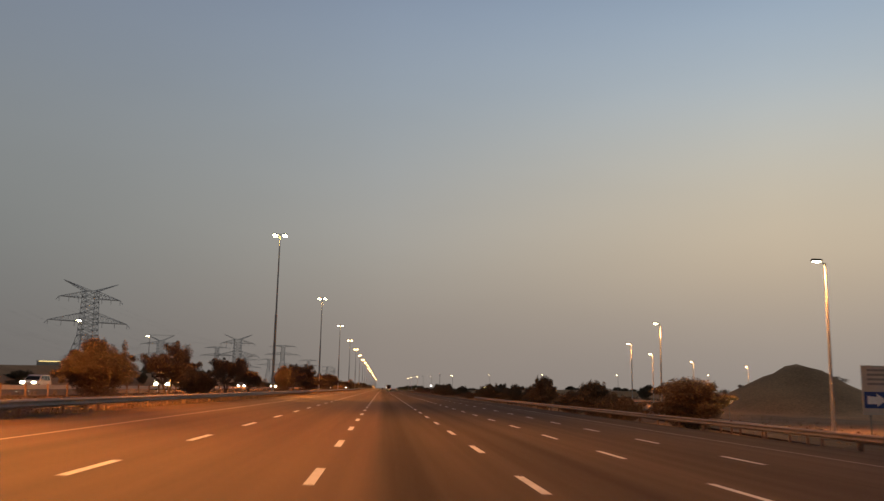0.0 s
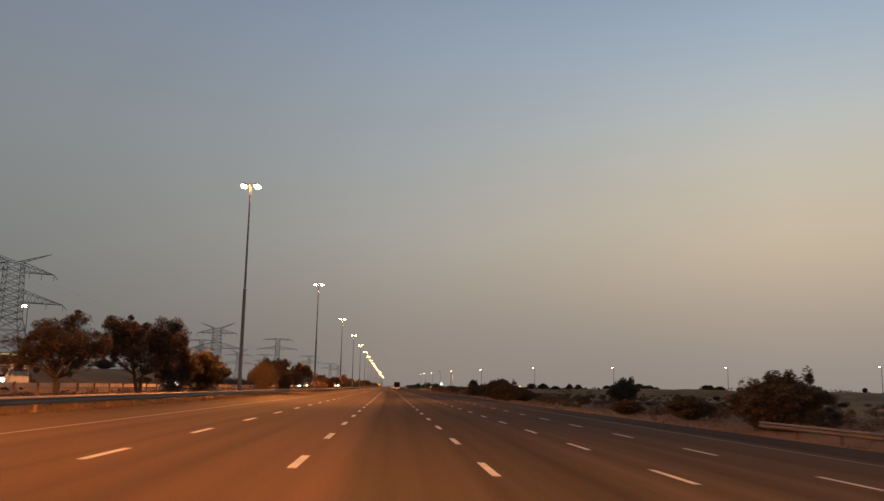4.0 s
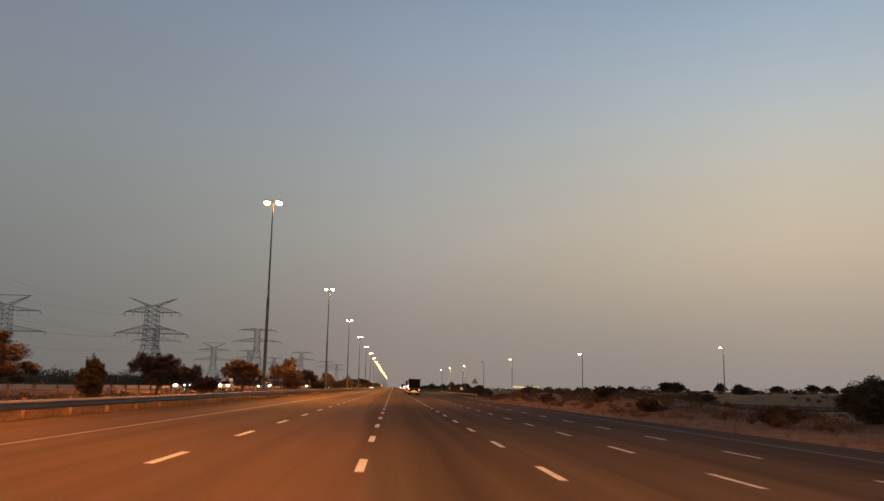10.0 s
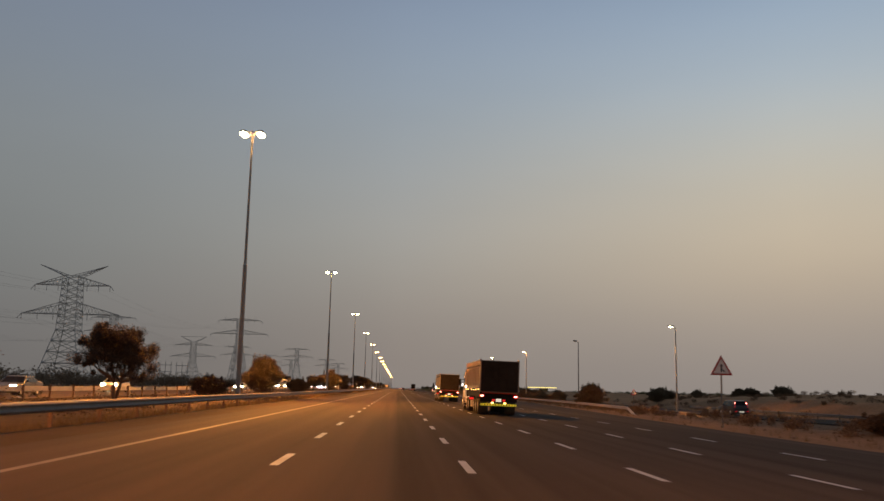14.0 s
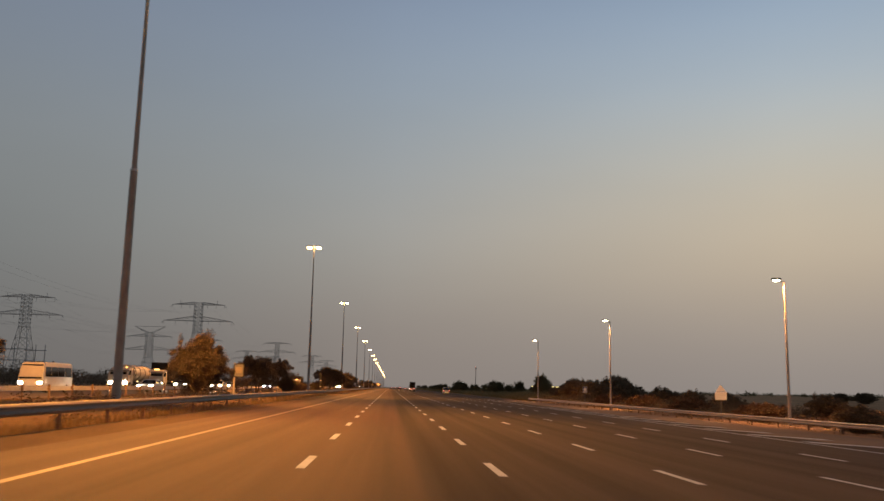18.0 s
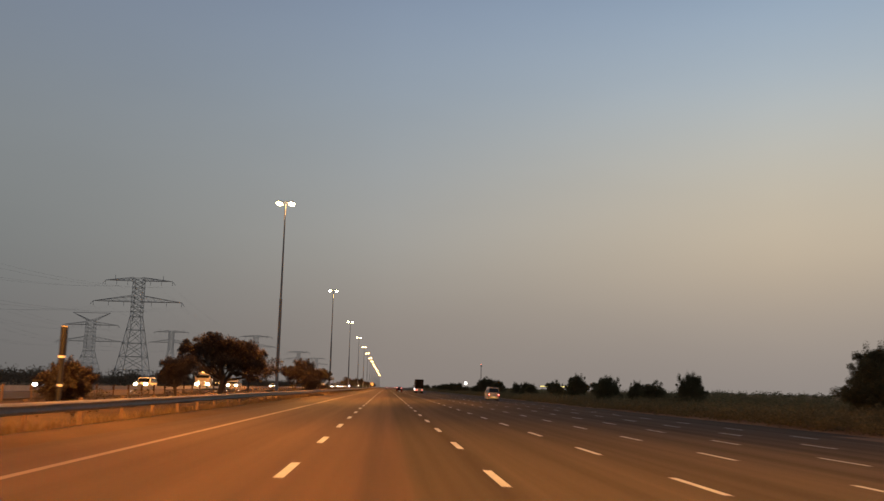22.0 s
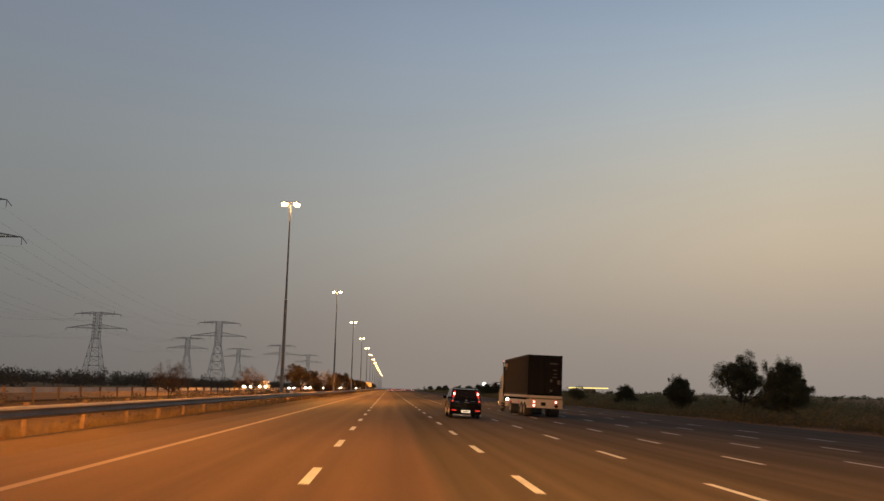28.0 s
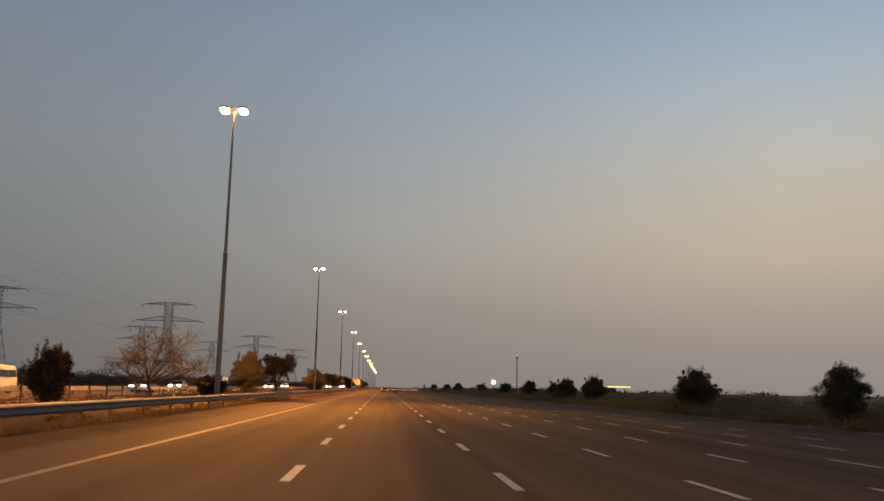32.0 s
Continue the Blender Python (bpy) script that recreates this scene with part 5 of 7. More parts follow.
# oncoming traffic with its head lamps lit
makers = {
    "sedan": car("silver saloon car with its head lamps lit", "car", SILVER_CAR, "sedan", tail=False, group="oncoming cars"),
    "suv": car("white estate car with its head lamps lit", "car", WHITE_CAR, "suv", tail=False, group="oncoming cars"),
    "dark": car("dark saloon car with its head lamps lit", "car", DARK_CAR, "sedan", tail=False, group="oncoming cars", cool=True),
    "van": car("white oncoming minibus with its head lamps lit", "minibus", WHITE_CAR, "van", tail=False, group="oncoming minibuses"),
    "bus": car("long white oncoming bus with its head lamps lit", "bus", WHITE_CAR, "bus", tail=False, group="oncoming buses"),
}
TRAFFIC = [("suv", -32.0, 103.7), ("van", -25.6, 214.0), ("van", -25.6, 275.8), ("sedan", -22.0, 268.1), ("dark", -25.6, 477.8), ("suv", -22.0, 494.8),
           ("sedan", -25.6, 507.5), ("van", -29.2, 532.8), ("dark", -22.0, 538.2), ("suv", -25.6, 571.4), ("sedan", -22.0, 611.1), ("sedan", -25.6, 648),
           ("bus", -25.6, 689.0), ("sedan", -22.0, 709.7), ("van", -25.6, 741.1), ("suv", -22.0, 748.7), ("sedan", -29.2, 794.9), ("dark", -25.6, 829.5),
           ("suv", -25.6, 860.6), ("van", -22.0, 905.1), ("sedan", -25.6, 987.8), ("suv", -25.6, 1151.3), ("sedan", -29.2, 1181.2), ("van", -25.6, 1174.8),
           ("dark", -22.0, 1204.7), ("sedan", -25.6, 1236.7), ("suv", -22.0, 1251.6), ("van", -25.6, 1270.8), ("sedan", -22.0, 1313.5), ("suv", -25.6, 1377.5),
           ("sedan", -22.0, 1442.6), ("dark", -25.6, 1473.5), ("suv", -22.0, 1537.6), ("sedan", -25.6, 1601.6), ("van", -22.0, 1676.3), ("sedan", -25.6, 1772.3)]
lorry = box_lorry()
lorry.matrix_basis = on_road(-25.6, 905.0, 180, True)
for x, y in ((-25.6, 146.0), (-29.2, 748.0)):
    copy_thing(lorry, on_road(x, y, 180, True))
tank_lorry().matrix_basis = on_road(-29.2, 731.0, 180, True)
used = set()
for kind, x, y in TRAFFIC:
    at = on_road(x, y, 180, True)
    if kind in used:
        copy_thing(makers[kind], at)
    else:
        makers[kind].matrix_basis = at
        used.add(kind)
# a car on the entry ramp
merging = car("dark estate car with red tail lamps on the entry ramp", "car", DARK_CAR, "suv", head=False)
merging.matrix_basis = pose(44.9, 572.0, road_z(table(RIGHT_EDGE, 572)) - 0.295, 0, 0, 2)
# cars far ahead on the same carriageway
ahead = car("dark saloon car with red tail lamps lit, far ahead", "car", DARK_CAR, "sedan", head=False, group="cars ahead")
for i, (x, y) in enumerate([(5.5, 1347.6), (9.1, 1383.9), (12.8, 1420.2), (9.1, 1486.3), (5.5, 1537.6), (16.4, 1465), (12.8, 1580.2), (9.1, 1660.3), (5.5, 1719), (20.1, 1516.2)]):
    at = on_road(x, y)
    if i == 0:
        ahead.matrix_basis = at
    else:
        copy_thing(ahead, at)


# ---------------------------------------------------------------- trees and shrubs
LEAF_DRY = leaf_material("dry_acacia_leaves", (0.07, 0.057, 0.045), (0.165, 0.13, 0.10))
LEAF_GREEN = leaf_material("dusty_green_leaves", (0.092, 0.086, 0.046), (0.22, 0.195, 0.1))
LEAF_DARK = leaf_material("dark_ghaf_leaves", (0.054, 0.045, 0.037), (0.13, 0.105, 0.083))
LEAF_SHRUB = leaf_material("dusty_shrub_leaves", (0.12, 0.095, 0.06), (0.275, 0.21, 0.13))
LEAF_BROWN = leaf_material("red_brown_brush_leaves", (0.135, 0.085, 0.05), (0.29, 0.185, 0.11))
STRAW = leaf_material("dry_grass", (0.14, 0.095, 0.05), (0.27, 0.19, 0.10))
LEAF_TWIG = leaf_material("dry_twig_ends", (0.07, 0.048, 0.035), (0.15, 0.105, 0.075))
OLIVE = leaf_material("olive_grass", (0.15, 0.125, 0.058), (0.30, 0.245, 0.115))
WOODS = leaf_material("far_dusty_leaves", (0.10, 0.08, 0.055), (0.21, 0.165, 0.115))
BANK = leaf_material("olive_scrub_leaves", (0.165, 0.145, 0.072), (0.33, 0.28, 0.145))
BARK = mat("grey_brown_bark", (0.10, 0.072, 0.05), 0.9, grain=(9.0, 1.0, 0.4), bump=0.02)


def leaf_cloud(rng, blobs, size):
    """Small leaves in loose blobs of (centre, radii, how many): vertices and faces."""
    vs, fs = [], []
    for (cx, cy, cz), (rx, ry, rz), n in blobs:
        d = rng.normal(size=(n, 3))
        d /= np.linalg.norm(d, axis=1)[:, None]
        d *= (rng.random((n, 1)) ** 0.45)
        c = d * (rx, ry, rz) + (cx, cy, cz)
        a = rng.normal(size=(n, 3))
        a /= np.linalg.norm(a, axis=1)[:, None]
        b = np.cross(a, rng.normal(size=(n, 3)))
        b /= np.linalg.norm(b, axis=1)[:, None] + 1e-9
        s = size * (0.6 + 0.9 * rng.random((n, 1)))
        o = len(vs)
        q = np.stack([c - a * s, c + a * s + b * s * 0.5, c + a * s * 0.3 - b * s * 0.7], 1).reshape(-1, 3)
        vs += q.tolist()
        fs += (np.arange(n * 3).reshape(-1, 3) + o).tolist()
    return vs, fs


def tree_meshes(seed, height, wide, leaves, leaf, bare=False, low=False):
    """A forked trunk whose limbs carry ragged lobes of small leaves: two meshes."""
    rng = np.random.default_rng(seed)
    rnd = random.Random(seed)
    bm = bmesh.new()
    stems = 4 if low else rnd.choice((2, 3))
    lobes = []
    n = 12 if low else 15
    for i in range(n):
        a = 2 * math.pi * i / n * 1.618 + rnd.uniform(-.4, .4)
        rad = height * wide * (0.12 + 0.46 * math.sqrt((i + 0.5) / n)) * rnd.uniform(0.75, 1.1)
        lift = 1 - (rad / (height * wide * 0.62)) ** 2
        if low:
            z = height * (0.24 + 0.56 * max(0, lift) * rnd.uniform(0.75, 1.15))
        else:
            z = height * (0.30 + 0.47 * max(0, lift) * rnd.uniform(0.8, 1.15)) + rnd.uniform(-.06, .06) * height
        lobes.append(Vector((math.cos(a) * rad, math.sin(a) * rad, z)))
    r0 = (0.017 if bare else 0.026) * height
    forks = []
    for k in range(stems):
        a = rnd.uniform(0, 6.28)
        lean = Vector((math.cos(a) * 0.35, math.sin(a) * 0.35, 1)) * height * (0.12 if low else 0.24)
        foot = Vector((math.cos(a) * 0.08, math.sin(a) * 0.08, -0.15))
        top = foot + lean
        mid = (foot + top) / 2 + Vector((rnd.uniform(-.06, .06), rnd.uniform(-.06, .06), 0))
        tube(bm, foot, mid, r0 * 1.25, r0, 7, False)
        tube(bm, mid, top, r0, r0 * 0.8, 7, False)
        forks.append(top)
    twigs = []
    for c in lobes:
        f = min(forks, key=lambda q: (q - c).length)
        m = f.lerp(c, 0.5) + Vector((rnd.uniform(-.08, .08), rnd.uniform(-.08, .08), rnd.uniform(-.1, .02))) * height
        tube(bm, f, m, r0 * 0.62, r0 * 0.42, 6, False)
        tube(bm, m, c, r0 * 0.42, r0 * 0.22, 5, False)
        for _ in range(12 if bare else 4):
            d = Vector((rnd.gauss(0, 1), rnd.gauss(0, 1), rnd.gauss(0.35, 0.7))).normalized() * height * rnd.uniform(0.10, 0.2)
            o = m.lerp(c, rnd.uniform(0.2, 1))
            tube(bm, o, o + d, r0 * 0.18, r0 * 0.06, 4, False)
            twigs.append(o + d)
            if bare:
                for _ in range(6):
                    e = (d.normalized() + Vector((rnd.gauss(0, .6), rnd.gauss(0, .6), rnd.gauss(0.1, .5)))).normalized() * height * rnd.uniform(0.06, 0.13)
                    p = o + d * rnd.uniform(0.4, 1)
                    tube(bm, p, p + e, r0 * 0.08, r0 * 0.035, 3, False)
                    twigs.append(p + e)
    trunk = mesh_of("trunk", bm, BARK, True)
    blobs = []
    if bare:
        per = max(3, leaves // len(twigs))
        blobs = [((t.x, t.y, t.z), (height * .07, height * .07, height * .06), per) for t in twigs]
    else:
        per = leaves // (n * 9 + len(twigs))
        if low:
            blobs.append(((0, 0, height * 0.40), (height * wide * 0.46, height * wide * 0.46, height * 0.42), leaves // 2))
            for _ in range(26):
                a, e = rnd.uniform(0, 6.28), rnd.uniform(0.0, 1.45)
                u = Vector((math.cos(a) * math.cos(e) * 0.46 * wide, math.sin(a) * math.cos(e) * 0.46 * wide, 0.34 + 0.5 * math.sin(e))) * height
                s = height * rnd.uniform(0.07, 0.14)
                blobs.append(((u.x, u.y, u.z), (s, s, s * rnd.uniform(0.9, 1.7)), leaves // 70))
            for _ in range(34 if wide < 0.8 else 12):
                a, q = rnd.uniform(0, 6.28), rnd.uniform(0.05, 0.42) * wide * height
                s = height * rnd.uniform(0.035, 0.075)
                blobs.append(((math.cos(a) * q, math.sin(a) * q, height * rnd.uniform(0.74, 0.9)), (s, s, s * rnd.uniform(1.4, 3.4)), leaves // 120))
        else:
            blobs.append(((0, 0, height * 0.52), (height * wide * 0.42, height * wide * 0.42, height * 0.2), leaves // 5))
        for c in lobes:
            big = height * rnd.uniform(0.13, 0.21)
            blobs.append(((c.x, c.y, c.z), (big * 0.8, big * 0.8, big * 0.55), per * 2))
            for _ in range(8):
                d = Vector((rnd.gauss(0, 1), rnd.gauss(0, 1), rnd.gauss(0.1, 0.7))).normalized()
                s = big * rnd.uniform(0.28, 0.6)
                o = c + Vector((d.x * big, d.y * big, d.z * big * 0.75))
                blobs.append(((o.x, o.y, max(0.12, o.z)), (s * 1.1, s * 1.1, s * 0.7), per))
        blobs += [((t.x, t.y, max(0.1, t.z)), (height * .05, height * .05, height * .035), per) for t in twigs]
    vs, fs = leaf_cloud(rng, blobs, 0.035 if bare else 0.052)
    crown = bpy.data.meshes.new("crown")
    crown.from_pydata(vs, [], fs)
    crown.materials.append(leaf)
    return trunk, crown


TREES = {
    "acacia": tree_meshes(3, 5.6, 1.12, 40000, LEAF_DRY),
    "round": tree_meshes(8, 5.2, 0.95, 44000, LEAF_DRY, low=True),
    "dark": tree_meshes(14, 5.4, 1.0, 44000, LEAF_DARK),
    "bare": tree_meshes(21, 5.2, 1.05, 12000, LEAF_TWIG, bare=True),
    "green": tree_meshes(27, 6.3, 0.8, 44000, LEAF_GREEN),
    "green_wide": tree_meshes(35, 5.8, 0.95, 44000, LEAF_GREEN, low=True),
    "green_round": tree_meshes(61, 5.5, 0.85, 44000, LEAF_GREEN, low=True),
    "bush": tree_meshes(41, 2.7, 1.1, 19000, LEAF_SHRUB, low=True),
    "bush_tall": tree_meshes(47, 3.5, 0.75, 19000, LEAF_SHRUB, low=True),
    "bush_dark": tree_meshes(43, 2.6, 1.05, 19000, LEAF_DARK, low=True),
    "bush_dry": tree_meshes(53, 1.6, 1.45, 12000, LEAF_BROWN, low=True),
}
WORDS = {
    "acacia": ("broad dry acacia tree in the sandy median", "tree", "median trees"),
    "round": ("bushy round-crowned desert tree in the median", "tree", "median trees"),
    "dark": ("dark dense ghaf tree in the sandy median", "tree", "median trees"),
    "bare": ("nearly bare thorn tree with fine twigs in the median", "tree", "median trees"),
    "green": ("dusty green tree beside the motorway", "tree", "roadside trees"),
    "green_round": ("dense round-topped dark green tree beside the motorway", "tree", "roadside trees"),
    "green_wide": ("low spreading green tree above the roadside scrub", "tree", "roadside trees"),
    "bush": ("dark wide desert shrub on sand", "shrub", "roadside shrubs"),
    "bush_tall": ("tall upright dark desert shrub on sand", "shrub", "roadside shrubs"),
    "bush_dark": ("dark rounded shrub in the sandy median", "shrub", "median shrubs"),
    "bush_dry": ("low dry brown desert shrub on sand", "shrub", "roadside shrubs"),
}


def plant(kind, x, y, scale=1.0, wide=1.0, turn=None, sink=0.0):
    label, category, group = WORDS[kind]
    z = max(ground_z(x, y), -2) - sink
    t = random.uniform(0, 360) if turn is None else turn
    m = pose(x, y, z, 0, 0, t) @ Matrix.Diagonal((scale * wide, scale * wide, scale, 1))
    ob = thing("tree" if category == "tree" else "shrub", label, category, group, at=m)
    part("trunk", TREES[kind][0], None, ob)
    part("crown", TREES[kind][1], None, ob)
    return ob


SIZE = {}
for kind, (_, crown) in TREES.items():
    co = np.empty(len(crown.vertices) * 3)
    crown.vertices.foreach_get("co", co)
    co = co.reshape(-1, 3)
    SIZE[kind] = (np.percentile(co[:, 2], 99), np.percentile(co[:, 0], 98) - np.percentile(co[:, 0], 2))


def plant_sized(kind, x, y, high, wide):
    """Plants a tree or shrub of a given height and width in metres."""
    k = high / SIZE[kind][0]
    return plant(kind, x, y, k, wide / (SIZE[kind][1] * k))


# median trees: kind, x, y, height, width
for row in [
    ("round", -10.66, 59, 3.8, 4.1), ("acacia", -9.94, 75, 4.4, 4.5), ("bush_dark", -10.06, 88, 2.2, 3.2), ("dark", -10.18, 105, 4.1, 4.2), ("dark", -10.3, 121.5, 3.2, 3.6),
    ("round", -10.42, 167, 4.6, 3.9), ("acacia", -10.54, 186, 5, 5), ("dark", -10.66, 203, 6, 6), ("round", -9.94, 210.5, 5.2, 3.7), ("round", -10.06, 223, 4, 4.7),
    ("round", -10.18, 266, 4.1, 3.9), ("dark", -10.3, 281, 5.2, 4.8), ("bush_dark", -10.42, 295, 3, 2.8), ("dark", -10.54, 311, 3.7, 3.8), ("dark", -10.66, 328.5, 5.6, 4.9),
    ("bush_dry", -9.94, 360, 1.9, 4.5), ("bush_dry", -10.06, 366, 1.6, 4), ("round", -10.18, 374, 3.6, 4.8), ("bush_dark", -10.3, 391, 2.4, 1.6), ("dark", -10.42, 405.5, 3.2, 3.5),
    ("dark", -10.54, 416, 2.7, 2.4), ("bush_dark", -10.66, 424, 1.7, 2.2), ("dark", -9.94, 440, 3.8, 4.4), ("acacia", -10.06, 480, 5.3, 5.1), ("bush_dark", -10.18, 492.5, 2.7, 2.5),
    ("bare", -10.3, 502, 4, 3.7), ("dark", -10.42, 524, 4.4, 3.8), ("bush_dark", -10.54, 550, 1.8, 3), ("round", -10.66, 580, 4.4, 4.6), ("bush_dark", -9.94, 611, 2.2, 3),
    ("dark", -10.06, 640, 3.2, 3.2), ("round", -10.18, 680, 4.9, 4.0), ("bare", -10.3, 699, 3.3, 2.2), ("dark", -10.42, 712, 4.3, 4.2), ("dark", -10.54, 725, 4.4, 5),
    ("bush_dark", -10.66, 743.5, 2.5, 2.3), ("bush_dry", -9.94, 752, 1.6, 3), ("bush_dark", -10.06, 790, 2, 2.5), ("dark", -10.18, 812.8, 3, 2.7), ("dark", -10.3, 829, 5.6, 7.6),
    ("dark", -10.42, 846, 5.4, 4.2), ("acacia", -10.66, 899, 5.4, 5.2), ("acacia", -9.94, 909, 5.6, 4.6), ("bush_dark", -10.06, 925, 2.8, 3),
    ("bare", -10.18, 931, 3.3, 4.3), ("dark", -10.3, 951, 4.9, 5.6), ("bush_dry", -10.42, 965, 1.4, 3), ("bare", -10.66, 1023, 2.7, 2.6),
    ("bare", -10.06, 1056, 3.1, 2.9), ("acacia", -10.18, 1111.5, 4.8, 6.4), ("bush_dark", -10.3, 1146, 2.6, 1.8), ("bare", -10.42, 1165, 4.9, 5.6),
    ("bush_dark", -10.54, 1185, 1.8, 3), ("round", -10.66, 1207, 4.8, 3.2), ("dark", -9.94, 1229, 5.4, 4.4), ("round", -10.06, 1297, 4.5, 4.8), ("dark", -10.18, 1347, 4.6, 4.6),
    ("acacia", -10.3, 1377, 4.8, 5.2), ("dark", -10.42, 1436, 4.8, 5), ("round", -10.54, 1495, 4.6, 4.6), ("dark", -10.66, 1550, 5, 5), ("acacia", -9.94, 1612, 5, 5.4),
    ("dark", -10.06, 1676, 5.2, 5), ("round", -10.18, 1751, 5, 5), ("dark", -10.3, 1815, 5, 5),
]:
    plant_sized(*row)

# desert shrubs on the outer side: kind, x, y, height, width
for row in [
    ("bush_tall", 29.5, 57.8, 3.2, 4.6), ("bush", 28.9, 71.7, 1.9, 2.6), ("bush", 28.9, 76.5, 2.1, 2.2), ("bush_tall", 28.9, 82.5, 3.2, 3.2), ("bush", 28.8, 91, 2.4, 3.0), ("bush_tall", 28.9, 108, 3.8, 2.9), ("bush_tall", 29.5, 120.5, 2.7, 2.5), ("bush", 30, 140, 2.1, 4.2), ("bush_tall", 30, 138.6, 2.9, 1.9), ("bush", 30, 146, 1.8, 3.0), ("bush_dry", 31, 160, 1.4, 2.6), ("bush", 31, 181.5, 3.1, 4.6), ("bush", 31, 196, 1.6, 3.0),
    ("bush_dry", 30, 209, 1.2, 2.4), ("bush_dry", 34, 378, 1.2, 2.6), ("bush_dry", 33, 393, 1.2, 2.6), ("bush_dry", 30, 412, 1.0, 2.0), ("bush_dry", 31, 431, 1.2, 2.6), ("bush_dry", 28, 450, 0.9, 1.8),
    ("bush_dry", 29, 503, 1.2, 2.2), ("bush_dry", 30, 477, 1.0, 2.6), ("bush_tall", 33.9, 597, 3.4, 3.6), ("bush_dry", 33, 520, 1.1, 2.6), ("bush", 36, 655, 1.9, 3.2), ("bush", 35, 663, 1.7, 2.6),
]:
    plant_sized(*row)
for row in [
    ("bush", 45.3, 265, 3.7, 4.0), ("bush_tall", 29.0, 291.5, 3.4, 4.4), ("bush", 29.2, 282.5, 3.1, 4.2), ("bush", 30.8, 273, 2.0, 3.8), ("bush_tall", 33, 317, 3.9, 3.0),
    ("bush_dry", 31.2, 311, 1.4, 4), ("bush_tall", 32, 367.5, 4.0, 3.2), ("bush", 35, 374, 2.5, 4.6), ("bush", 33.3, 355, 3.0, 5.2), ("bush_dry", 32, 357, 1.5, 4.5),
    ("bush_dry", 34, 346, 1.4, 5), ("bush", 46, 404, 3.4, 4.8), ("bush", 35.3, 512, 2.6, 3.0), ("bush", 42, 530, 2, 3.6), ("bush", 41.5, 745, 4.2, 7), ("bush_tall", 43, 752, 4.6, 5),
    ("bush", 43.5, 760, 3.6, 7), ("bush", 46.8, 727, 2.5, 3.4), ("bush", 45.5, 735, 2.8, 4.2), ("bush", 46, 712, 2.3, 3.4), ("bush", 43, 703, 1.8, 3.4), ("bush", 47, 690, 2.2, 3.2),
    ("bush", 43, 770, 4.2, 6.5), ("bush_tall", 41.5, 777, 4.4, 5), ("bush", 42, 786, 3.6, 6.5), ("bush", 43, 678, 1.6, 3), ("bush_dry", 39, 668, 1.4, 4),
    ("bush_dry", 38, 684, 1.6, 4), ("bush_dry", 37, 700, 1.6, 4), ("bush_dry", 37, 716, 1.7, 4), ("bush_dry", 37, 733, 1.8, 4),
]:
    plant_sized(*row)
rs = random.Random(77)
for _ in range(46):
    y = rs.uniform(205, 600)
    x = table(RIGHT_EDGE, y) + rs.uniform(6, 70)
    if min(near_path(EXIT_RAMP, x, y), near_path(ENTRY_RAMP, x, y)) > 6.5:
        plant("bush_dry", x, y, rs.uniform(0.35, 0.75), rs.uniform(1.0, 1.5))
for x, y, k in [(118, 353.9, 1.5), (150, 450.1, 1.4), (160, 460.7, 1.3), (190, 503.2, 1.2), (130, 556.4, 1.1), (142, 567.1, 1.0), (150, 599.3, 1.1), (165, 641, 1.2), (172, 651, 1.0), (100, 680.8, 1.1), (108, 696.1, 1.2), (60, 651, 1.0), (70, 680.8, 1.1)]:
    plant_sized("bush", x, y, 2.6 * k, 3.4 * k)
for _ in range(34):
    y = rs.uniform(420, 800)
    x = max(table(ENTRY_RAMP, y) + 16, 70) + 190 * rs.random() ** 1.4
    plant_sized(rs.choice(("bush", "bush_tall")), x, y, rs.uniform(1.6, 3.0), rs.uniform(2.2, 4.5))

for _ in range(26):
    plant_sized(rs.choice(("bush", "bush", "bush_tall")), -44 - 26 * rs.random() ** 1.4, rs.uniform(120, 425), rs.uniform(1.2, 2.8), rs.uniform(2.0, 4.4))

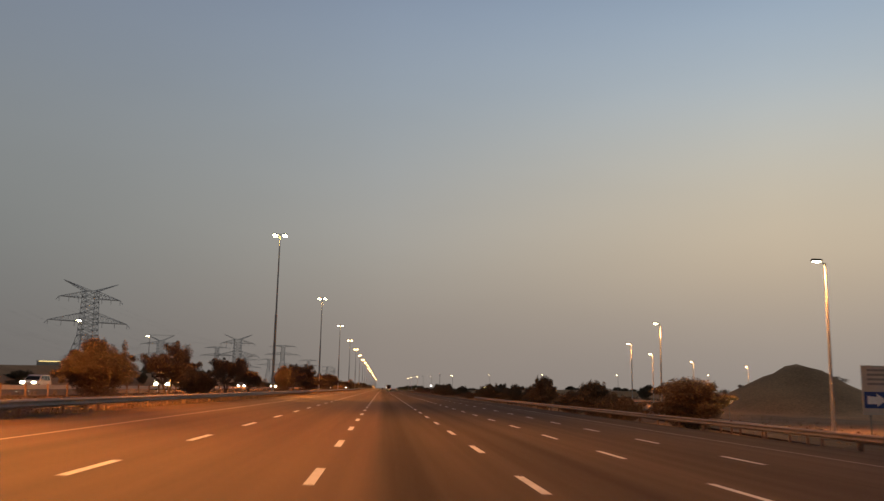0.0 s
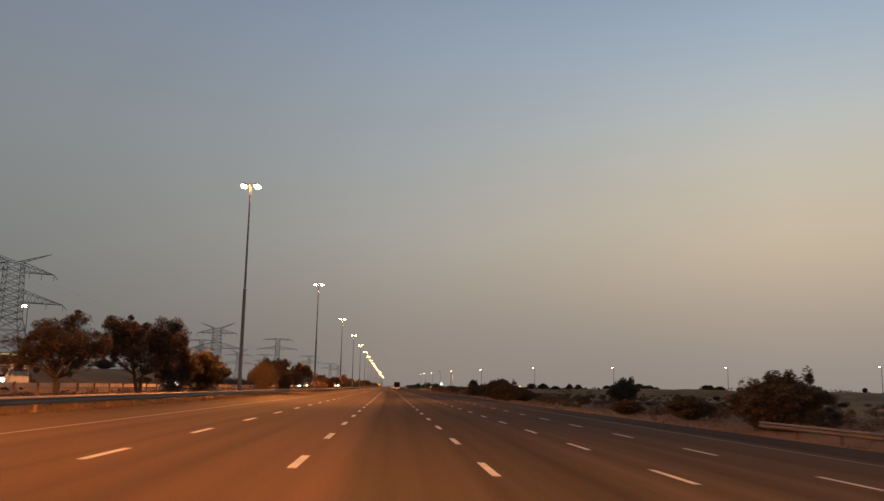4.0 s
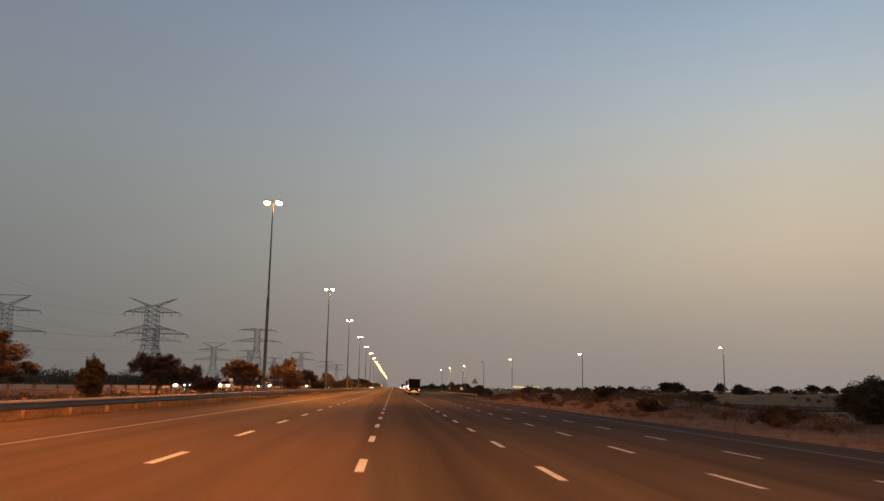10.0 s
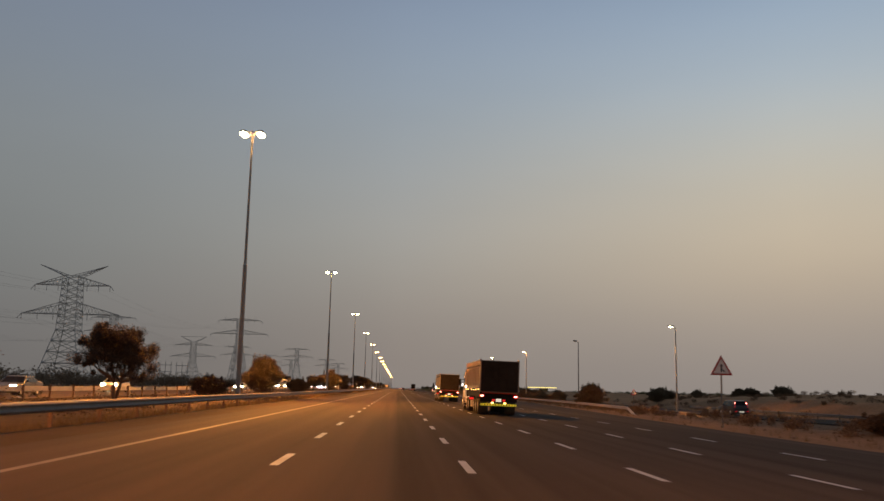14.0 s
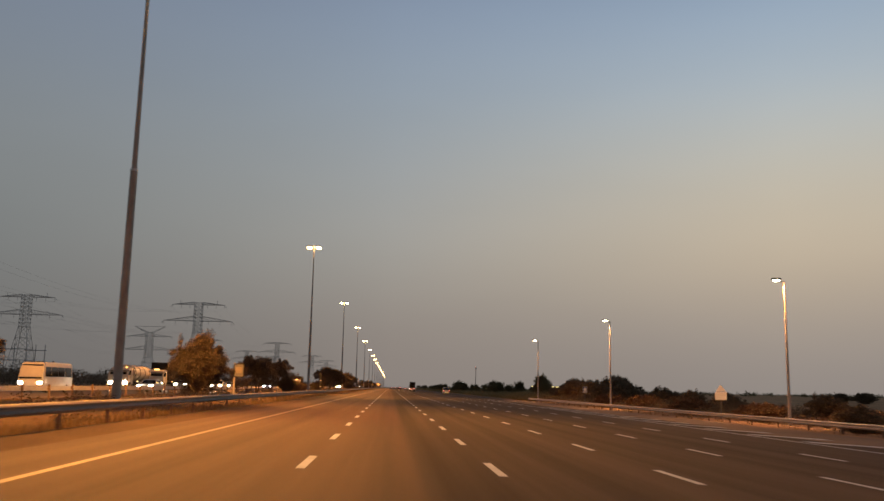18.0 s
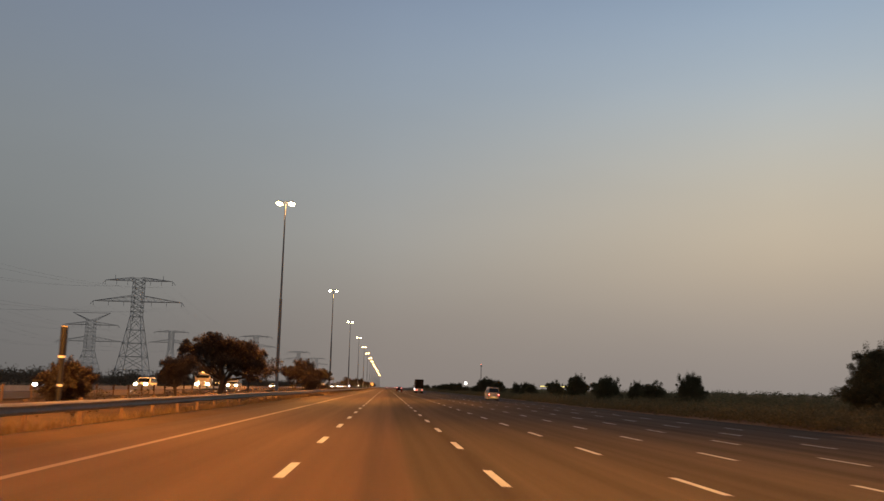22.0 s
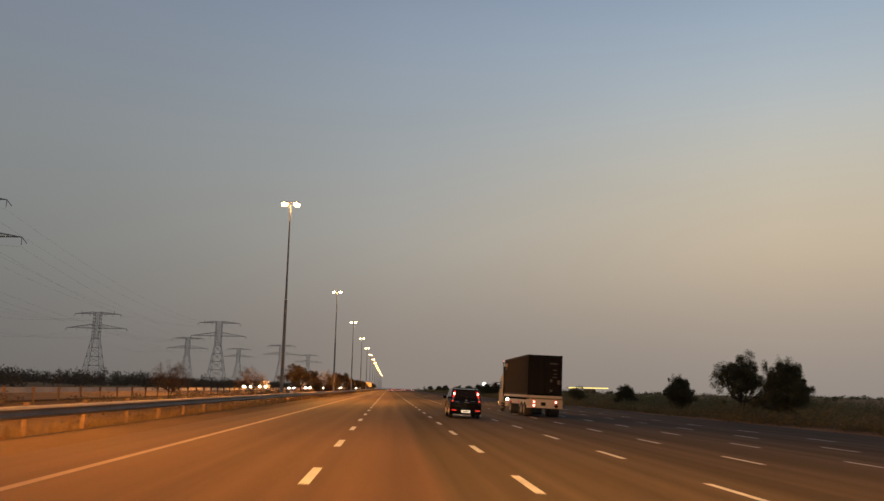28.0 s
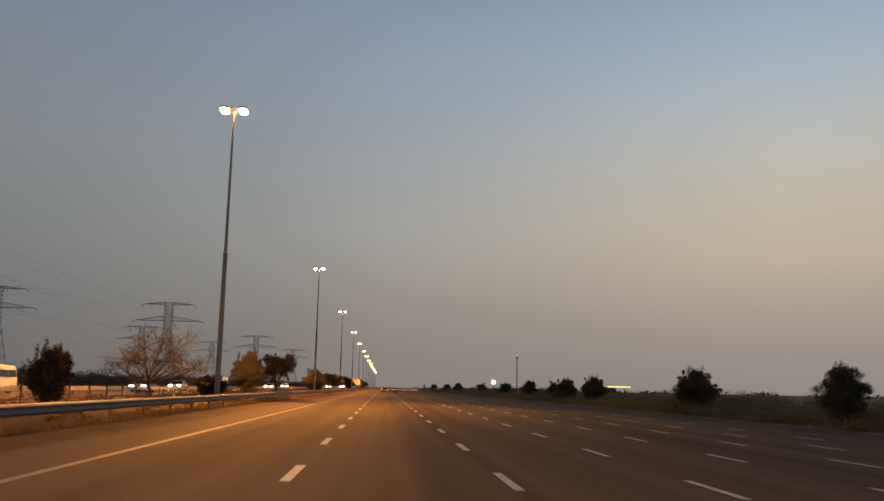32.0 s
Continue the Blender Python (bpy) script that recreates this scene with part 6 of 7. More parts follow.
# trees above the scrub on the outer side: kind, x, y, height, width
for row in [
    ("green", 39.2, 797, 4.7, 3.2), ("green_round", 40, 806, 6.3, 4.2), ("green_wide", 40.8, 846, 5.2, 3.4), ("green", 39.6, 856, 4.2, 3), ("green_round", 40.4, 866, 4.3, 2.6),
    ("green_wide", 39.2, 877, 5.2, 3.8), ("green", 40, 886, 4.8, 3.2), ("green_round", 40.8, 906, 6.1, 3.9), ("green_wide", 39.6, 918, 4.3, 2.6), ("green", 40.4, 927.5, 4.8, 3.4),
    ("green_round", 39.2, 948, 4.2, 3.3), ("green_wide", 40, 960.5, 4.6, 2.8), ("green", 40.8, 980, 4.7, 2.9), ("green_round", 39.6, 1010, 5.4, 3.9), ("green_wide", 40.4, 1036, 6.2, 4.2),
    ("green", 39.2, 1043, 7, 4.6), ("green_round", 40, 1063, 5.2, 3.1), ("green_wide", 40.8, 1089, 4, 3), ("green", 39.6, 1118, 3.9, 3.2), ("green_round", 40.4, 1158.5, 5.6, 3.5),
    ("green_wide", 39.2, 1167, 5.2, 3.5), ("green_round", 40, 1199, 5.7, 4.7), ("green_round", 40.8, 1249, 5.4, 4), ("green_wide", 39.6, 1266, 5.2, 4),
    ("green", 44.4, 1300, 5, 4), ("green_round", 43.2, 1328, 5.4, 4.2), ("green_wide", 44, 1377, 5, 4.5), ("green", 44.8, 1452, 5.5, 4.5), ("green_round", 43.6, 1548, 5.8, 4.8),
    ("green_wide", 44.4, 1634, 5.6, 5), ("green", 43.2, 1751, 6, 5),
]:
    kind, x, y, high, wide = row
    plant_sized(kind, x, y, high * 0.84, wide * 0.95)


# scrub, far woods, tufts: too many to count
def scrub(name, label, category, seed, count, place, size, leaf, per=90):
    rng = np.random.default_rng(seed)
    blobs = []
    for _ in range(count):
        x, y, h, w = place(rng)
        if 60 < y < 690 and x > 26 and min(near_path(EXIT_RAMP, x, y), near_path(ENTRY_RAMP, x, y)) < 5.5:
            continue
        z = ground_z(x, y)
        for _ in range(3):
            ox, oy = rng.normal(0, w * 0.45, 2)
            blobs.append(((x + ox, y + oy, z + h * rng.uniform(0.3, 0.62)), (w * rng.uniform(.4, .8), w * rng.uniform(.4, .8), h * 0.42), per // 3))
    vs, fs = leaf_cloud(rng, blobs, size)
    return tagged(quads(name, vs, fs, leaf), label, category, kind="stuff")


def bank(r):
    """The scrub rises away from the pavement."""
    y, u = 785 + 950 * r.random() ** 1.25, r.random() ** 1.2
    return table(RIGHT_EDGE, y) + 3.0 + 17 * u, y, r.uniform(0.9, 1.6) + 1.35 * min(1.0, u * 2.2), r.uniform(1.0, 2.0)


scrub("roadside_scrub", "dense dusty olive scrub beyond the outer edge of the motorway", "scrub", 5, 3900, bank, 0.082, BANK, 240)
scrub("verge_grass", "low dry grassy verge along the outer pavement", "grass", 6, 1700,
      lambda r: (lambda y: (table(RIGHT_EDGE, y) + r.uniform(1.0, 5.0), y, r.uniform(0.35, 1.1), r.uniform(0.5, 1.1)))(790 + 640 * r.random()), 0.08, OLIVE, 66)
scrub("roadside_brush", "tall brown brush behind the merging area's guardrail", "brush", 13, 420,
      lambda r: (35.5 + 14 * r.random(), 690 + 105 * r.random(), r.uniform(0.7, 1.7), r.uniform(0.9, 1.8)), 0.07, LEAF_SHRUB, 240)
scrub("desert_brush", "low dry brown brush scattered over the outer desert", "brush", 14, 1300,
      lambda r: (lambda y: (table(RIGHT_EDGE, y) + 5 + 75 * r.random() ** 1.5, y, r.uniform(0.5, 1.2), r.uniform(0.45, 1.1)))(130 + 560 * r.random()), 0.075, LEAF_BROWN, 210)
scrub("bank_brush", "short red-brown brush over the low earth bank", "brush", 15, 420,
      lambda r: (lambda y: (table(RIGHT_EDGE, y) + 3.5 + 13 * r.random(), y, r.uniform(0.2, 0.6), r.uniform(0.5, 1.1)))(402 + 102 * r.random()), 0.055, LEAF_BROWN, 150)
scrub("far_woods", "dark belt of far trees beyond the oncoming carriageway", "woods", 7, 1500,
      lambda r: (-60 - 70 * r.random() ** 1.5, 415 + 1575 * r.random(), r.uniform(2.4, 5.4), r.uniform(2.0, 4.4)), 0.24, WOODS, 165)
scrub("horizon_woods", "thin line of far shrubs on the desert horizon", "woods", 8, 420,
      lambda r: (r.uniform(140, 620), r.uniform(500, 2000), r.uniform(1.5, 3.8), r.uniform(2.0, 4.5)), 0.4, LEAF_GREEN, 60)
scrub("end_woods", "low far trees where the motorway meets the horizon", "woods", 10, 260,
      lambda r: (r.choice([-1, 1]) * r.uniform(45, 260), r.uniform(1800, 2400), r.uniform(2.5, 6.0), r.uniform(3, 6)), 0.5, LEAF_GREEN, 60)
scrub("median_brush", "low brown brush scattered over the sandy median", "brush", 9, 1500,
      lambda r: (r.uniform(-15.2, -4.6), -10 + 1340 * r.random(), r.uniform(0.2, 0.85), r.uniform(0.3, 0.9)), 0.06, LEAF_DRY, 60)


def tufts(name, label, seed, count, place):
    rng = np.random.default_rng(seed)
    vs, fs = [], []
    for _ in range(count):
        x, y = place(rng)
        z = ground_z(x, y) if not -3.6 < x < -1.9 else road_z(x)
        for _ in range(9):
            a, l, b = rng.uniform(0, 6.28), rng.uniform(0.12, 0.42), rng.uniform(0.05, 0.25)
            dx, dy = math.cos(a), math.sin(a)
            bx, by = x + rng.normal(0, 0.12), y + rng.normal(0, 0.2)
            o = len(vs)
            vs += [(bx - dy * .012, by + dx * .012, z - 0.02), (bx + dy * .012, by - dx * .012, z - 0.02), (bx + dx * b, by + dy * b, z + l)]
            fs.append((o, o + 1, o + 2))
    return tagged(quads(name, vs, fs, STRAW), label, "dry grass", kind="stuff")


tufts("guardrail_grass", "tufts of dry grass under the median guardrail", 11, 9000, lambda r: (-4.05 + r.normal(0, 0.28), -5 + 1230 * r.random() ** 0.75))
tufts("desert_grass", "scattered dry grass tufts on the outer sand", 12, 3500,
      lambda r: (lambda y: (table(RIGHT_EDGE, y) + 0.6 + 24 * r.random() ** 1.6, y))(-10 + 815 * r.random()))
# stones on the sand verges
rk = np.random.default_rng(4)
vs, fs = [], []
for _ in range(900):
    y = -5 + 815 * rk.random()
    x = table(RIGHT_EDGE, y) + 0.3 + 14 * rk.random() if rk.random() < 0.6 else -3.7 - 5 * rk.random()
    s = rk.uniform(0.03, 0.11)
    z = ground_z(x, y)
    o = len(vs)
    j = rk.uniform(0.6, 1.3, 6) * s
    vs += [(x + j[0], y, z), (x, y + j[1], z), (x - j[2], y, z), (x, y - j[3], z), (x, y, z + j[4])]
    fs += [(o, o + 1, o + 4), (o + 1, o + 2, o + 4), (o + 2, o + 3, o + 4), (o + 3, o, o + 4)]
tagged(quads("stones", vs, fs, GRAVEL), "small pale stones scattered on the sand verges", "stones", kind="stuff")


# ---------------------------------------------------------------- pylons and power lines
PYLON_STEEL = mat("pylon_steel", (0.52, 0.515, 0.50), 0.6, 0.4, grain=(0.6, 0.1, 0.15))


def lattice(bm, a, b, wa, wb, bays, r):
    """A square lattice mast between two heights: four legs and crossed braces."""
    pts = []
    for i in range(bays + 1):
        t = i / bays
        w, z = wa + (wb - wa) * t, a + (b - a) * t
        pts.append([Vector((sx * w, sy * w, z)) for sx, sy in ((-1, -1), (1, -1), (1, 1), (-1, 1))])
    for i in range(bays):
        for k in range(4):
            j = (k + 1) % 4
            tube(bm, pts[i][k], pts[i + 1][k], r, None, 4, False)
            tube(bm, pts[i][k], pts[i + 1][j], r * 0.6, None, 4, False)
            tube(bm, pts[i][j], pts[i + 1][k], r * 0.6, None, 4, False)
            tube(bm, pts[i + 1][k], pts[i + 1][j], r * 0.6, None, 4, False)


def cross_arm(bm, z, half, w, rise, r, s):
    tip = Vector((s * half, 0, z))
    for sy in (-1, 1):
        root, high = Vector((s * w, sy * w, z)), Vector((s * w, sy * w, z + rise))
        tube(bm, root, tip, r, None, 4, False)
        tube(bm, high, tip, r, None, 4, False)
        n = 6
        for i in range(n):
            p = root.lerp(tip, i / n)
            q = high.lerp(tip, (i + 0.5) / n)
            tube(bm, p, q, r * 0.55, None, 4, False)
            tube(bm, q, root.lerp(tip, (i + 1) / n), r * 0.55, None, 4, False)
    for k in range(3):
        p = Vector((s * (half - k * (half - w) / 2.6), 0, z))
        tube(bm, p, p - Vector((0, 0, 2.4)), r * 0.9, None, 4, False)


PYLON_WORDS = {"h": "two horns over wide drooping cross arms", "f": "two wide flat cross arms", "t": "a level top beam over two arms"}


def horn_pair(p, tip_x, tip_z, root_z, w):
    """Two raking brackets that carry the earth wires."""
    for s in (-1, 1):
        b = bmesh.new()
        tip = Vector((s * tip_x, 0, tip_z))
        for sx, sy in ((0.2, -1), (0.2, 1), (1, -1), (1, 1)):
            tube(b, (s * w * sx, sy * w, root_z), tip, 0.12, None, 4, False)
        for i in range(1, 6):
            t = i / 6
            u = Vector((s * w, w, root_z)).lerp(tip, t)
            tube(b, u, Vector((s * w, -w, root_z)).lerp(tip, t), 0.07, None, 4, False)
            tube(b, u, Vector((s * w * 0.2, w, root_z)).lerp(tip, t), 0.07, None, 4, False)
        part("horn", b, PYLON_STEEL, p)


def pylon(kind):
    p = thing("pylon", "steel lattice pylon with " + PYLON_WORDS[kind], "pylon", "pylons")
    waist, wide, neck, top, slim, arms = {
        "h": (22, 9.0, 3.8, 44, 3.0, ((28.6, 19.4, 4.6), (40.4, 15.0, 3.4))),
        "f": (35, 8.0, 2.6, 55.5, 2.5, ((43.0, 23.0, 3.2), (54.2, 17.5, 1.6))),
        "t": (24, 9.4, 3.4, 48, 3.0, ((31.5, 25.0, 3.8), (44.4, 21.0, 2.6)))}[kind]
    b = bmesh.new()
    lattice(b, 0, waist, wide, neck, 5, 0.19)
    part("lattice_base", b, PYLON_STEEL, p)
    b = bmesh.new()
    lattice(b, waist, top, neck, slim, 8, 0.15)
    part("mast", b, PYLON_STEEL, p)
    for z, half, rise in arms:
        for s in (-1, 1):
            b = bmesh.new()
            cross_arm(b, z, half, slim, rise, 0.13, s)
            tube(b, (s * half, 0, z), (s * (half + 1.6), 0, z - 1.9), 0.13, None, 4, False)
            part("cross_arm", b, PYLON_STEEL, p)
    if kind == "h":
        horn_pair(p, 13.6, 48.6, 44, slim)
    elif kind == "t":
        horn_pair(p, 14.6, 54, 48, slim)
        b = bmesh.new()
        for sy in (-0.6, 0.6):
            tube(b, (-14.6, sy, 54), (14.6, sy, 54), 0.13, None, 4, False)
        part("top_beam", b, PYLON_STEEL, p)
    else:
        for s in (-1, 1):
            part("wire_peak", tube(bmesh.new(), (s * 12.5, 0, 54.6), (s * 12.5, 0, 57.2), 0.14, None, 4, False), PYLON_STEEL, p)
    return p


first = {kind: pylon(kind) for kind in "hft"}
PYLONS = [("h", -131.5, 836, 1.03), ("f", -133, 1226, 1.04), ("h", -194, 600, 1.38), ("t", -192, 787, 0.82), ("f", -201.5, 1103, 0.88), ("t", -206, 1370, 0.9),
          ("f", -133, 1658, 0.93), ("f", -195.5, 1557, 0.87), ("f", -199, 1839, 0.87), ("f", -112, 1896, 0.82), ("f", -200, 2140, 0.9), ("f", -120, 2290, 0.9)]
made, base = set(), {}
for kind, x, y, k in PYLONS:
    m = pose(x, y, ground_z(x, y) - 0.3, 0, 0, 38 if y == 600 else 0) @ Matrix.Scale(k / base.get(kind, 1.0), 4)
    if kind in made:
        copy_thing(first[kind], m)
    else:
        first[kind].matrix_basis = m
        made.add(kind)
        base[kind] = k


def cable_run(a, b, sag, name="cable"):
    cu = bpy.data.curves.new(name, "CURVE")
    cu.dimensions, cu.bevel_depth, cu.bevel_resolution = "3D", 0.02, 0
    sp = cu.splines.new("POLY")
    n = 16
    sp.points.add(n)
    for i in range(n + 1):
        t = i / n
        p = Vector(a).lerp(Vector(b), t)
        sp.points[i].co = (p.x, p.y, p.z - 4 * sag * t * (1 - t), 1)
    cu.materials.append(CABLE)
    return cu


CABLE = mat("power_cable", (0.26, 0.26, 0.26), 0.6, 0.3)
for run in ([(-194, 600, 1.38, "h"), (-131.5, 836, 1.03, "h"), (-133, 1226, 1.04, "f"), (-133, 1658, .93, "f"), (-112, 1896, .82, "f"), (-120, 2290, .9, "f")],
            [(-186, 430, .85, "t"), (-192, 787, .82, "t"), (-201.5, 1103, .88, "f"), (-206, 1370, .9, "t"), (-195.5, 1557, .87, "f"), (-199, 1839, .87, "f"), (-200, 2140, .9, "f")]):
    lines = thing("power_line", "thin sagging power cables strung from pylon to pylon", "power line", "power lines")
    for (xa, ya, ka, ta), (xb, yb, kb, tb) in zip(run, run[1:]):
        ends = {"h": ((28.6, 19.4), (28.6, 12.5), (40.4, 15), (40.4, 9)), "f": ((43, 23), (43, 14), (54.2, 17.5), (54.2, 10)), "t": ((31.5, 25), (31.5, 15), (44.4, 21), (44.4, 12))}
        for (za, ha), (zb, hb) in zip(ends[ta], ends[tb]):
            for s in (-1, 1):
                cu = cable_run((xa + s * ha * ka, ya, (za - 2.4) * ka), (xb + s * hb * kb, yb, (zb - 2.4) * kb), 7.0 * (yb - ya) / 300)
                ob = new("cable", cu)
                ob.parent = lines

# ---------------------------------------------------------------- signs and roadside things
SIGN_WHITE = mat("sign_white", (0.85, 0.84, 0.80), 0.5, grain=(6.0, 1.0, 0.12))
SIGN_CREAM = mat("sign_cream", (0.62, 0.52, 0.40), 0.6, grain=(6.0, 1.0, 0.15))
SIGN_RED = mat("sign_red", (0.45, 0.035, 0.025), 0.45)
SIGN_BLUE = mat("sign_blue", (0.02, 0.06, 0.22), 0.45)
SIGN_GREY = mat("sign_grey", (0.17, 0.175, 0.18), 0.6, grain=(6.0, 1.0, 0.15))
SIGN_BLACK = mat("sign_black", (0.02, 0.02, 0.02), 0.5)
SIGN_BACK = mat("sign_back", (0.30, 0.27, 0.23), 0.6, 0.3, grain=(4.0, 1.0, 0.2))


def prism(bm, outline, y0, y1):
    """A flat plate in the x-z plane, thick in y."""
    a = [bm.verts.new((x, y0, z)) for x, z in outline]
    b = [bm.verts.new((x, y1, z)) for x, z in outline]
    bm.faces.new(a)
    bm.faces.new(b[::-1])
    n = len(outline)
    for i in range(n):
        j = (i + 1) % n
        bm.faces.new((a[j], a[i], b[i], b[j]))
    bmesh.ops.recalc_face_normals(bm, faces=bm.faces[:])
    return bm


def plate(parent, name, outline, y, thick, material, label=""):
    return part(name, prism(bmesh.new(), outline, y, y + thick), material, parent, label)


def rect(x0, x1, z0, z1):
    return [(x0, z0), (x1, z0), (x1, z1), (x0, z1)]


def triangle_sign(x, y, z, size, clear):
    s = thing("warning_sign", "triangular red-bordered warning sign on a steel post", "road sign", at=(x, y, z))
    h = size * 0.866
    part("post", tube(bmesh.new(), (0, 0.05, -0.3), (0, 0.05, clear + h * 0.8), 0.045, None, 10), ZINC, s)
    outer = [(-size / 2, clear), (size / 2, clear), (0, clear + h)]
    k = 0.74
    cz = clear + h / 3
    inner = [(px * k, cz + (pz - cz) * k) for px, pz in outer]
    tri = plate(s, "plate", outer, -0.02, 0.02, SIGN_RED)
    plate(s, "face", inner, -0.026, 0.004, SIGN_WHITE)
    u = size
    plate(s, "symbol", [(-0.03 * u, cz - 0.15 * u), (0.03 * u, cz - 0.15 * u), (0.03 * u, cz + 0.10 * u), (0.075 * u, cz + 0.10 * u), (0, cz + 0.21 * u), (-0.075 * u, cz + 0.10 * u), (-0.03 * u, cz + 0.10 * u)], -0.032, 0.004, SIGN_BLACK, "black upright arrow")
    plate(s, "side_road", [(0.035 * u, cz - 0.06 * u), (0.035 * u, cz - 0.005 * u), (0.155 * u, cz - 0.12 * u), (0.12 * u, cz - 0.15 * u)], -0.032, 0.004, SIGN_BLACK)
    return s


triangle_sign(25.7, 525.1, ground_z(25.7, 525.1), 1.4, 3.9 - ground_z(25.7, 525.1) - 1.21)
triangle_sign(40.4, 597.8, ground_z(40.4, 597.8), 1.0, 2.05 - ground_z(40.4, 597.8) - 0.87)

# information board beside the exit ramp
s = thing("roadside_board", "cream board with a blue band on two posts", "sign board", at=(39.2, 51, ground_z(39.2, 51)))
for px in (-0.9, 0.9):
    part("post", tube(bmesh.new(), (px, 0.06, -0.3), (px, 0.06, 4.3), 0.05, None, 10), ZINC, s)
plate(s, "panel", rect(-1.4, 1.4, 1.35, 4.35), -0.02, 0.05, SIGN_CREAM)
band = plate(s, "blue_band", rect(-1.3, 1.3, 1.75, 2.75), -0.026, 0.004, SIGN_BLUE)
plate(s, "arrow", [(-1.1, 2.0), (-0.5, 2.0), (-0.5, 1.85), (0.1, 2.25), (-0.5, 2.65), (-0.5, 2.45), (-1.1, 2.5)], -0.032, 0.004, SIGN_WHITE)
for k in range(4):
    plate(s, "text_bar", rect(-1.05, 0.8 - 0.3 * (k % 2), 4.0 - k * 0.28, 4.14 - k * 0.28), -0.028, 0.006, SIGN_BACK)

s = thing("round_sign", "small round pale sign plate on a thin post", "road sign", at=(33.0, 59.7, ground_z(33.0, 59.7)))
part("post", tube(bmesh.new(), (0, 0.03, -0.3), (0, 0.03, 2.2), 0.03, None, 8), ZINC, s)
part("plate", tube(bmesh.new(), (0, 0, 2.08), (0, -0.02, 2.08), 0.3, None, 22), SIGN_WHITE, s)

for x, y in ((49.6, 184.9), (43.3, 162.5), (56.6, 192.6)):
    s = thing("chevron_sign", "small black and white chevron curve sign", "road sign", "chevron signs", at=(x, y, ground_z(x, y)))
    part("post", tube(bmesh.new(), (0, 0.03, -0.3), (0, 0.03, 1.5), 0.03, None, 8), ZINC, s)
    plate(s, "plate", rect(-0.45, 0.45, 0.7, 1.9), -0.02, 0.02, SIGN_WHITE)
    plate(s, "chevron", [(-0.33, 0.8), (-0.02, 0.8), (0.33, 1.3), (-0.02, 1.8), (-0.33, 1.8), (0.02, 1.3)], -0.026, 0.005, SIGN_BLACK)

s = thing("motorway_sign", "blue sign with a white road symbol behind the guardrail", "road sign", at=(33.9, 735.4, ground_z(33.9, 735.4)))
part("post", tube(bmesh.new(), (0, 0.04, -0.3), (0, 0.04, 2.6), 0.04, None, 8), ZINC, s)
plate(s, "panel", rect(-0.32, 0.32, 1.95, 2.85), -0.02, 0.03, SIGN_WHITE)
plate(s, "face", rect(-0.29, 0.29, 1.98, 2.82), -0.025, 0.004, SIGN_BLUE)
for sx in (-1, 1):
    plate(s, "road_symbol", [(sx * 0.2, 2.03), (sx * 0.08, 2.03), (sx * 0.03, 2.74), (sx * 0.09, 2.74)], -0.031, 0.004, SIGN_WHITE)
plate(s, "bridge_symbol", rect(-0.24, 0.24, 2.42, 2.53), -0.036, 0.004, SIGN_WHITE)

s = thing("median_sign", "grey framed board on a stout post in the median", "road sign", at=(-8.75, 687.8, ground_z(-8.75, 687.8)))
b = bmesh.new()
box(b, 0, 0.06, 1.35, 0.15, 0.12, 3.5, 0.01)
part("post", b, MAST_GREY, s)
plate(s, "panel", rect(-0.06, 0.84, 1.85, 3.05), -0.03, 0.04, SIGN_BLACK, "dark frame")
plate(s, "face", rect(0.0, 0.78, 1.91, 2.99), -0.036, 0.005, SIGN_GREY)
plate(s, "picture", rect(0.12, 0.66, 2.2, 2.75), -0.042, 0.005, SIGN_BACK)

s = thing("speed_camera", "black camera column with two white bands standing in the median", "speed camera", at=(-9.0, 786.4, ground_z(-9.0, 786.4)))
part("column", tube(bmesh.new(), (0, 0, -0.2), (0, 0, 2.25), 0.11, None, 12), SIGN_BLACK, s)
part("camera_drum", tube(bmesh.new(), (0, 0, 2.25), (0, 0, 3.55), 0.15, None, 16), SIGN_BLACK, s)
part("band", tube(bmesh.new(), (0, 0, 2.2), (0, 0, 2.3), 0.165, None, 16), SIGN_WHITE, s, "white band")
part("band", tube(bmesh.new(), (0, 0, 0.95), (0, 0, 1.05), 0.125, None, 16), SIGN_WHITE, s, "white band")
part("cap", tube(bmesh.new(), (0, 0, 3.55), (0, 0, 3.62), 0.165, 0.12, 16), SIGN_BACK, s)

s = thing("bridge_sign", "small pale sign with a peaked top behind the guardrail", "road sign", at=(35.8, 688.0, ground_z(35.8, 688.0)))
part("post", tube(bmesh.new(), (0, 0.04, -0.3), (0, 0.04, 2.6), 0.04, None, 8), ZINC, s)
plate(s, "panel", rect(-0.55, 0.55, 1.75, 2.45), -0.02, 0.03, SIGN_WHITE)
plate(s, "peak", [(-0.5, 2.5), (0.5, 2.5), (0, 3.15)], -0.02, 0.03, SIGN_WHITE, "triangular upper plate")

s = thing("direction_sign", "large pale direction sign on two posts in the median far ahead", "road sign", at=(-8.4, 1520, ground_z(-8.4, 1520)))
for px in (-1.6, 1.6):
    part("post", tube(bmesh.new(), (px, 0.1, -0.3), (px, 0.1, 4.6), 0.09, None, 8), ZINC, s)
plate(s, "panel", rect(-2.3, 2.3, 2.0, 4.7), -0.03, 0.08, SIGN_CREAM)
for k in range(3):
    plate(s, "text_bar", rect(-1.8, 1.5 - k * 0.4, 2.5 + k * 0.7, 2.8 + k * 0.7), -0.036, 0.006, SIGN_BACK)

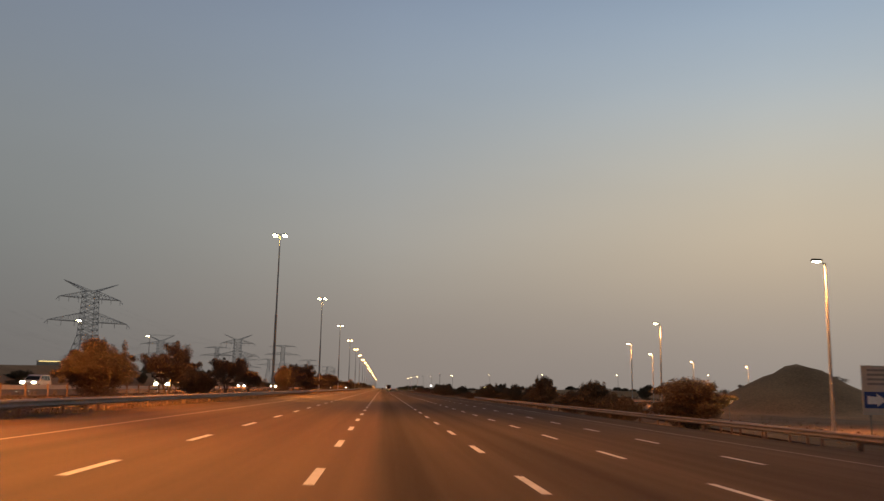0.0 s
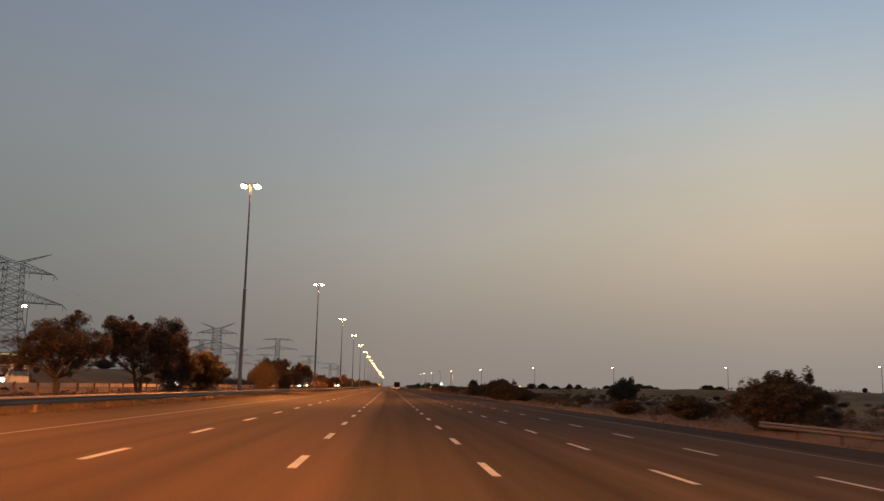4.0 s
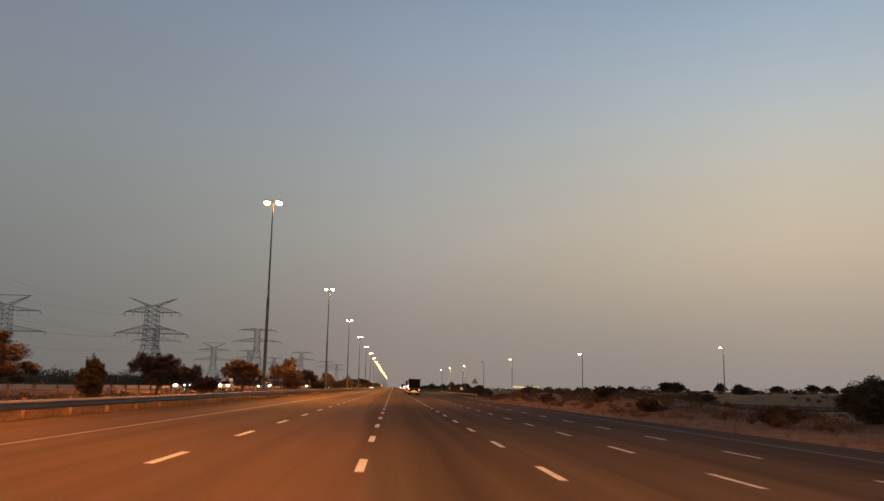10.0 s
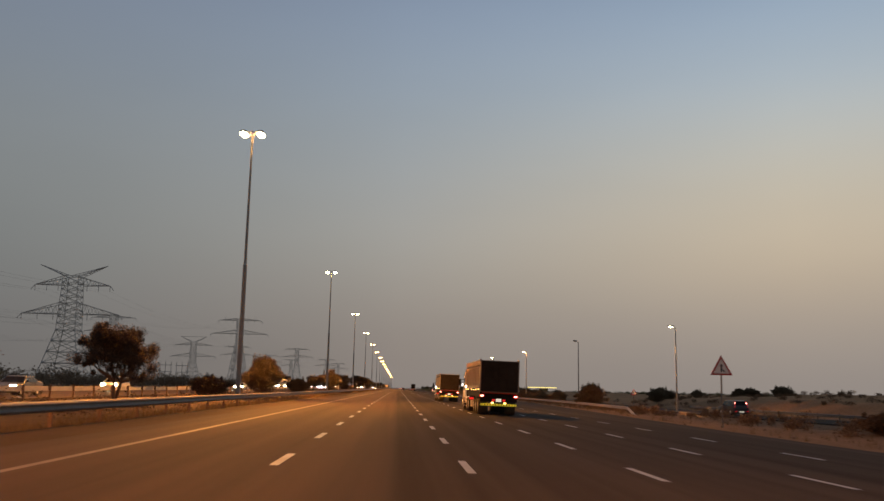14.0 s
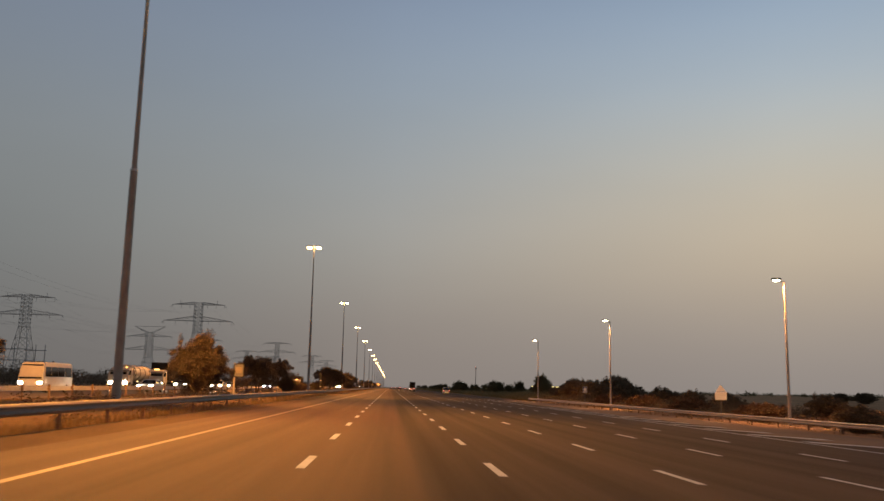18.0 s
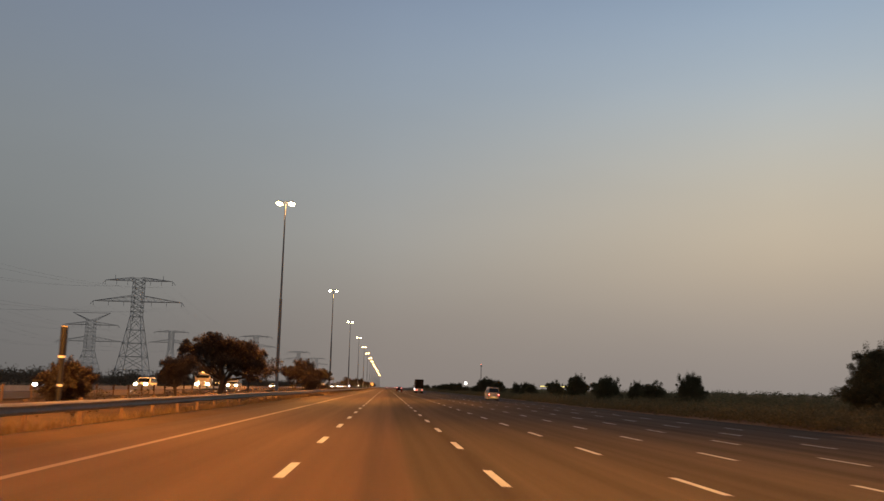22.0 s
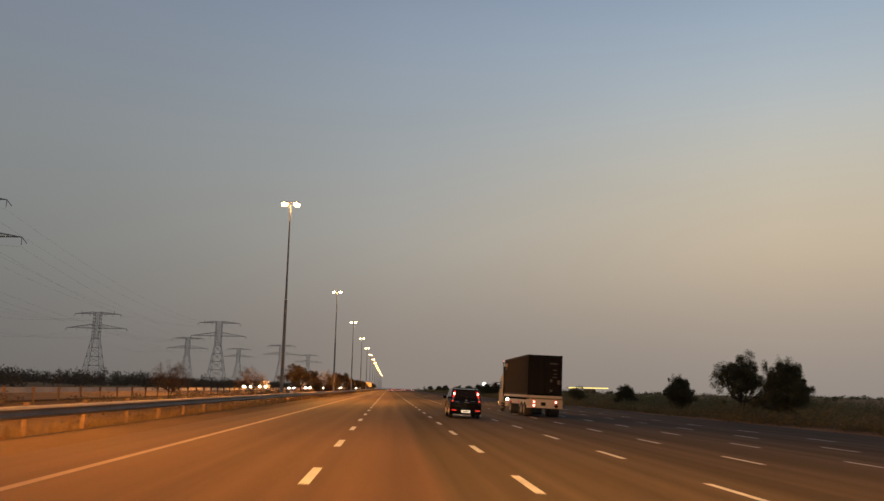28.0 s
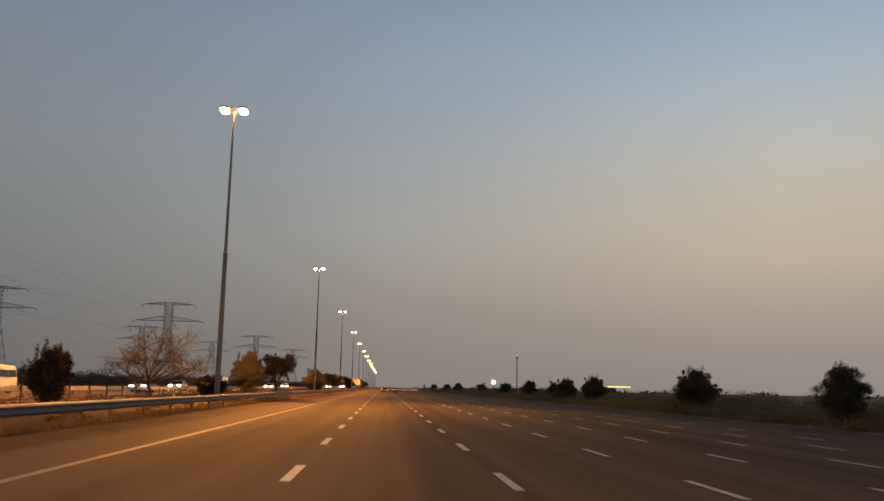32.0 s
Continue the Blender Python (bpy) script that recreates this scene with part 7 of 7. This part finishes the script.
# high lamps and low buildings beyond the oncoming carriageway
GLOWING = mat("glowing_strip", (0.8, 0.7, 0.4), 0.4, emit=(1.0, 0.75, 0.28), strength=2.2)
PALE_WALL = mat("pale_rendered_wall", (0.50, 0.43, 0.35), 0.8, grain=(1.5, 0.2, 0.15))
for i, (x, y) in enumerate(((-92.3, 292), (-92.8, 378.6))):
    hl = thing("high_lamp", "high single-arm street lamp with an orange light", "lamp post", "far street lamps", at=(x, y, ground_z(x, y)))
    high = 21.6 - ground_z(x, y)
    part("pole", tube(bmesh.new(), (0, 0, -0.3), (0, 0, high), 0.2, 0.1, 8), MAST_GREY, hl)
    part("arm", tube(bmesh.new(), (0, 0, high - 0.1), (-0.9, 0, high + 0.2), 0.06, None, 6), MAST_GREY, hl)
    glow_box("lamp_glass", -0.9, 0, high + 0.1, 1.1, 0.7, 0.5, POLE_GLASS, hl, "glowing orange lamp")


def low_building(x, y, w, d, h, lit, label):
    bld = thing("building", label, "building", at=(x, y, min(ground_z(x, y), 0)))
    b = bmesh.new()
    box(b, 0, 0, h / 2 - 0.5, w, d, h + 1)
    part("wall", b, PALE_WALL, bld)
    b = bmesh.new()
    box(b, 0, 0, h + 0.15, w + 0.6, d + 0.6, 0.3)
    part("roof", b, SIGN_BACK, bld)
    for k in range(max(2, int(w / 4))):
        b = bmesh.new()
        box(b, -w / 2 + 2 + k * 4, -d / 2 - 0.01, h * 0.5, 1.4, 0.06, 1.2)
        part("window", b, GLASS, bld)
    if lit:
        glow_box("light_strip", 0, -d / 2 - 0.1, h - 0.2, w * 0.9, 0.1, 0.4, GLOWING, bld, "warm light strip under the roof")
    return bld


low_building(-258, 735, 36, 14, 18, True, "pale block with a warm light strip below its roof, far off")
low_building(-100, 684, 20, 10, 3.6, False, "low pale flat-roofed building among dark trees")

for x, y in ((-86, 818), (-80.5, 822)):
    g = thing("switch_gantry", "small steel switchyard gantry beyond the far road", "gantry", "switchyard gantries", at=(x, y, ground_z(x, y)))
    for px in (-2.2, 0, 2.2):
        part("pole", tube(bmesh.new(), (px, 0, -0.3), (px, 0, 9.6), 0.14, 0.1, 8), PYLON_STEEL, g)
    for z in (5.6, 8.2):
        part("crossbar", tube(bmesh.new(), (-2.6, 0, z), (2.6, 0, z), 0.1, None, 6), PYLON_STEEL, g)

# fuel station far ahead on the outer side
st = thing("fuel_station", "far fuel station canopy with a lit yellow edge", "fuel station", at=(303, 2240, 1.9))
b = bmesh.new()
box(b, 0, 0, 6.0, 60, 18, 0.9, 0.1)
part("canopy", b, PALE_WALL, st)
glow_box("canopy_edge", 0, -9.1, 6.0, 60, 0.2, 1.3, mat("yellow_lit_edge", (0.8, 0.65, 0.2), 0.4, emit=(1.0, 0.78, 0.22), strength=1.6), st, "glowing yellow canopy edge")
for px in (-24, -8, 8, 24):
    part("column", tube(bmesh.new(), (px, 0, -3.5), (px, 0, 5.7), 0.35, None, 8), PALE_WALL, st)
b = bmesh.new()
box(b, 6, 12, 0.5, 18, 7, 8)
part("shop", b, PALE_WALL, st)
tot = thing("station_sign", "round white lit sign on a pole, far off", "sign", at=(124, 2030, -1.4))
part("pole", tube(bmesh.new(), (0, 0, -1), (0, 0, 9), 0.3, None, 8), MAST_GREY, tot)
part("disc", tube(bmesh.new(), (0, 0, 10.5), (0, -0.4, 10.5), 2.4, None, 20), mat("white_lit_disc", (0.9, 0.9, 0.9), 0.4, emit=(1.0, 0.97, 0.9), strength=3.0), tot, "white glowing disc")

mastx = thing("antenna_mast", "slim telecom mast with a cluster of antennas", "antenna mast", at=(141, 1976, -2.6))
part("pole", tube(bmesh.new(), (0, 0, -1), (0, 0, 38), 0.7, 0.4, 8), MAST_DARK, mastx)
for k in range(3):
    a = k * 2 * math.pi / 3
    b = bmesh.new()
    box(b, math.cos(a) * 1.0, math.sin(a) * 1.0, 36.5, 0.5, 0.5, 3.2)
    part("antenna", b, MAST_DARK, mastx)
glow_box("beacon", 0, 0, 38.6, 0.7, 0.7, 0.7, mat("red_beacon", (0.5, 0.05, 0.03), 0.4, emit=(1.0, 0.2, 0.1), strength=3.0), mastx)
